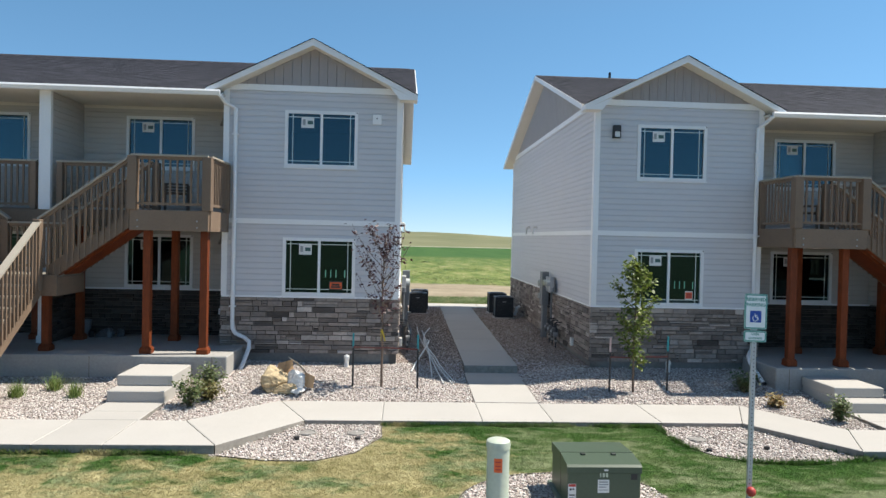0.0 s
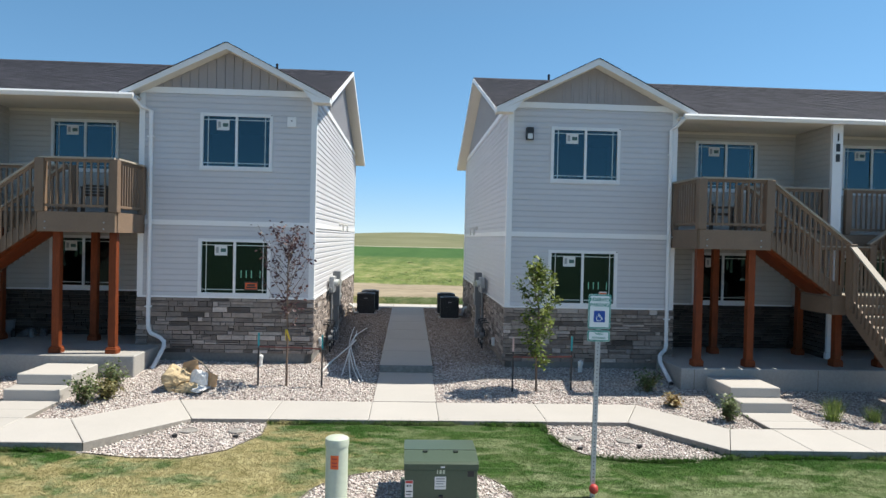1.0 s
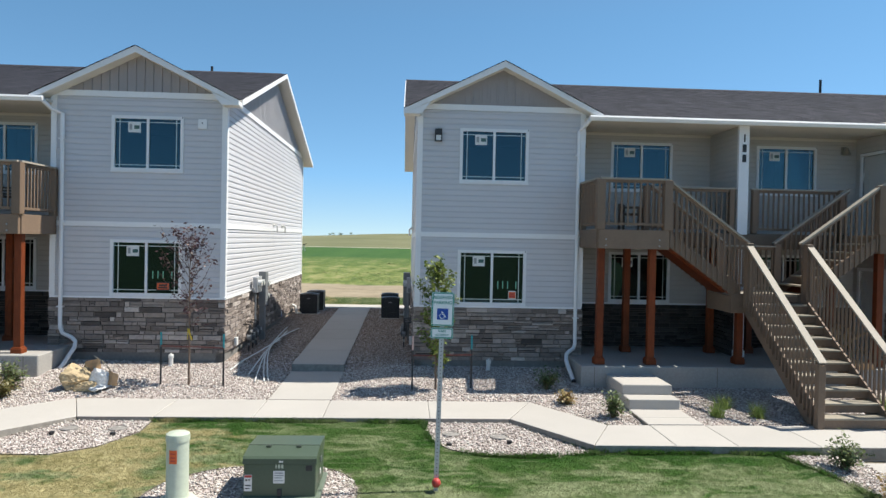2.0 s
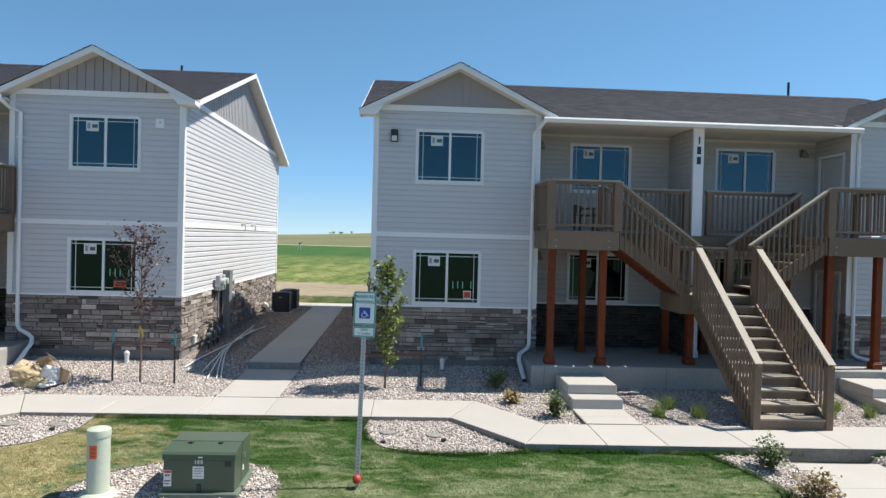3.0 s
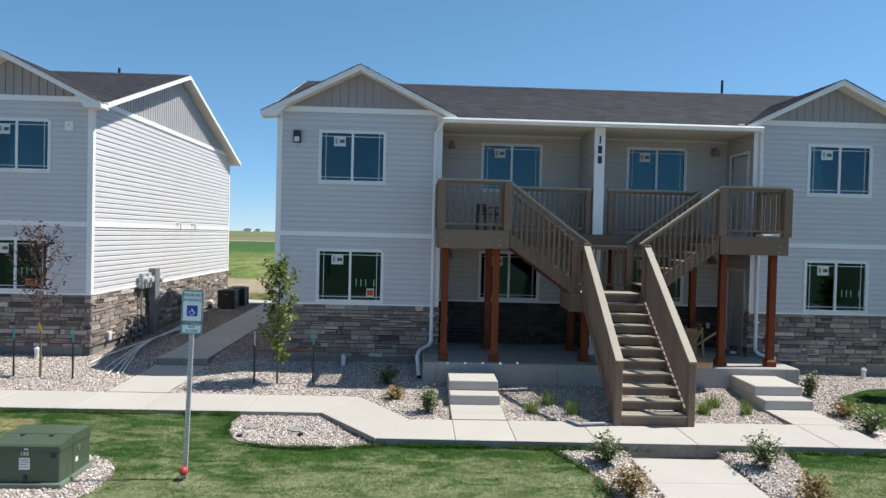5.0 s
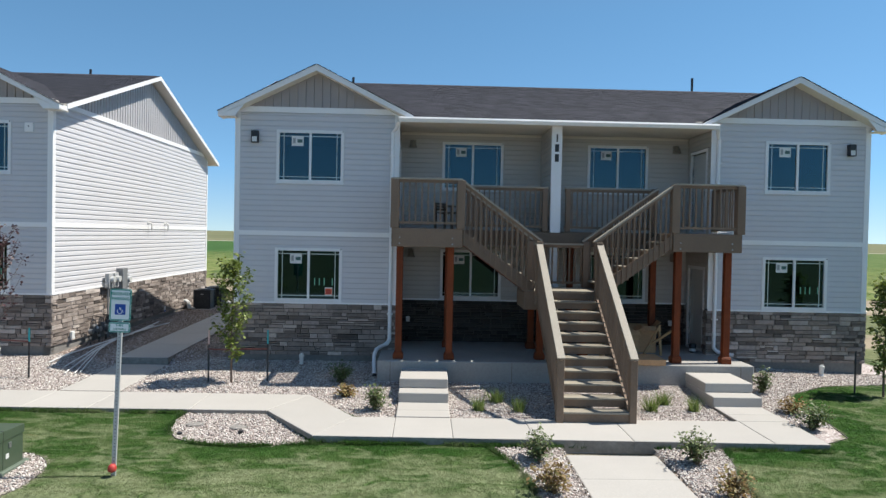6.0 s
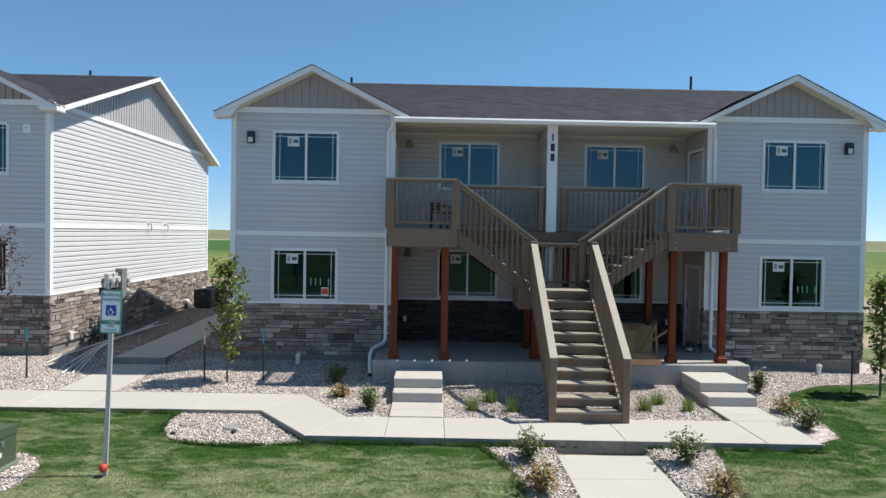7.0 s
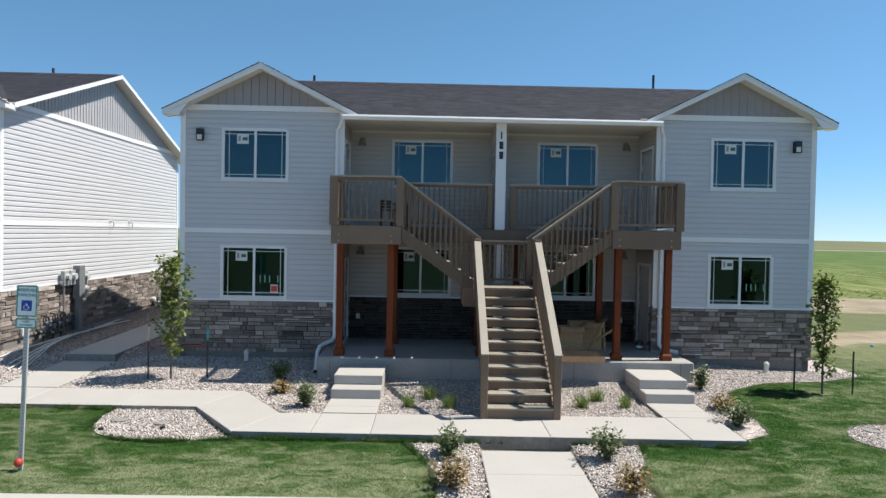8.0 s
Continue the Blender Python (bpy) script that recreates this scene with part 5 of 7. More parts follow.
# longer blades that the mower leaves along the walks and the edging
x, y = scatter(-8.5, 18.0, 8.4, 12.6, 6500, lambda p, q: lawn_mask(p, q) & (edge_distance(p, q, [WALK, BED_EAST, BED_LOWER_W, BED_LOWER_E]) < 0.045 + 0.05 * np.sin(p * 5.3 + 2 * np.sin(q * 4)) * np.sin(p * 2.1)))
v, f = blades(rng, x, y, ground_z(x, y), 3, 0.02, 0.1, 0.008, 1.3)
tagged(new("edge_grass", array_mesh("edge_grass", v, f, M_TURF, np.repeat(watered(x, y), 9))), "longer green grass fringing the walks and rock beds", "grass", kind="stuff")
lawn("lawn_grass", -8, 24, 29.0, 31.6, 300, 0.05, 0.12, 0.012, "mown grass strip behind the houses")


def gravel_material(name, tint):
    m, nt, b = node_mat(name)
    g = nt.nodes.new("ShaderNodeNewGeometry")
    tone = ramp(nt, g.outputs["Random Per Island"], [(0.0, (0.18, 0.15, 0.135)), (0.25, (0.34, 0.285, 0.255)), (0.5, (0.46, 0.4, 0.36)), (0.75, (0.57, 0.52, 0.475)), (1.0, (0.75, 0.72, 0.67))])
    a = noise_tex(nt, 90, 3, 0.6)
    col = mix(nt, "MULTIPLY", 1.0, tone.outputs["Color"], ramp(nt, a.outputs["Fac"], [(0.3, (0.8,) * 3), (0.7, (1.15,) * 3)]).outputs["Color"])
    col = mix(nt, "MULTIPLY", 1.0, col, tint)
    nt.links.new(col, b.inputs["Base Color"])
    b.inputs["Roughness"].default_value = 0.85
    return m


def in_gravel(x, y):
    house_w = (x < 0.36) & (x > -15.1) & (y > 16.1)
    house_e = (x > 4.86) & (x < 20.14) & (y > 16.0)
    porch_w, porch_e = (x > -11.5) & (x < -2.95) & (y > 14.6), (x > 8.3) & (x < 16.85) & (y > 14.5)
    stp = ((np.abs(x - 9.4) < 0.52) | (np.abs(x - 15.73) < 0.52) | (np.abs(x + 4.18) < 0.52) | (np.abs(x + 10.5) < 0.52)) & (y > 11.8) & (y < 14.6)
    lower = (x > 11.7) & (x < 13.22) & (y < 10.6)
    return bed_mask(x, y) & ~poly_mask(x, y, WALK) & ~poly_mask(x, y, SIDE_PATH) & ~house_w & ~house_e & ~porch_w & ~porch_e & ~stp & ~lower & (y < 27.2) & (y > 8.42)


def pebble_cloud(x, y, low, high):
    n = len(x)
    s = rng.uniform(low, high, n)
    z = ground_z(x, y) + s * rng.uniform(-0.1, 0.45, n)
    base = np.array([(1, 0, 0), (0, 1, 0), (-1, 0, 0), (0, -1, 0), (0, 0, 0.62), (0, 0, -0.6)])
    a = rng.uniform(0, 2 * np.pi, n)
    v = base[None] * (s[:, None, None] * rng.uniform(0.6, 1.35, (n, 6, 1)))
    v = v + rng.normal(0, 0.16, (n, 6, 3)) * s[:, None, None]
    c, d = np.cos(a)[:, None], np.sin(a)[:, None]
    v = np.stack([v[..., 0] * c - v[..., 1] * d + x[:, None], v[..., 0] * d + v[..., 1] * c + y[:, None], v[..., 2] + z[:, None]], -1)
    f = np.array([(0, 1, 4), (1, 2, 4), (2, 3, 4), (3, 0, 4), (1, 0, 5), (2, 1, 5), (3, 2, 5), (0, 3, 5)])
    return v.reshape(-1, 3), (f[None] + 6 * np.arange(n)[:, None, None]).reshape(-1, 3)


M_GRAVEL = gravel_material("river_gravel", (1.0, 1.0, 1.0))
# gravel between the houses: tones multiplied darker and browner
M_GRAVEL_SIDE = gravel_material("brown_gravel", (0.72, 0.65, 0.6))
for label, box, per in (("pinkish grey river gravel along the house fronts", (-9.5, 21.5, 11.8, 16.2), 1150), ("brown river gravel between the houses", (0.36, 4.86, 16.2, 27.2), 800),
                        ("pale river gravel in the lawn pockets", (-2.3, 21, 8.1, 12.4), 1250)):
    if "pockets" in label:
        x, y = scatter(*box, per, lambda p, q: in_gravel(p, q) & ~poly_mask(p, q, BED_FRONT))
    else:
        x, y = scatter(*box, per, lambda p, q: in_gravel(p, q) & (poly_mask(p, q, BED_FRONT)))
    tagged(new("gravel", array_mesh("gravel", *pebble_cloud(x, y, 0.011, 0.027), M_GRAVEL_SIDE if "brown" in label else M_GRAVEL)), label, "gravel", kind="stuff")

# rough weeds behind the dirt track
M_WEED = surface("weed_leaves", (0.245, 0.28, 0.095), 0.8, 0.3, 0.6, 0.08, 0, island=0.12)
lie_over(M_WEED.node_tree, M_WEED.node_tree.nodes["Principled BSDF"])
n = 24000
wy = 41 + 55 * rng.random(n) ** 1.8
wx = rng.uniform(-1, 1, n) * (18 + wy * 0.75) + 8
# the weeds stand in loose drifts
drift = np.sin(wx * 0.31 + 1.3 * np.sin(wy * 0.2)) * np.sin(wy * 0.43 + wx * 0.11) > rng.uniform(-0.6, 0.7, n)
wx, wy = wx[drift], wy[drift]
wy = wy - 0.15 * wx + 0.4
wv, wf = blades(rng, wx, wy, ground_z(wx, wy), 3, 0.03, 0.07, 0.045, 5.0)
tagged(new("weeds", array_mesh("weeds", wv, wf, M_WEED)), "rough yellow-green weeds past the dirt track", "weeds", kind="stuff")
M_SAGE = surface("sage_leaves", (0.15, 0.2, 0.065), 0.85, 0.3, 6, 0.5, 0, island=0.3)
lie_over(M_SAGE.node_tree, M_SAGE.node_tree.nodes["Principled BSDF"])
sx, sy = np.repeat(rng.uniform(-30, 40, 16), 40), np.repeat(rng.uniform(44, 88, 16), 40)
sr = np.repeat(rng.uniform(0.25, 0.7, 16), 40)
sx, sy = sx + rng.normal(0, 0.5, len(sx)) * sr, sy + rng.normal(0, 0.5, len(sy)) * sr
sv, sf = blades(rng, sx, sy, ground_z(sx, sy), 2, 0.05, 0.16, 0.06, 3.0)
tagged(new("brush", array_mesh("brush", sv, sf, M_SAGE)), "dark green brush clumps among the weeds", "brush", kind="stuff")

# dark edging between lawn and rock
M_EDGE = surface("edging_plastic", (0.11, 0.095, 0.08), 0.7, 0.15, 30, 3, 0)


def edging(points, label):
    pts = [(x, y, float(ground_z(x, y)) + 0.008) for x, y in points]
    g = Geo()
    for (ax, ay, az), (bx, by, bz) in zip(pts, pts[1:]):
        g.beam((ax, ay, az - 0.03), (bx, by, bz - 0.03), 0.012, 0.07)
    tagged(part("lawn_edging", g, M_EDGE), label, "edging", kind="structure")


EDGE = "dark plastic edging between lawn and river rock"
edging([(0.2, 12.25)] + BED_WEST[3:] + [(-2.1, 10.5)], EDGE)
edging([(4.97, 12.2)] + BED_EAST[:2:-1], EDGE)
edging(BED_BOX + BED_BOX[:1], EDGE)
edging(BED_LOWER_W[3:] + [(10.5, 10.52)], EDGE)
edging([(14.4, 10.52)] + BED_LOWER_E[2:5], EDGE)
edging(BED_CIRCLE + BED_CIRCLE[:1], EDGE)
edging(BED_FRONT[6:15], EDGE)


# ---------------------------------------------------------------- plants
def leaf_material(name, tones):
    m, nt, b = node_mat(name)
    g = nt.nodes.new("ShaderNodeNewGeometry")
    col = ramp(nt, g.outputs["Random Per Island"], tones).outputs["Color"]
    nt.links.new(col, b.inputs["Base Color"])
    b.inputs["Roughness"].default_value = 0.5
    tr = nt.nodes.new("ShaderNodeBsdfTranslucent")
    nt.links.new(col, tr.inputs["Color"])
    mx = nt.nodes.new("ShaderNodeMixShader")
    mx.inputs[0].default_value = 0.3
    nt.links.new(b.outputs[0], mx.inputs[1])
    nt.links.new(tr.outputs[0], mx.inputs[2])
    nt.links.new(mx.outputs[0], nt.nodes["Material Output"].inputs["Surface"])
    return m


M_LEAF = leaf_material("green_leaves", [(0, (0.06, 0.095, 0.018)), (0.5, (0.145, 0.195, 0.035)), (1, (0.27, 0.32, 0.07))])
M_PURPLE = leaf_material("purple_leaves", [(0, (0.03, 0.012, 0.016)), (0.6, (0.075, 0.03, 0.036)), (1, (0.13, 0.065, 0.06))])
M_SHRUB = leaf_material("shrub_leaves", [(0, (0.05, 0.08, 0.025)), (0.5, (0.115, 0.16, 0.055)), (1, (0.24, 0.28, 0.13))])
M_OLIVE = leaf_material("olive_leaves", [(0, (0.07, 0.07, 0.02)), (0.5, (0.15, 0.14, 0.045)), (1, (0.24, 0.21, 0.09))])
M_DRY = leaf_material("dry_leaves", [(0, (0.16, 0.09, 0.03)), (0.5, (0.3, 0.2, 0.08)), (1, (0.3, 0.27, 0.1))])
M_TUFT = leaf_material("tuft_blades", [(0, (0.09, 0.15, 0.03)), (0.6, (0.21, 0.29, 0.075)), (1, (0.36, 0.4, 0.15))])
M_BARK = surface("young_bark", (0.17, 0.12, 0.09), 0.85, 0.3, 40, 6, 0.3, 0.004, stretch=(1, 1, 0.3))
M_TWIG = surface("dry_twigs", (0.22, 0.15, 0.09), 0.85, 0.25, 30, 6, 0)


def leaves(r, places, size, name, material, parent, droop=0.3):
    """Pointed, slightly folded leaves at the places."""
    v, f = [], []
    for p in places:
        a, tilt, s = r.uniform(0, 6.283), r.gauss(0.1, 0.5), size * r.uniform(0.6, 1.3)
        d = Vector((math.cos(a) * math.cos(tilt), math.sin(a) * math.cos(tilt), math.sin(tilt) - droop)).normalized()
        side = d.cross(Vector((r.gauss(0, 0.4), r.gauss(0, 0.4), 1))).normalized() * (s * 0.33)
        p = Vector(p)
        n = len(v)
        v += [p, p + d * s * 0.5 + side, p + d * s, p + d * s * 0.5 - side]
        f.append((n, n + 1, n + 2, n + 3))
    return part(name, array_mesh(name, np.array(v), np.array(f), material), material, parent)


def young_tree(x, y, h, crown0, spread, count, size, leaf, label, seed, vase=0.5):
    r = random.Random(seed)
    z0 = float(ground_z(x, y))
    t = thing("young_tree", label, "tree", pose(x, y, z0))
    sway = [(r.uniform(-0.03, 0.03), r.uniform(-0.03, 0.03)) for _ in range(6)]
    trunk = [(sway[i][0] * i / 5, sway[i][1] * i / 5, -0.05 + (h * 0.93 + 0.05) * i / 5) for i in range(6)]
    wood = Geo().tube(trunk, 0.026, 8, end=0.006)
    spots = []
    nb = 26
    for k in range(nb):
        b0 = crown0 + (h - crown0) * 0.86 * (k / nb) ** 0.9
        q = (b0 + 0.05) / (h * 0.93 + 0.05) * 5
        i = min(int(q), 4)
        base = Vector(trunk[i]).lerp(Vector(trunk[i + 1]), q - i)
        a = k * 2.4 + r.uniform(-0.4, 0.4)
        shape = math.sin(math.pi * min(1, 0.16 + 0.8 * (b0 - crown0) / (h - crown0)))
        ln = spread * (0.45 + 0.75 * shape) * r.uniform(0.65, 1.2)
        tip = base + Vector((math.cos(a) * ln, math.sin(a) * ln, ln * (vase + r.uniform(0.1, 0.7))))
        tip.z = min(tip.z, h * 1.01)
        mid = base.lerp(tip, 0.5) + Vector((math.cos(a) * ln * 0.1, math.sin(a) * ln * 0.1, -0.02))
        wood.tube([base, mid, tip], 0.008, 5, end=0.003)
        for _ in range(int(count / nb)):
            u = r.uniform(0.15, 1.0)
            p = (base.lerp(mid, u * 2) if u < 0.5 else mid.lerp(tip, u * 2 - 1)) + Vector((r.gauss(0, 0.05), r.gauss(0, 0.05), r.gauss(0, 0.05)))
            spots.append(p)
    for _ in range(count // 9):
        spots.append(Vector(trunk[-1]) + Vector((r.gauss(0, 0.07), r.gauss(0, 0.07), -abs(r.gauss(0, 0.25)))))
    part("trunk", wood, M_BARK, t, smooth=True)
    leaves(r, spots, size, "crown", leaf, t)
    return t


young_tree(0.12, 14.5, 3.25, 1.2, 0.5, 680, 0.085, M_PURPLE, "young purple-leaved tree, sparse, staked in the gravel", 3, 1.1)
young_tree(5.23, 14.32, 2.86, 0.55, 0.36, 1750, 0.093, M_LEAF, "young green pear tree staked in the gravel", 4)
young_tree(19.48, 14.15, 2.75, 0.42, 0.25, 1500, 0.1, M_LEAF, "slim young green tree staked in the lawn", 8, 1.0)
for x, y in ((0.12, 14.5),):
    g = Geo().box(x - 0.035, x - 0.02, y - 0.04, y - 0.03, 1.02, 1.25).prism([(x - 0.02, 1.2), (x + 0.05, 1.0), (x + 0.07, 1.02), (x, 1.26)], y - 0.042, y - 0.034)
    tagged(part("plant_tag", g, surface("yellow_tag", (0.6, 0.42, 0.03), 0.6, 0.1, 20, 3, 0)), "yellow nursery tag hanging on the tree trunk", "tag")


def shrub(x, y, radius, h, leaf, label, seed, count=420, size=0.055, twig=M_TWIG):
    r = random.Random(seed)
    t = thing("shrub", label, "shrub", pose(x, y, float(ground_z(x, y))))
    wood, spots = Geo(), []
    for k in range(22):
        a, out = r.uniform(0, 6.283), radius * math.sqrt(r.random())
        tip = Vector((math.cos(a) * out, math.sin(a) * out, h * r.uniform(0.55, 1.0) * (1 - 0.35 * (out / radius) ** 2)))
        mid = Vector((tip.x * 0.35, tip.y * 0.35, tip.z * 0.55))
        wood.tube([(tip.x * 0.08, tip.y * 0.08, -0.03), mid, tip], 0.006, 5, end=0.002)
        for _ in range(count // 22):
            u = r.uniform(0.25, 1.05)
            p = (Vector((0, 0, 0)).lerp(mid, u * 2) if u < 0.5 else mid.lerp(tip, u * 2 - 1))
            spots.append(p + Vector((r.gauss(0, 0.05), r.gauss(0, 0.05), r.gauss(0, 0.045))))
    part("stem", wood, twig, t)
    leaves(r, spots, size, "foliage", leaf, t, 0.1)


for i, (x, y, rad, h, leaf, label) in enumerate((
        (8.46, 12.6, 0.24, 0.52, M_SHRUB, "small green shrub in the gravel beside entry steps"), (7.8, 13.5, 0.2, 0.26, M_DRY, "low browning shrub in the gravel"),
        (7.57, 14.4, 0.26, 0.5, M_SHRUB, "small green shrub in the gravel near the porch"), (16.52, 11.7, 0.34, 0.55, M_SHRUB, "open green shrub in the rock bed corner"),
        (16.7, 12.75, 0.28, 0.36, M_DRY, "low reddish shrub among river rock"), (16.8, 14.15, 0.2, 0.62, M_SHRUB, "upright green shrub beside the concrete porch"),
        (11.2, 9.98, 0.26, 0.6, M_SHRUB, "leafy green shrub beside the lower walk"), (13.66, 9.88, 0.26, 0.6, M_SHRUB, "leafy green shrub beside the lower walk"),
        (11.2, 8.75, 0.34, 0.48, M_DRY, "wiry tan shrub in the river rock"), (13.66, 8.6, 0.38, 0.46, M_DRY, "wiry olive and tan shrub in the river rock"),
        (-3.22, 12.95, 0.34, 0.62, M_SHRUB, "leafy green shrub at the foot of entry steps"), (-3.12, 13.9, 0.3, 0.66, M_SHRUB, "leafy green shrub beside the concrete porch"), (-2.98, 13.35, 0.3, 0.4, M_OLIVE, "low olive-brown shrub in the gravel"))):
    shrub(x, y, rad, h, leaf, label, 100 + i, 480 if leaf is M_DRY else 620, 0.066)

r_t = np.random.default_rng(5)
for i, (x, y) in enumerate(((10.49, 12.67), (10.88, 13.25), (11.26, 12.64), (13.9, 12.8), (14.3, 13.25), (14.77, 12.82), (-6.44, 13.45), (-5.97, 13.86), (-5.42, 13.48))):
    k = 90
    px, py = x + r_t.normal(0, 0.05, k), y + r_t.normal(0, 0.05, k)
    v, f = blades(r_t, px, py, np.full(k, float(ground_z(x, y))), 2, 0.14, 0.36, 0.008, 0.9)
    tagged(new("grass_clump", array_mesh("grass_clump", v, f, M_TUFT)), "small clump of ornamental grass in the gravel", "grass", "ornamental grasses")

# stakes and ties
M_TEAL = surface("teal_paint", (0.02, 0.3, 0.33), 0.6, 0.1, 30, 3, 0)
M_RED = surface("red_paint", (0.5, 0.05, 0.04), 0.5, 0.1, 30, 3, 0)
M_PINK = surface("faded_pink_paint", (0.6, 0.42, 0.38), 0.6, 0.1, 30, 3, 0)
M_STRAP = surface("rust_strap", (0.17, 0.05, 0.04), 0.7, 0.15, 30, 3, 0)


def stake(x, y, h, cap, label):
    z = float(ground_z(x, y))
    s = thing("tree_stake", label, "stake", pose(x, y, z), "tree stakes")
    part("post", Geo().box(-0.018, 0.018, -0.006, 0.006, -0.1, h - 0.3).box(-0.006, 0.006, 0.006, 0.024, -0.1, h - 0.3), M_BLACK, s)
    part("top", Geo().box(-0.018, 0.018, -0.006, 0.006, h - 0.3, h).box(-0.006, 0.006, 0.006, 0.024, h - 0.3, h), cap, s)
    return (x, y, z)


def tie(a, trunk, b, h):
    g = Geo()
    for p, q in ((a, trunk), (trunk, b)):
        g.beam((p[0], p[1] - 0.02, p[2] + h), (q[0], q[1] - 0.03, q[2] + h - 0.01), 0.008, 0.028)
    tagged(part("tree_tie", g, M_STRAP), "rust-red strap tying a young tree to its stakes", "strap")


for (xa, ya), (xt, yt), (xb, yb), h, caps, tie_h in (((-0.46, 14.52), (0.12, 14.5), (0.84, 14.43), 1.08, (M_TEAL, M_TEAL), 0.8),
                                                     ((4.74, 14.31), (5.23, 14.32), (5.98, 14.43), 1.12, (M_PINK, M_TEAL), 0.72),
                                                     ((18.94, 14.31), (19.48, 14.15), (20.2, 14.23), 0.95, (M_BLACK, M_BLACK), 0.0)):
    pa = stake(xa, ya, h, caps[0], "thin steel stake with painted top beside a young tree")
    pb = stake(xb, yb, h, caps[1], "thin steel stake with painted top beside a young tree")
    if tie_h:
        tie(pa, (xt, yt, float(ground_z(xt, yt))), pb, tie_h)


# ---------------------------------------------------------------- utilities by the street
def text_part(name, words, size, x, y, z, material, parent, m=None):
    """Flat lettering in the built-in font, standing upright and facing -y."""
    cu = bpy.data.curves.new(name, "FONT")
    cu.body, cu.size, cu.align_x, cu.align_y, cu.extrude = words, size, "CENTER", "CENTER", 0.0006
    cu.offset = size * 0.022
    tmp = bpy.data.objects.new("tmp", cu)
    me = bpy.data.meshes.new_from_object(tmp)
    bpy.data.objects.remove(tmp)
    me.materials.clear()
    me.materials.append(material)
    ob = new(name, me)
    ob.parent = parent
    ob.matrix_basis = pose(x, y, z, 90, 0, 0)
    return ob


M_SIGNW = surface("sign_white", (0.84, 0.88, 0.86), 0.4, 0.05, 20, 3, 0)
M_SIGNG = surface("sign_green", (0.006, 0.26, 0.19), 0.4, 0.05, 20, 3, 0)
M_SIGNB = surface("sign_blue", (0.008, 0.07, 0.36), 0.4, 0.05, 20, 3, 0)


def rounded(w, h, r, n=5):
    pts = []
    for cx, cz, a0 in ((w / 2 - r, h / 2 - r, 0), (-w / 2 + r, h / 2 - r, 90), (-w / 2 + r, -h / 2 + r, 180), (w / 2 - r, -h / 2 + r, 270)):
        pts += [(cx + r * math.cos(radians(a0 + 90 * k / n)), cz + r * math.sin(radians(a0 + 90 * k / n))) for k in range(n + 1)]
    return pts


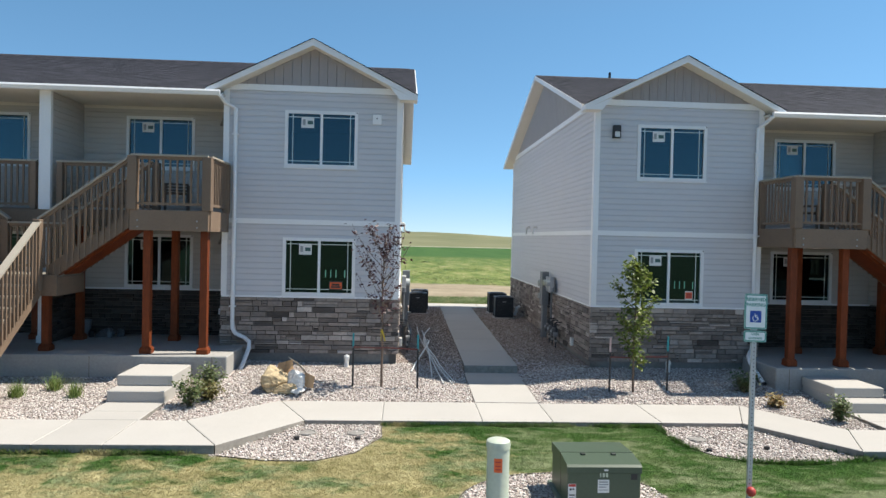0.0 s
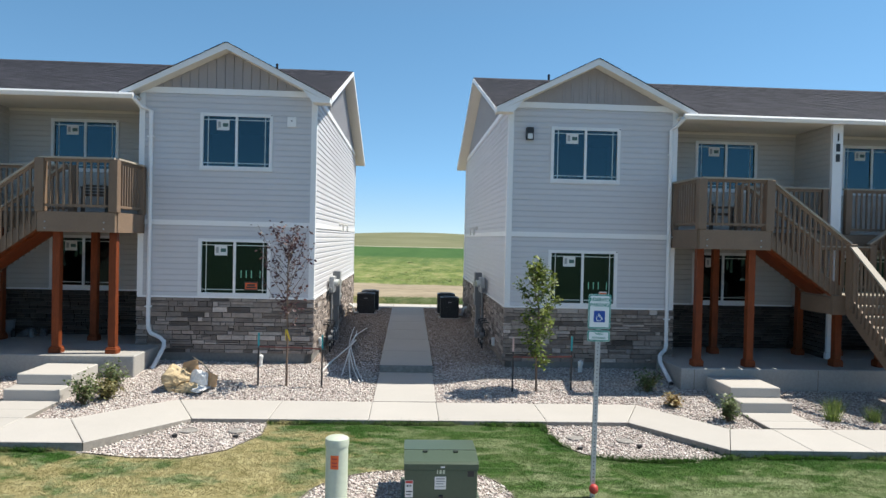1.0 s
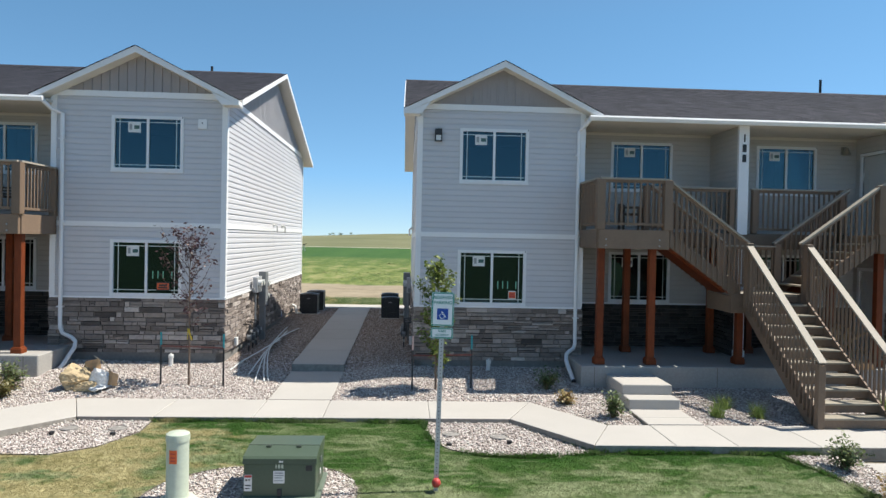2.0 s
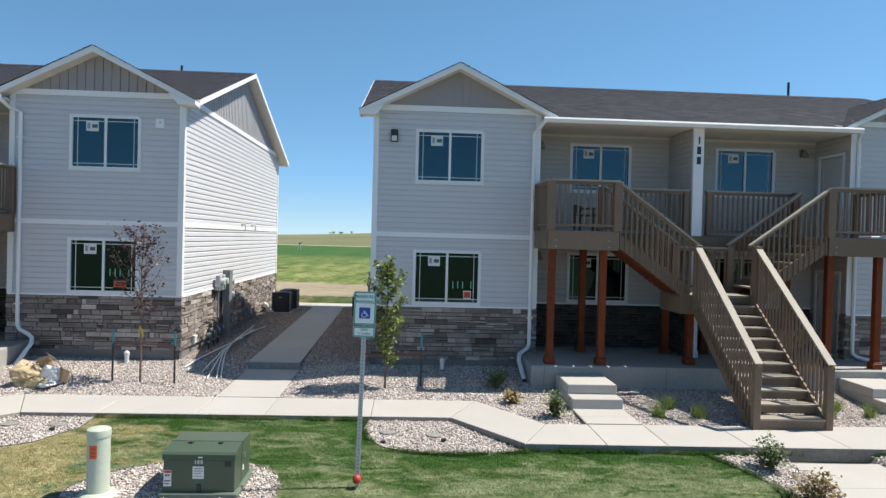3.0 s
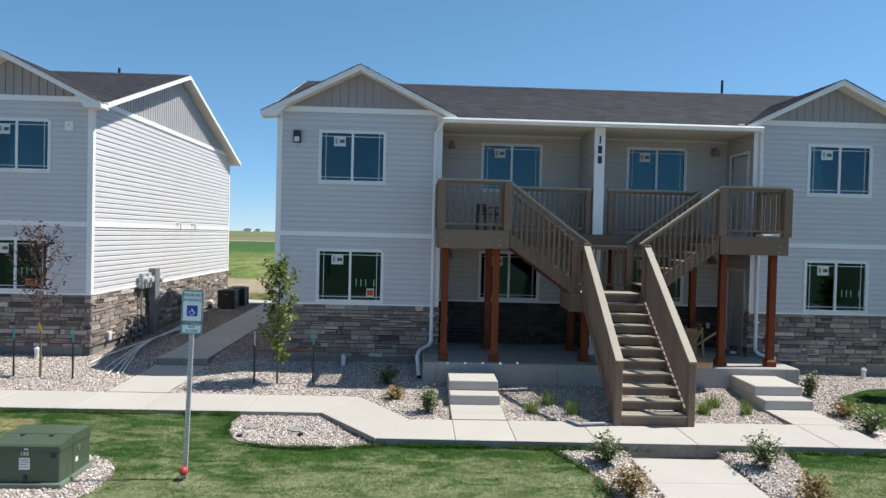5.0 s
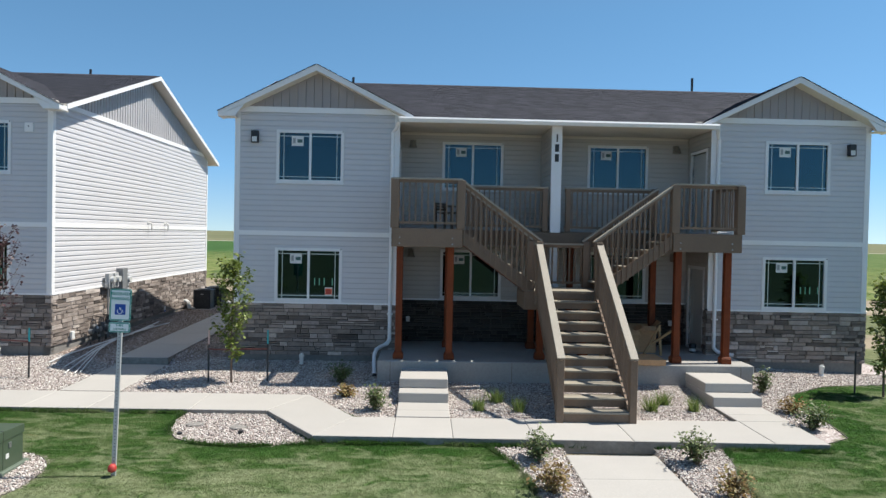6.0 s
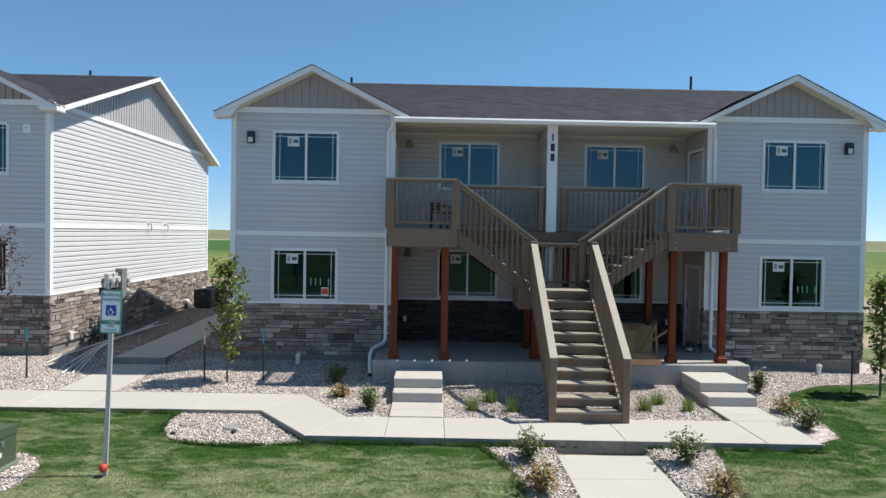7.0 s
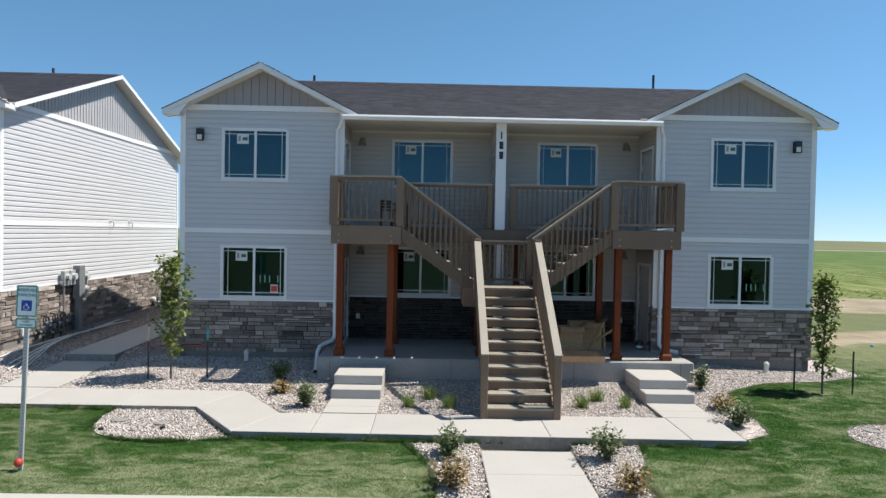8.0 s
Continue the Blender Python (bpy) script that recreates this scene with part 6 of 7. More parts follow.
def build_sign():
    s = thing("parking_sign", "white and green reserved-parking sign on a leaning perforated steel post", "sign")
    foot, head = Vector((5.015, 9.15, -0.28)), Vector((5.07, 9.24, 2.455))
    z = (head - foot).normalized()
    x = Vector((1, 0, 0))
    y = z.cross(x).normalized()
    x = y.cross(z).normalized()
    s.matrix_basis = Matrix.Translation(foot) @ Matrix((x, y, z)).transposed().to_4x4()
    top = (head - foot).length
    channel = [(-0.03, 0.012), (0.03, 0.012), (0.03, 0.045), (0.026, 0.045), (0.026, 0.016), (-0.026, 0.016), (-0.026, 0.045), (-0.03, 0.045)]
    pole = part("post", Geo().prism(channel, 0, top, "z"), surface("zinc_post", (0.5, 0.51, 0.5), 0.5, 0.1, 40, 4, 0.05, 0.002, metal=0.25), s, "perforated galvanised steel post")
    holes = Geo()
    for k in range(int(top / 0.05)):
        holes.tube([(0, 0.0115, 0.05 * k + 0.02), (0, 0.0125, 0.05 * k + 0.02)], 0.008, 6)
    part("holes", holes, M_BLACK, pole)

    def plate(cz, w, h):
        p = part("plate", Geo().prism([(a, cz + b) for a, b in rounded(w, h, 0.025)], 0.0, 0.003), M_SIGNG, s)
        part("plate_face", Geo().prism([(a, cz + b) for a, b in rounded(w - 0.012, h - 0.012, 0.02)], -0.001, 0.0005), M_SIGNW, p)
        rim = Geo()
        o, i = rounded(w - 0.02, h - 0.02, 0.02), rounded(w - 0.046, h - 0.046, 0.013)
        n = len(o)
        rim.add([(a, -0.0016, cz + b) for a, b in o + i], [(k, (k + 1) % n, n + (k + 1) % n, n + k) for k in range(n)])
        part("border", rim, M_SIGNG, p)
        return p
    big = plate(top - 0.2, 0.305, 0.457)
    text_part("lettering", "RESERVED", 0.058, 0, -0.002, top - 0.045, M_SIGNG, big)
    text_part("lettering", "PARKING", 0.06, 0, -0.002, top - 0.115, M_SIGNG, big)
    part("symbol_panel", Geo().prism([(a, top - 0.265 + b) for a, b in rounded(0.15, 0.15, 0.006)], -0.0025, 0.0), M_SIGNB, big)
    sym = Geo()
    arc = [(0.034 * math.cos(radians(a)) - 0.006, top - 0.29 + 0.034 * math.sin(radians(a))) for a in range(130, 381, 25)]
    for (a, b), (c, d) in zip(arc, arc[1:]):
        sym.beam((a, -0.003, b), (c, -0.003, d), 0.009, 0.001, (0, 1, 0))
    for (a, b), (c, d) in (((-0.012, 0.03), (-0.004, -0.01)), ((-0.004, -0.01), (0.026, -0.012)), ((0.026, -0.012), (0.042, -0.045)), ((-0.01, 0.012), (0.018, 0.01))):
        sym.beam((a, -0.003, top - 0.26 + b), (c, -0.003, top - 0.26 + d), 0.01, 0.001, (0, 1, 0))
    part("wheel_symbol", sym, M_SIGNW, big)
    small = plate(top - 0.52, 0.305, 0.15)
    text_part("lettering", "VAN", 0.05, 0, -0.002, top - 0.493, M_SIGNG, small)
    text_part("lettering", "ACCESSIBLE", 0.034, 0, -0.002, top - 0.545, M_SIGNG, small)
    part("foot_marker", Geo().lathe([(0.02, 0.17), (0.05, 0.19), (0.06, 0.22), (0.055, 0.26), (0.03, 0.285), (0.008, 0.29)], 0, -0.03, 14), M_RED, s, "small round red marker at the foot", True)


build_sign()

M_TRAFO = surface("transformer_green", (0.065, 0.095, 0.06), 0.42, 0.08, 30, 2.0, 0.06, 0.002)
M_TRAFO2 = surface("transformer_seam", (0.03, 0.042, 0.028), 0.5, 0.1, 30, 2.0, 0)
M_PEDESTAL = surface("pedestal_green", (0.5, 0.55, 0.44), 0.5, 0.06, 20, 2.5, 0.05, 0.002)
M_ORANGE = surface("orange_print", (0.75, 0.13, 0.03), 0.6, 0.06, 20, 3, 0)


def build_transformer():
    t = thing("transformer_cabinet", "dark green steel transformer cabinet on a pad in river rock", "utility cabinet", pose(3.01, 8.82, -0.22) @ Matrix.Diagonal((0.89, 0.89, 1.0, 1.0)))
    part("pad", Geo().rbox(-0.56, 0.57, -0.07, 1.06, 0.0, 0.1, 0.015), surface("fibreglass_pad", (0.13, 0.165, 0.125), 0.6, 0.1, 30, 3, 0.05), t, "paler green pad")
    part("body", Geo().rbox(-0.51, 0.51, 0.0, 0.96, 0.07, 0.52, 0.012), M_TRAFO, t)
    lid = Geo()
    lid.prism([(-0.012, 0.515), (-0.012, 0.585), (0.02, 0.61), (0.4, 0.655), (0.97, 0.635), (0.97, 0.515)], -0.522, 0.522, "x")
    lid = part("lid", lid, M_TRAFO, t)
    part("hinge_seam", Geo().box(-0.524, 0.524, 0.395, 0.405, 0.515, 0.658), M_TRAFO2, lid)
    for u in (-0.22, 0.22):
        part("lifting_lug", Geo().rbox(u - 0.035, u + 0.035, 0.3, 0.36, 0.64, 0.668, 0.008), M_TRAFO2, lid)
    for a in (0.511, -0.5135):
        part("side_seam", Geo().box(a, a + 0.0025, 0.4, 0.41, 0.08, 0.515), M_TRAFO2, t)
    part("side_latch", Geo().rbox(0.51, 0.525, 0.55, 0.62, 0.38, 0.46, 0.004), M_GALV, t)
    part("side_notice", Geo().box(0.511, 0.5145, 0.48, 0.56, 0.24, 0.31), M_PVC, t, "small white sticker")
    part("latch", Geo().rbox(-0.03, 0.03, -0.022, 0.004, 0.09, 0.2, 0.006), M_BLACK, t)
    part("notice", Geo().box(-0.09, 0.07, -0.004, 0.001, 0.27, 0.43), M_PVC, t, "white printed notice")
    part("notice_print", Geo().box(-0.07, 0.05, -0.006, -0.0035, 0.395, 0.41).box(-0.075, 0.055, -0.006, -0.0035, 0.365, 0.378).box(-0.075, 0.03, -0.006, -0.0035, 0.335, 0.347).box(-0.075, 0.05, -0.006, -0.0035, 0.3, 0.31), M_STICK_GREY, t)
    part("warning_sticker", Geo().box(-0.5, -0.39, -0.004, 0.001, 0.17, 0.38), M_PVC, t, "white sticker with red heading")
    part("warning_heading", Geo().box(-0.495, -0.395, -0.006, -0.0035, 0.345, 0.375), M_RED, t)
    part("warning_print", Geo().box(-0.48, -0.452, -0.006, -0.0035, 0.3, 0.325).box(-0.44, -0.415, -0.006, -0.0035, 0.305, 0.325).box(-0.485, -0.405, -0.006, -0.0035, 0.235, 0.25).box(-0.485, -0.42, -0.006, -0.0035, 0.2, 0.212), M_BLACK, t)
    for a, b in ((-0.06, -0.045), (-0.025, 0.005), (0.02, 0.05)):
        part("painted_bar", Geo().box(a, b, -0.004, 0.001, 0.462, 0.512), M_PEDESTAL, t, "pale painted bar")
    part("data_plate", Geo().box(0.37, 0.46, -0.004, 0.001, 0.43, 0.5), M_BLACK, t, "small black data plate")
    part("lid_sticker", Geo().box(-0.01, 0.05, -0.0135, -0.0115, 0.54, 0.56), M_PVC, lid)


build_transformer()


def build_pedestal():
    t = thing("utility_pedestal", "pale green plastic utility pedestal with a domed cap", "pedestal", pose(1.71, 8.9, -0.24))
    part("tube", Geo().lathe([(0.16, 0), (0.155, 0.05), (0.138, 0.12), (0.138, 0.82), (0.138, 0.83)], 0, 0, 28), M_PEDESTAL, t, smooth=True)
    part("cap", Geo().lathe([(0.146, 0.81), (0.148, 0.86), (0.143, 0.9), (0.12, 0.915), (0.02, 0.925)], 0, 0, 28), M_PEDESTAL, t, smooth=True)
    part("skirt", Geo().lathe([(0.26, 0.0), (0.25, 0.05), (0.2, 0.09), (0.16, 0.1)], 0, 0, 16), M_PEDESTAL, t, smooth=True)
    g = Geo()
    for k in range(6):
        a, b = radians(-118 + 7 * k), radians(-118 + 7 * (k + 1))
        g.add([(0.1395 * math.cos(a), 0.1395 * math.sin(a), 0.55), (0.1395 * math.cos(b), 0.1395 * math.sin(b), 0.55), (0.1395 * math.cos(b), 0.1395 * math.sin(b), 0.72), (0.1395 * math.cos(a), 0.1395 * math.sin(a), 0.72)], [(0, 1, 2, 3)])
    part("warning_label", g, M_ORANGE, t, "orange warning label")
    g = Geo()
    for z in (0.58, 0.62, 0.67):
        for k in range(1, 5):
            a, b = radians(-118 + 7 * k), radians(-118 + 7 * (k + 1))
            g.add([(0.1405 * math.cos(c), 0.1405 * math.sin(c), h) for c, h in ((a, z), (b, z), (b, z + 0.015), (a, z + 0.015))], [(0, 1, 2, 3)])
    part("label_print", g, M_RED, t)


build_pedestal()

# valve lids and risers in the beds
M_LID = surface("valve_lid", (0.27, 0.255, 0.235), 0.8, 0.25, 30, 8, 0.2, 0.003)
for i, (x, y) in enumerate(((-0.99, 11.75), (-0.2, 11.78), (5.37, 11.56), (6.17, 11.42), (18.95, 11.6))):
    z = float(ground_z(x, y))
    t = thing("valve_box", "round grey irrigation valve box set in river rock", "valve box", pose(x, y, z), "valve boxes")
    part("rim", Geo().lathe([(0.15, -0.05), (0.15, 0.022), (0.132, 0.026), (0.126, 0.016)], 0, 0, 20), M_LID, t)
    part("lid", Geo().lathe([(0.12, 0.0), (0.12, 0.014), (0.1, 0.021), (0.02, 0.023)], 0, 0, 20), M_LID, t)
for x, y in ((-1.1, 11.42), (5.31, 10.97), (6.3, 11.1), (-0.15, 11.45)):
    g = Geo().tube([(x, y, float(ground_z(x, y)) - 0.05), (x, y, float(ground_z(x, y)) + 0.05)], 0.045, 12)
    tagged(part("drip_riser", g, M_BLACK, smooth=False), "short black irrigation riser in river rock", "pipe", "irrigation risers")
# cleanout pipes by the walls
for x, y in ((6.49, 15.7), (18.97, 15.66), (-0.7, 15.85)):
    z = float(ground_z(x, y))
    t = thing("cleanout_pipe", "white plastic cleanout pipe standing at the stone wall", "pipe", pose(x, y, z, 3, 2, 0), "cleanout pipes")
    part("pipe", Geo().tube([(0, 0, -0.1), (0, 0, 0.2)], 0.05, 14), M_PVC, t, smooth=True)
    part("cap", Geo().lathe([(0.06, 0.17), (0.062, 0.235), (0.05, 0.25), (0.022, 0.252), (0.022, 0.275)], 0, 0, 14), M_PVC, t)


# ---------------------------------------------------------------- services on the side walls
M_SOCKET = surface("meter_socket", (0.4, 0.41, 0.42), 0.45, 0.06, 30, 3, 0.05, 0.002)
M_METER = surface("meter_glass", (0.55, 0.57, 0.57), 0.15, 0.1, 30, 4, 0)


def meter_bank(x, y, out):
    """Trough, three sockets and conduits on a side wall; out is +1 where the wall faces east."""
    t = thing("electric_meters", "grey electric meter bank with conduit on the side wall", "meters", pose(x, y, 0.0), "meter banks")
    g = lambda a, b: (min(a, b), max(a, b))
    d = lambda p, q: g(out * p, out * q)
    part("trough", Geo().rbox(*d(0.06, 0.26), -0.16, 0.16, 1.25, 2.2, 0.01), M_GREY, t)
    part("riser", Geo().rbox(*d(0.08, 0.22), -0.1, 0.1, 0.1, 1.25, 0.01), M_GREY, t)
    for k, (v, z) in enumerate(((-0.32, 1.88), (-0.66, 1.88), (0.38, 1.82), (0.38, 1.45))):
        s = part("socket", Geo().rbox(*d(0.04, 0.16), v - 0.13, v + 0.13, z - 0.22, z + 0.2, 0.01), M_SOCKET, t)
        part("meter", Geo().tube([(out * 0.16, v, z + 0.03), (out * 0.26, v, z + 0.03)], 0.085, 16), M_METER, s)
    for v in (-0.72, 0.3):
        part("conduit", Geo().tube([(out * 0.1, v, 1.66), (out * 0.1, v, 0.2)], 0.028, 8), M_GREY, t)
    part("connector", Geo().rbox(*d(0.05, 0.12), -0.95, -0.16, 1.7, 1.8, 0.006), M_GREY, t)


M_IRON = surface("painted_iron", (0.085, 0.088, 0.092), 0.55, 0.12, 30, 3, 0.05, 0.002)


def gas_meter(x, y, out):
    """A small cast meter hung between two risers, with its regulator and shut-off."""
    t = thing("gas_meter", "grey cast gas meter with black pipes beside the stone base", "gas meter", pose(x, y, float(ground_z(x + out * 0.3, y))), "gas meters")
    a, b = sorted((out * 0.16, out * 0.3))
    part("body", Geo().rbox(a, b, -0.11, 0.11, 0.28, 0.53, 0.035), M_IRON, t, smooth=True)
    part("index_box", Geo().rbox(*sorted((out * 0.3, out * 0.33)), -0.045, 0.045, 0.4, 0.47, 0.008), M_METER, t)
    part("diaphragm", Geo().tube([(out * 0.14, 0, 0.39), (out * 0.32, 0, 0.39)], 0.085, 14), M_IRON, t)
    part("inlet_pipe", Geo().tube([(out * 0.23, -0.06, 0.48), (out * 0.23, -0.06, 0.62), (out * 0.23, -0.12, 0.66), (out * 0.23, -0.17, 0.6), (out * 0.23, -0.17, -0.08)], 0.017, 8), M_BLACK, t, smooth=True)
    part("outlet_pipe", Geo().tube([(out * 0.23, 0.06, 0.48), (out * 0.23, 0.06, 0.62), (out * 0.16, 0.06, 0.66), (out * 0.03, 0.06, 0.66)], 0.017, 8), M_BLACK, t, smooth=True)
    part("regulator", Geo().tube([(out * 0.19, -0.17, 0.36), (out * 0.29, -0.17, 0.36)], 0.07, 14), M_GREY, t)
    part("valve", Geo().rbox(*sorted((out * 0.2, out * 0.26)), -0.2, -0.14, 0.16, 0.22, 0.01), M_GALV, t)


meter_bank(0.44, 19.5, 1)
meter_bank(4.76, 20.3, -1)
for y in (17.75, 18.2, 18.6):
    gas_meter(0.42, y, 1)
for y in (18.6, 19.0, 19.4):
    gas_meter(4.78, y, -1)


def outlet_box(x, y, z, out):
    g = Geo().rbox(min(x, x + out * 0.07), max(x, x + out * 0.07), y - 0.07, y + 0.07, z - 0.1, z + 0.1, 0.01)
    tagged(part("outlet_box", g, M_PVC), "white weatherproof outlet box on the stone base", "outlet")


for x in (8.95, 15.91, -10.85, -3.89):
    dy, dz = (0.1, 0.085) if x < 0 else (0, 0)
    cover = part("outlet_cover", Geo().rbox(x - 0.05, x + 0.05, 17.435 + dy, 17.49 + dy, 1.05 + dz, 1.19 + dz, 0.006), M_PVC)
    tagged(cover, "white outlet cover on the dark recess stone", "outlet", "outlet covers")
outlet_box(0.45, 16.95, 0.62, 1)
outlet_box(4.75, 17.4, 0.62, -1)
card = part("paper_tag", Geo().box(0.455, 0.459, 23.12, 23.28, 0.5, 0.7), M_PVC)
tagged(card, "small white and blue paper tag on the stone base", "tag")
part("printed_band", Geo().box(0.459, 0.461, 23.13, 23.27, 0.51, 0.58), M_SIGNB, card, "blue printed band")
for x, out, ys in ((0.42, 1, (21.8, 23.2)), (4.78, -1, (22.6, 23.8))):
    for y in ys:
        g = Geo().tube([(x, y, 3.52), (x + out * 0.07, y, 3.54), (x + out * 0.11, y + 0.02, 3.5), (x + out * 0.11, y + 0.03, 3.3)], 0.028, 8).tube([(x - out * 0.01, y, 3.52), (x + out * 0.025, y, 3.525)], 0.055, 10)
        tagged(part("line_stub", g, M_PVC, smooth=True), "short bent white pipe stub on the siding", "pipe", "pipe stubs")

M_COIL = surface("condenser_grille", (0.03, 0.032, 0.035), 0.5, 0.15, 60, 4, 0.1, 0.003)


def condenser(x, y):
    t = thing("air_conditioner", "black outdoor air-conditioning condenser on a pad", "air conditioner", pose(x, y, float(ground_z(x, y)) - 0.03), "condensers")
    part("pad", Geo().rbox(-0.38, 0.38, -0.38, 0.38, -0.06, 0.05, 0.01), M_CONC, t)
    part("core", Geo().box(-0.29, 0.29, -0.29, 0.29, 0.05, 0.72), M_COIL, t)
    fins = Geo()
    for k in range(14):
        z = 0.1 + k * 0.043
        fins.rbox(-0.305, 0.305, -0.305, 0.305, z, z + 0.016, 0.003)
    part("louvres", fins, M_COIL, t)
    for sx in (-1, 1):
        for sy in (-1, 1):
            part("corner", Geo().rbox(sx * 0.29 - 0.025, sx * 0.29 + 0.025, sy * 0.29 - 0.025, sy * 0.29 + 0.025, 0.05, 0.73, 0.005), M_BLACK, t)
    part("top", Geo().rbox(-0.32, 0.32, -0.32, 0.32, 0.72, 0.76, 0.012), M_BLACK, t)
    part("fan_guard", Geo().lathe([(0.25, 0.755), (0.25, 0.77), (0.23, 0.785), (0.06, 0.79)], 0, 0, 20), M_COIL, t)
    part("badge", Geo().box(-0.06, 0.06, -0.309, -0.305, 0.58, 0.61), M_GALV, t)


for x, y in ((1.07, 25.5), (1.16, 26.6), (4.05, 24.6), (4.0, 25.9)):
    condenser(x, y)
for x, y, out in ((0.52, 24.9, 1), (4.68, 24.7, -1)):
    g = Geo()
    for k in range(3):
        g.tube([(x, y + 0.1 * k, 0.75), (x + out * 0.1, y + 0.1 * k, 0.7), (x + out * 0.16, y + 0.12 * k, 0.45), (x + out * 0.35, y + 0.5, 0.42)], 0.03, 8)
    tagged(part("refrigerant_lines", g, M_PVC, smooth=True), "pale insulated refrigerant lines from wall to condenser", "pipes")

# bundle of flexible white tubes lying in the gravel
for i, (x0, y0, x1, y1) in enumerate(((1.4, 14.82, 0.97, 21.35), (1.58, 14.9, 1.35, 21.2), (1.64, 15.03, 1.3, 20.9), (1.17, 15.24, 1.1, 20.6), (0.73, 15.42, 1.12, 18.9), (0.76, 15.6, 1.08, 18.6))):
    ends, pts = (Vector((x0, y0)), Vector((1.08 + 0.025 * i, 18.2)), Vector((x1, y1))), []
    for k in range(13):
        q = k / 12
        p = ends[0] * (1 - q) ** 2 + (ends[1] * 2 - (ends[0] + ends[2]) * 0.5) * (2 * q * (1 - q)) + ends[2] * q * q
        pts.append((p.x, p.y, float(ground_z(p.x, p.y)) + 0.035 + 0.016 * i * math.sin(math.pi * q) + 0.05 * math.sin(math.pi * q) + 0.22 * max(q - 0.75, 0)))
    tagged(part("plastic_tube", Geo().tube(pts, 0.015, 8), M_PVC, smooth=True), "long white flexible plastic tube lying on the gravel", "tube", "loose tubes")


# ---------------------------------------------------------------- rubbish, boxes, lamps
def crumpled(name, label, category, x, y, z, size, material, seed, rough=0.35, fine=3, smooth=False):
    """A creased, flat-sided lump that lies flat on its underside."""
    bm = bmesh.new()
    bmesh.ops.create_icosphere(bm, subdivisions=fine, radius=1)
    r = random.Random(seed)
    creases = [(Vector((r.gauss(0, 1), r.gauss(0, 1), r.gauss(0.2, 0.8))).normalized(), r.uniform(0.45, 0.85)) for _ in range(11)]
    off = Vector((seed * 3.1, seed * 1.7, seed * 0.9))
    for v in bm.verts:
        d = v.co.normalized()
        reach = 1.0 + noise.noise(d * 1.6 + off) * rough
        for n, at in creases:
            k = d.dot(n)
            if k > 0.05:
                reach = min(reach, at / k + 0.12)
        reach += (abs(noise.noise(d * 3.0 + off)) - 0.25) * rough * 0.32
        v.co = d * reach
        v.co.z = max(v.co.z, -0.55)
        v.co = Vector((v.co.x * size[0], v.co.y * size[1], (v.co.z + 0.55) * size[2]))
    me = bpy.data.meshes.new(name)
    bm.to_mesh(me)
    bm.free()
    me.polygons.foreach_set("use_smooth", [smooth] * len(me.polygons))
    me.materials.append(material)
    ob = tagged(new(name, me), label, category)
    ob.matrix_basis = pose(x, y, z, 0, 0, seed * 37)
    return ob


M_PAPER = surface("kraft_paper", (0.5, 0.385, 0.23), 0.8, 0.25, 14, 4, 0.4, 0.01)
M_FILM = surface("plastic_film", (0.74, 0.74, 0.73), 0.6, 0.12, 14, 4, 0.2, 0.005, spec=0.2)
M_CARD = surface("cardboard", (0.6, 0.365, 0.19), 0.85, 0.12, 18, 2, 0.15, 0.003)
M_WOOD = surface("raw_pine", (0.42, 0.27, 0.13), 0.75, 0.2, 12, 3, 0.2, 0.003, stretch=(1, 6, 6))
zb = float(ground_z(-1.9, 14.3))
crumpled("paper_sack", "torn tan paper sack lying on the gravel", "sack", -1.98, 14.1, zb - 0.03, (0.4, 0.3, 0.27), M_PAPER, 2, 0.5, 4)
crumpled("paper_sack", "flattened tan paper sack lying on the gravel", "sack", -1.72, 13.95, zb - 0.04, (0.36, 0.2, 0.13), M_PAPER, 9, 0.6, 4)
crumpled("plastic_bag", "crumpled clear plastic bag beside the torn sack", "bag", -1.55, 14.12, zb - 0.02, (0.24, 0.2, 0.3), M_FILM, 5, 0.5, 4)
crumpled("plastic_film", "flattened sheet of clear plastic film under the sacks", "film", -1.45, 13.9, zb - 0.02, (0.34, 0.16, 0.06), M_FILM, 12, 0.6, 4)


def scrap(label, corners, thick, material):
    """A stiff bent sheet through four corners."""
    a, b, c, d = (Vector(p) for p in corners)
    n = (b - a).cross(d - a).normalized() * thick
    mid0, mid1 = a.lerp(b, 0.5) + n * 4, d.lerp(c, 0.5) + n * 4
    low = [a, mid0, b, c, mid1, d]
    g = Geo().add(low + [p + n for p in low], [(0, 1, 4, 5), (1, 2, 3, 4), (11, 10, 7, 6), (10, 9, 8, 7)] + [(i, (i + 1) % 6, 6 + (i + 1) % 6, 6 + i) for i in range(6)])
    tagged(part("cardboard_scrap", g, material), label, "cardboard")


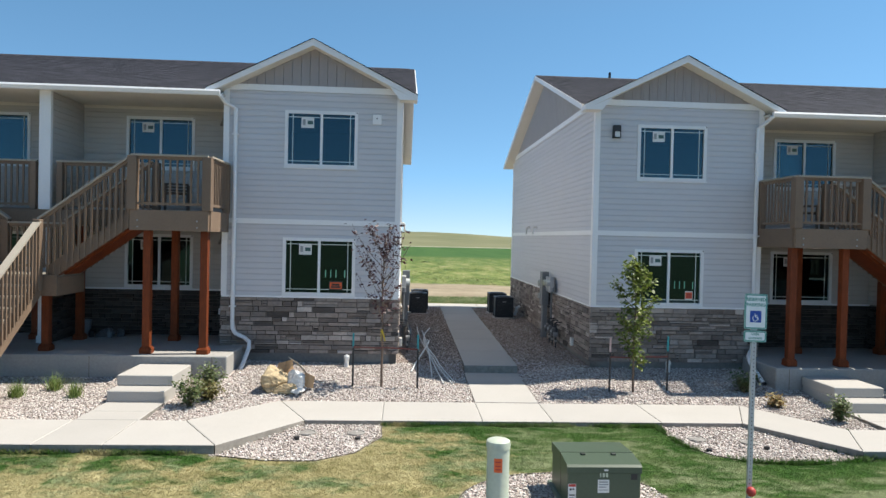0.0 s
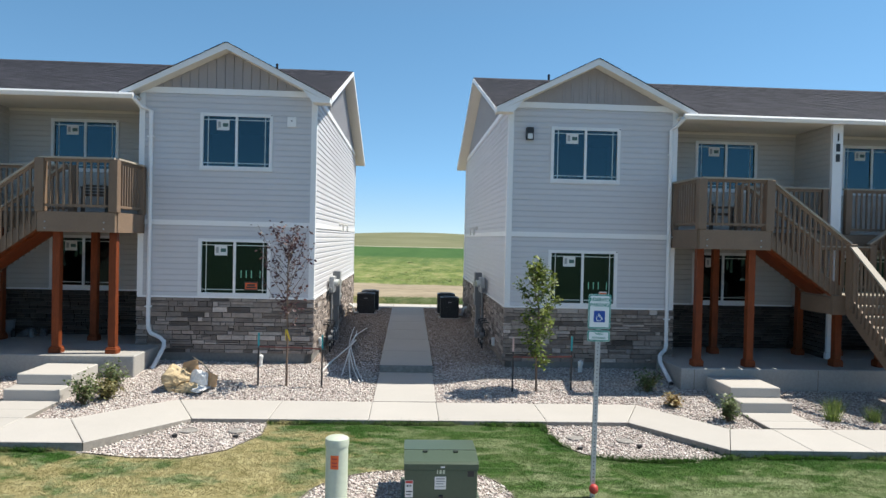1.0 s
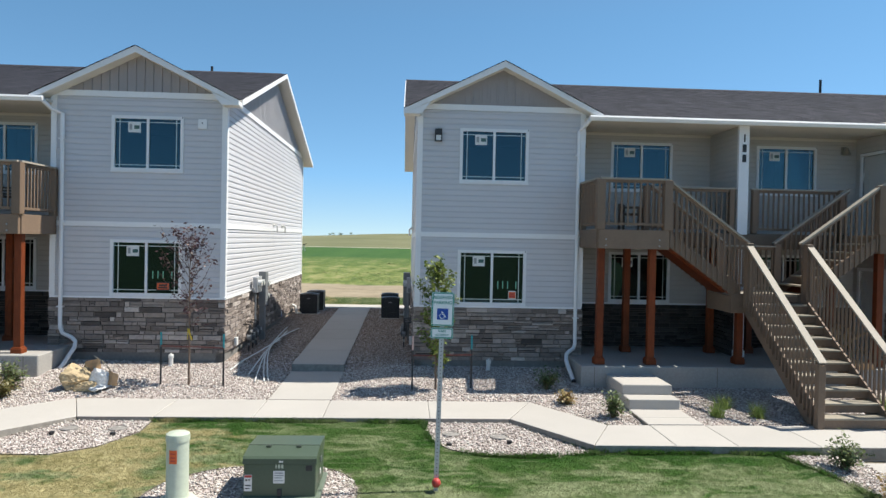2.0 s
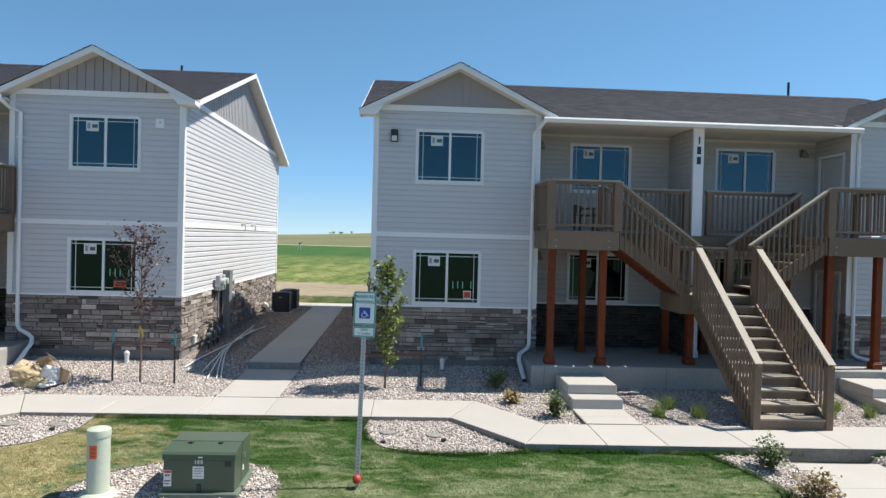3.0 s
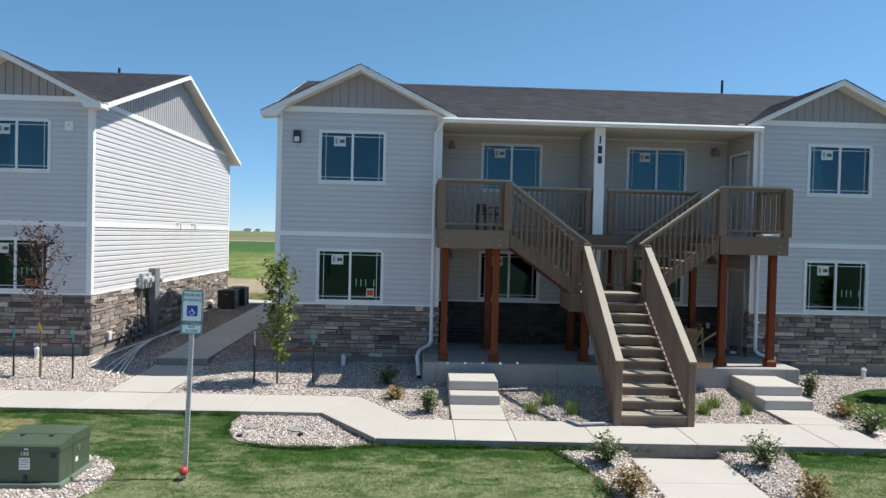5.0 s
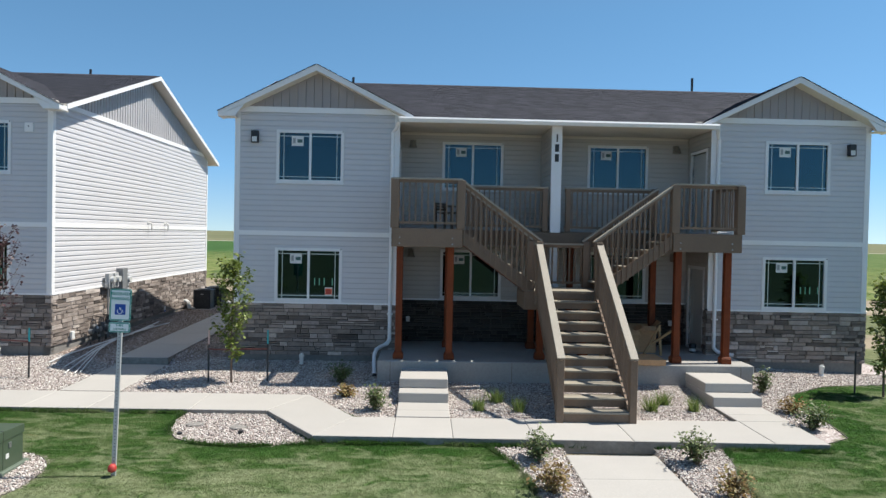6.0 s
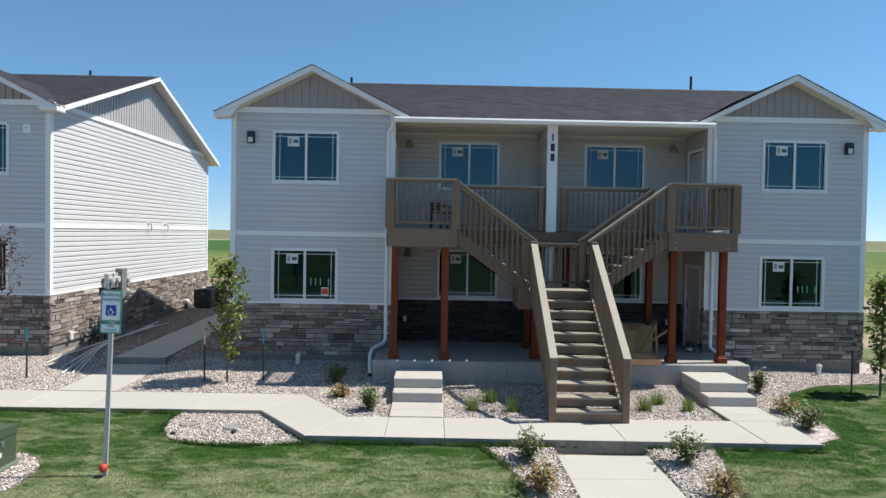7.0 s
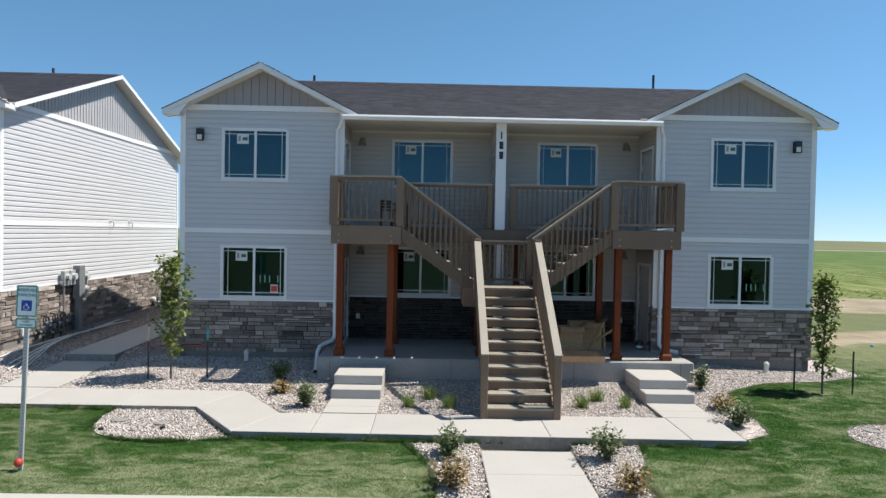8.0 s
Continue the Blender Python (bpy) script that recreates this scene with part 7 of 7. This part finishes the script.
M_PALE_CARD = surface("pale_card", (0.55, 0.46, 0.34), 0.8, 0.12, 18, 3, 0.1)
scrap("bent pale cardboard scrap leaning on the sack", ((-1.72, 14.3, zb + 0.58), (-1.36, 14.22, zb + 0.32), (-1.34, 14.3, zb + 0.2), (-1.66, 14.38, zb + 0.5)), 0.008, M_PALE_CARD)
scrap("torn brown cardboard scrap upright behind the sack", ((-2.0, 14.34, zb + 0.1), (-1.6, 14.42, zb + 0.12), (-1.66, 14.46, zb + 0.5), (-1.92, 14.4, zb + 0.44)), 0.008, M_CARD)
scrap("small brown cardboard scrap beside the plastic bag", ((-1.42, 14.2, zb + 0.02), (-1.2, 14.16, zb + 0.0), (-1.18, 14.2, zb + 0.22), (-1.38, 14.24, zb + 0.3)), 0.008, M_CARD)


def carton(x, y, z, w, d, h, turn, label, flaps=True):
    t = thing("cardboard_box", label, "box", pose(x, y, z, 0, 0, turn), "porch boxes")
    a, b, e = w / 2, d / 2, 0.008
    for box in ((-a, a, -b, b, 0, e), (-a, -a + e, -b, b, e, h), (a - e, a, -b, b, e, h), (-a + e, a - e, -b, -b + e, e, h), (-a + e, a - e, b - e, b, e, h)):
        part("panel", Geo().box(*box), M_CARD, t)
    if flaps:
        part("flap", Geo().add([(-a, -b, h), (a, -b, h), (a, -b - 0.14, h - 0.1), (-a, -b - 0.14, h - 0.1), (-a, -b + 0.006, h), (a, -b + 0.006, h), (a, -b - 0.137, h - 0.107), (-a, -b - 0.137, h - 0.107)], [(0, 1, 2, 3), (7, 6, 5, 4), (0, 4, 5, 1), (1, 5, 6, 2), (2, 6, 7, 3), (3, 7, 4, 0)]), M_CARD, t)
        part("flap", Geo().beam((a, -b + 0.02, h + 0.0), (a + 0.13, -b + 0.02, h + 0.1), 0.006, 0.006).beam((a, 0, h), (a + 0.12, 0, h + 0.1), d * 0.95, 0.006, (0, 0, 1)), M_CARD, t)


PZ = PORCH_Z + 0.003
carton(14.26, 15.95, PZ, 0.56, 0.4, 0.6, 4, "tall brown cardboard box on the porch")
carton(14.72, 16.4, PZ, 0.8, 0.45, 0.66, -5, "open brown cardboard box on the porch")
tagged(part("flat_carton", Geo().rbox(13.45, 14.76, 14.42, 15.2, PZ, PZ + 0.13, 0.008), M_CARD), "long flat brown carton lying on the porch", "box")
t = thing("timber_frame", "raw timber trestle leaning against cardboard boxes", "trestle", pose(14.93, 15.62, PZ))
for a, b in (((-0.3, 0.0, 0.02), (0.12, 0.12, 0.74)), ((0.12, 0.0, 0.02), (0.1, 0.12, 0.72)), ((-0.1, 0.02, 0.3), (0.42, -0.02, 0.66))):
    part("bar", Geo().beam(a, b, 0.05, 0.05, (0, 1, 0)), M_WOOD, t)
crumpled("plastic_scrap", "crumpled bright blue plastic scrap on the dirt", "scrap", 24.5, 20.2, float(ground_z(24.5, 20.2)), (0.075, 0.06, 0.045), surface("blue_plastic", (0.02, 0.25, 0.6), 0.4, 0.1, 10, 3, 0.1), 7, 0.5)
t = thing("paint_can", "small black can with a white label beside the door", "can", pose(16.1, 16.35, PZ))
part("body", Geo().lathe([(0.085, 0), (0.085, 0.2), (0.08, 0.21), (0.02, 0.212)], 0, 0, 18), M_BLACK, t, smooth=True)
part("paper_label", Geo().lathe([(0.087, 0.03), (0.087, 0.1)], 0, 0, 18), M_PVC, t, "white paper label", smooth=True)
t = thing("bucket", "grey plastic bucket against the dark stone wall", "bucket", pose(-6.95, 17.25, PORCH_Z + 0.088))
part("shell", Geo().lathe([(0.12, 0), (0.15, 0.34), (0.16, 0.34), (0.16, 0.37), (0.14, 0.37)], 0, 0, 18), M_GREY, t, smooth=True)
M_SMOKE = surface("smoky_film", (0.1, 0.1, 0.105), 0.3, 0.3, 14, 4, 0.3, 0.01)
crumpled("plastic_bag", "dark crumpled plastic bag on the porch floor", "bag", -6.42, 17.1, PORCH_Z + 0.086, (0.2, 0.16, 0.13), M_SMOKE, 15, 0.6, 4)
crumpled("plastic_bag", "small grey crumpled plastic bag on the porch floor", "bag", -6.1, 17.2, PORCH_Z + 0.086, (0.13, 0.12, 0.14), M_SMOKE, 18, 0.6, 4)
for i, (x, tone) in enumerate(((-6.68, M_BLACK), (-6.25, M_GREY))):
    bottle = part("bottle", Geo().lathe([(0.05, 0), (0.055, 0.02), (0.055, 0.13), (0.02, 0.17), (0.02, 0.2)], x, 16.98 - 0.05 * i, 12), tone, smooth=True)
    bottle.location.z = PORCH_Z + 0.088
    tagged(bottle, "small dark bottle standing on the porch floor", "bottle", "porch bottles")

M_LAMP = surface("lamp_glass", (0.75, 0.75, 0.72), 0.3, 0.03, 10, 2, 0)


def sconce(x, y, z):
    t = thing("wall_lamp", "black wall lamp with a white glass panel on grey siding", "lamp", pose(x, y, z), "wall lamps")
    part("back_plate", Geo().rbox(-0.085, 0.085, -0.03, 0.0, -0.14, 0.14, 0.006), M_BLACK, t)
    part("housing", Geo().rbox(-0.08, 0.08, -0.13, -0.03, 0.0, 0.14, 0.008).box(-0.08, -0.062, -0.13, -0.03, -0.14, 0.0).box(0.062, 0.08, -0.13, -0.03, -0.14, 0.0).box(-0.08, 0.08, -0.13, -0.03, -0.14, -0.125), M_BLACK, t)
    part("glass", Geo().rbox(-0.06, 0.06, -0.12, -0.035, -0.125, -0.002, 0.004), M_LAMP, t)


sconce(5.26, 16.0, 5.6)
sconce(19.72, 16.0, 5.6)
t = thing("junction_cover", "white square junction cover on grey siding", "cover plate", pose(-0.14, 16.1, 5.72))
part("plate", Geo().rbox(-0.1, 0.1, -0.035, 0.0, -0.11, 0.11, 0.006), M_WHITE, t)
part("knockout", Geo().tube([(0, -0.034, 0.02), (0, -0.04, 0.02)], 0.018, 10), M_GREY, t)


M_NICKEL = surface("brushed_nickel", (0.34, 0.32, 0.28), 0.4, 0.1, 30, 4, 0.05, 0.002, metal=0.5)


def porch_lamp(x, y, z):
    t = thing("porch_lamp", "dull nickel porch lamp with a bell shade on the recessed wall", "lamp", pose(x, y, z), "porch lamps")
    part("plate", Geo().rbox(-0.08, 0.08, -0.02, 0.0, -0.1, 0.1, 0.006), M_NICKEL, t)
    part("shade", Geo().lathe([(0.105, -0.12), (0.1, -0.08), (0.06, 0.0), (0.045, 0.06), (0.02, 0.075)], 0, -0.12, 16), M_NICKEL, t, smooth=True)
    part("arm", Geo().tube([(0, -0.01, 0.06), (0, -0.08, 0.09), (0, -0.12, 0.07)], 0.012, 8), M_GREY, t)


for cx, cy, dz in ((12.5, 16.02, 0), (-7.3, 16.12, 0.085)):
    for u in (-3.5, 3.45):
        for z in (5.72, 2.87):
            porch_lamp(cx + u, cy + REC - 0.02, z + dz)
t = thing("number_plaque", "three dark upright numeral bars on the white post", "numerals", pose(12.5, 15.918, 5.62))
for k in range(3):
    part("bar", Geo().rbox(-0.018 - 0.03 * (k > 0), 0.018 + 0.03 * (k > 0), -0.012, 0.0, 0.02 - 0.24 * k, 0.2 - 0.24 * k, 0.004), M_BLACK, t)

# writing on the panes, kept as plain bars, and small notices
M_CHALK = surface("window_marker", (0.2, 0.5, 0.36), 0.7, 0.1, 20, 3, 0)


def pane_marks(x, y, z, n):
    t = thing("pane_marks", "pale green marker bars on a window pane", "marking", pose(x, y, z), "window markings")
    for k in range(n):
        u = k * 0.115 + (0.08 if k > 2 else 0)
        part("bar", Geo().box(u - 0.011, u + 0.011, -0.002, 0.0, 0, 0.17), M_CHALK, t)


pane_marks(6.72, 16.018, 2.07, 4)
pane_marks(18.6, 16.018, 2.07, 4)
pane_marks(-1.22, 16.118, 2.17, 4)


def notice(x, y, z, w, h, label):
    t = thing("paper_notice", label, "notice", pose(x, y, z))
    part("sheet", Geo().box(-w / 2, w / 2, -0.002, 0.0, -h / 2, h / 2), M_BLACK if w > 0.2 else M_PVC, t)
    part("panel", Geo().box(-w * 0.44, w * 0.44, -0.004, -0.002, -h * 0.36, h * 0.36), M_ORANGE, t)
    part("print", Geo().box(-w * 0.3, w * 0.3, -0.005, -0.0035, 0.0, h * 0.22).box(-w * 0.36, w * 0.36, -0.005, -0.0035, -h * 0.26, -h * 0.06), M_RED if w < 0.2 else M_BLACK, t)


notice(7.06, 16.018, 1.92, 0.18, 0.2, "small orange and white notice on a window pane")
notice(-0.99, 16.118, 1.99, 0.3, 0.2, "black and orange notice on a window pane")


M_CHAIR = surface("dark_chair_wood", (0.07, 0.05, 0.035), 0.6, 0.2, 20, 3, 0.1)


def patio_chair(x, y, z, turn, label):
    t = thing("patio_chair", label, "chair", pose(x, y, z, 0, 0, turn), "patio chairs")
    for sx in (-0.24, 0.24):
        part("leg", Geo().box(sx - 0.025, sx + 0.025, -0.25, -0.2, 0, 0.55), M_CHAIR, t)
        part("leg", Geo().box(sx - 0.025, sx + 0.025, 0.2, 0.25, 0, 0.64), M_CHAIR, t)
        part("arm", Geo().box(sx - 0.04, sx + 0.04, -0.27, 0.22, 0.55, 0.575), M_CHAIR, t)
    part("seat", Geo().rbox(-0.22, 0.22, -0.25, 0.2, 0.38, 0.42, 0.01), M_CHAIR, t)
    for k in range(3):
        part("back_slat", Geo().box(-0.22, 0.22, 0.2, 0.225, 0.46 + k * 0.07, 0.505 + k * 0.07), M_CHAIR, t)


patio_chair(9.92, 16.25, FLOOR2 + 0.004, 60, "dark slatted chair on the upper balcony")
patio_chair(-4.6, 16.4, FLOOR2 + 0.089, 20, "dark slatted chair on the upper balcony")

board = part("board_offcut", Geo().rbox(15.89, 16.2, 14.6, 14.95, FLOOR2 + 0.002, FLOOR2 + 0.052, 0.006), M_PVC)
tagged(board, "white foam board offcut lying on the balcony deck", "board")

# ---------------------------------------------------------------- distance
for x, w, d, h, label in ((-218, 10, 8, 3.2, "small white farm shed on the far horizon"), (-205, 7, 7, 2.6, "small pale farm shed on the far horizon")):
    y = 900
    z = float(ground_z(x, y))
    t = thing("farm_shed", label, "shed", pose(x, y, z))
    part("walls", Geo().box(-w / 2, w / 2, 0, d, -0.5, h), M_WHITE, t)
    part("roof", Geo().prism([(-w / 2 - 0.3, h), (w / 2 + 0.3, h), (0, h + 1.6)], -0.3, d + 0.3), M_GREY, t)
for x, h, seed in ((-158, 5.0, 71), (-151, 6.5, 72), (-137, 5.5, 73), (-133, 4.5, 74), (-113, 5.5, 75)):
    young_tree(x, 1480, h, 0.2, h * 0.5, 420, 0.8, M_SHRUB, "dark rounded farm tree on the skyline of the far hill", seed)


def tripod_sprinkler(x, y):
    t = thing("tripod_sprinkler", "pale tripod sprinkler with a dark head in green crop", "sprinkler", pose(x, y, float(ground_z(x, y))))
    for k in range(3):
        a = radians(90 + 120 * k)
        part("leg", Geo().beam((0.42 * math.cos(a), 0.42 * math.sin(a), 0.0), (0.03 * math.cos(a), 0.03 * math.sin(a), 1.02), 0.06, 0.06, (0, 1, 0)), M_PVC, t)
    part("riser_pipe", Geo().tube([(0, 0, 0.25), (0, 0, 1.15)], 0.05, 10), M_GALV, t)
    part("sprinkler_head", Geo().rbox(-0.16, 0.16, -0.13, 0.13, 1.12, 1.38, 0.04).tube([(0.1, 0, 1.3), (0.52, 0, 1.48)], 0.05, 8), M_BLACK, t, "dark sprinkler head")


tripod_sprinkler(-15.5, 137)
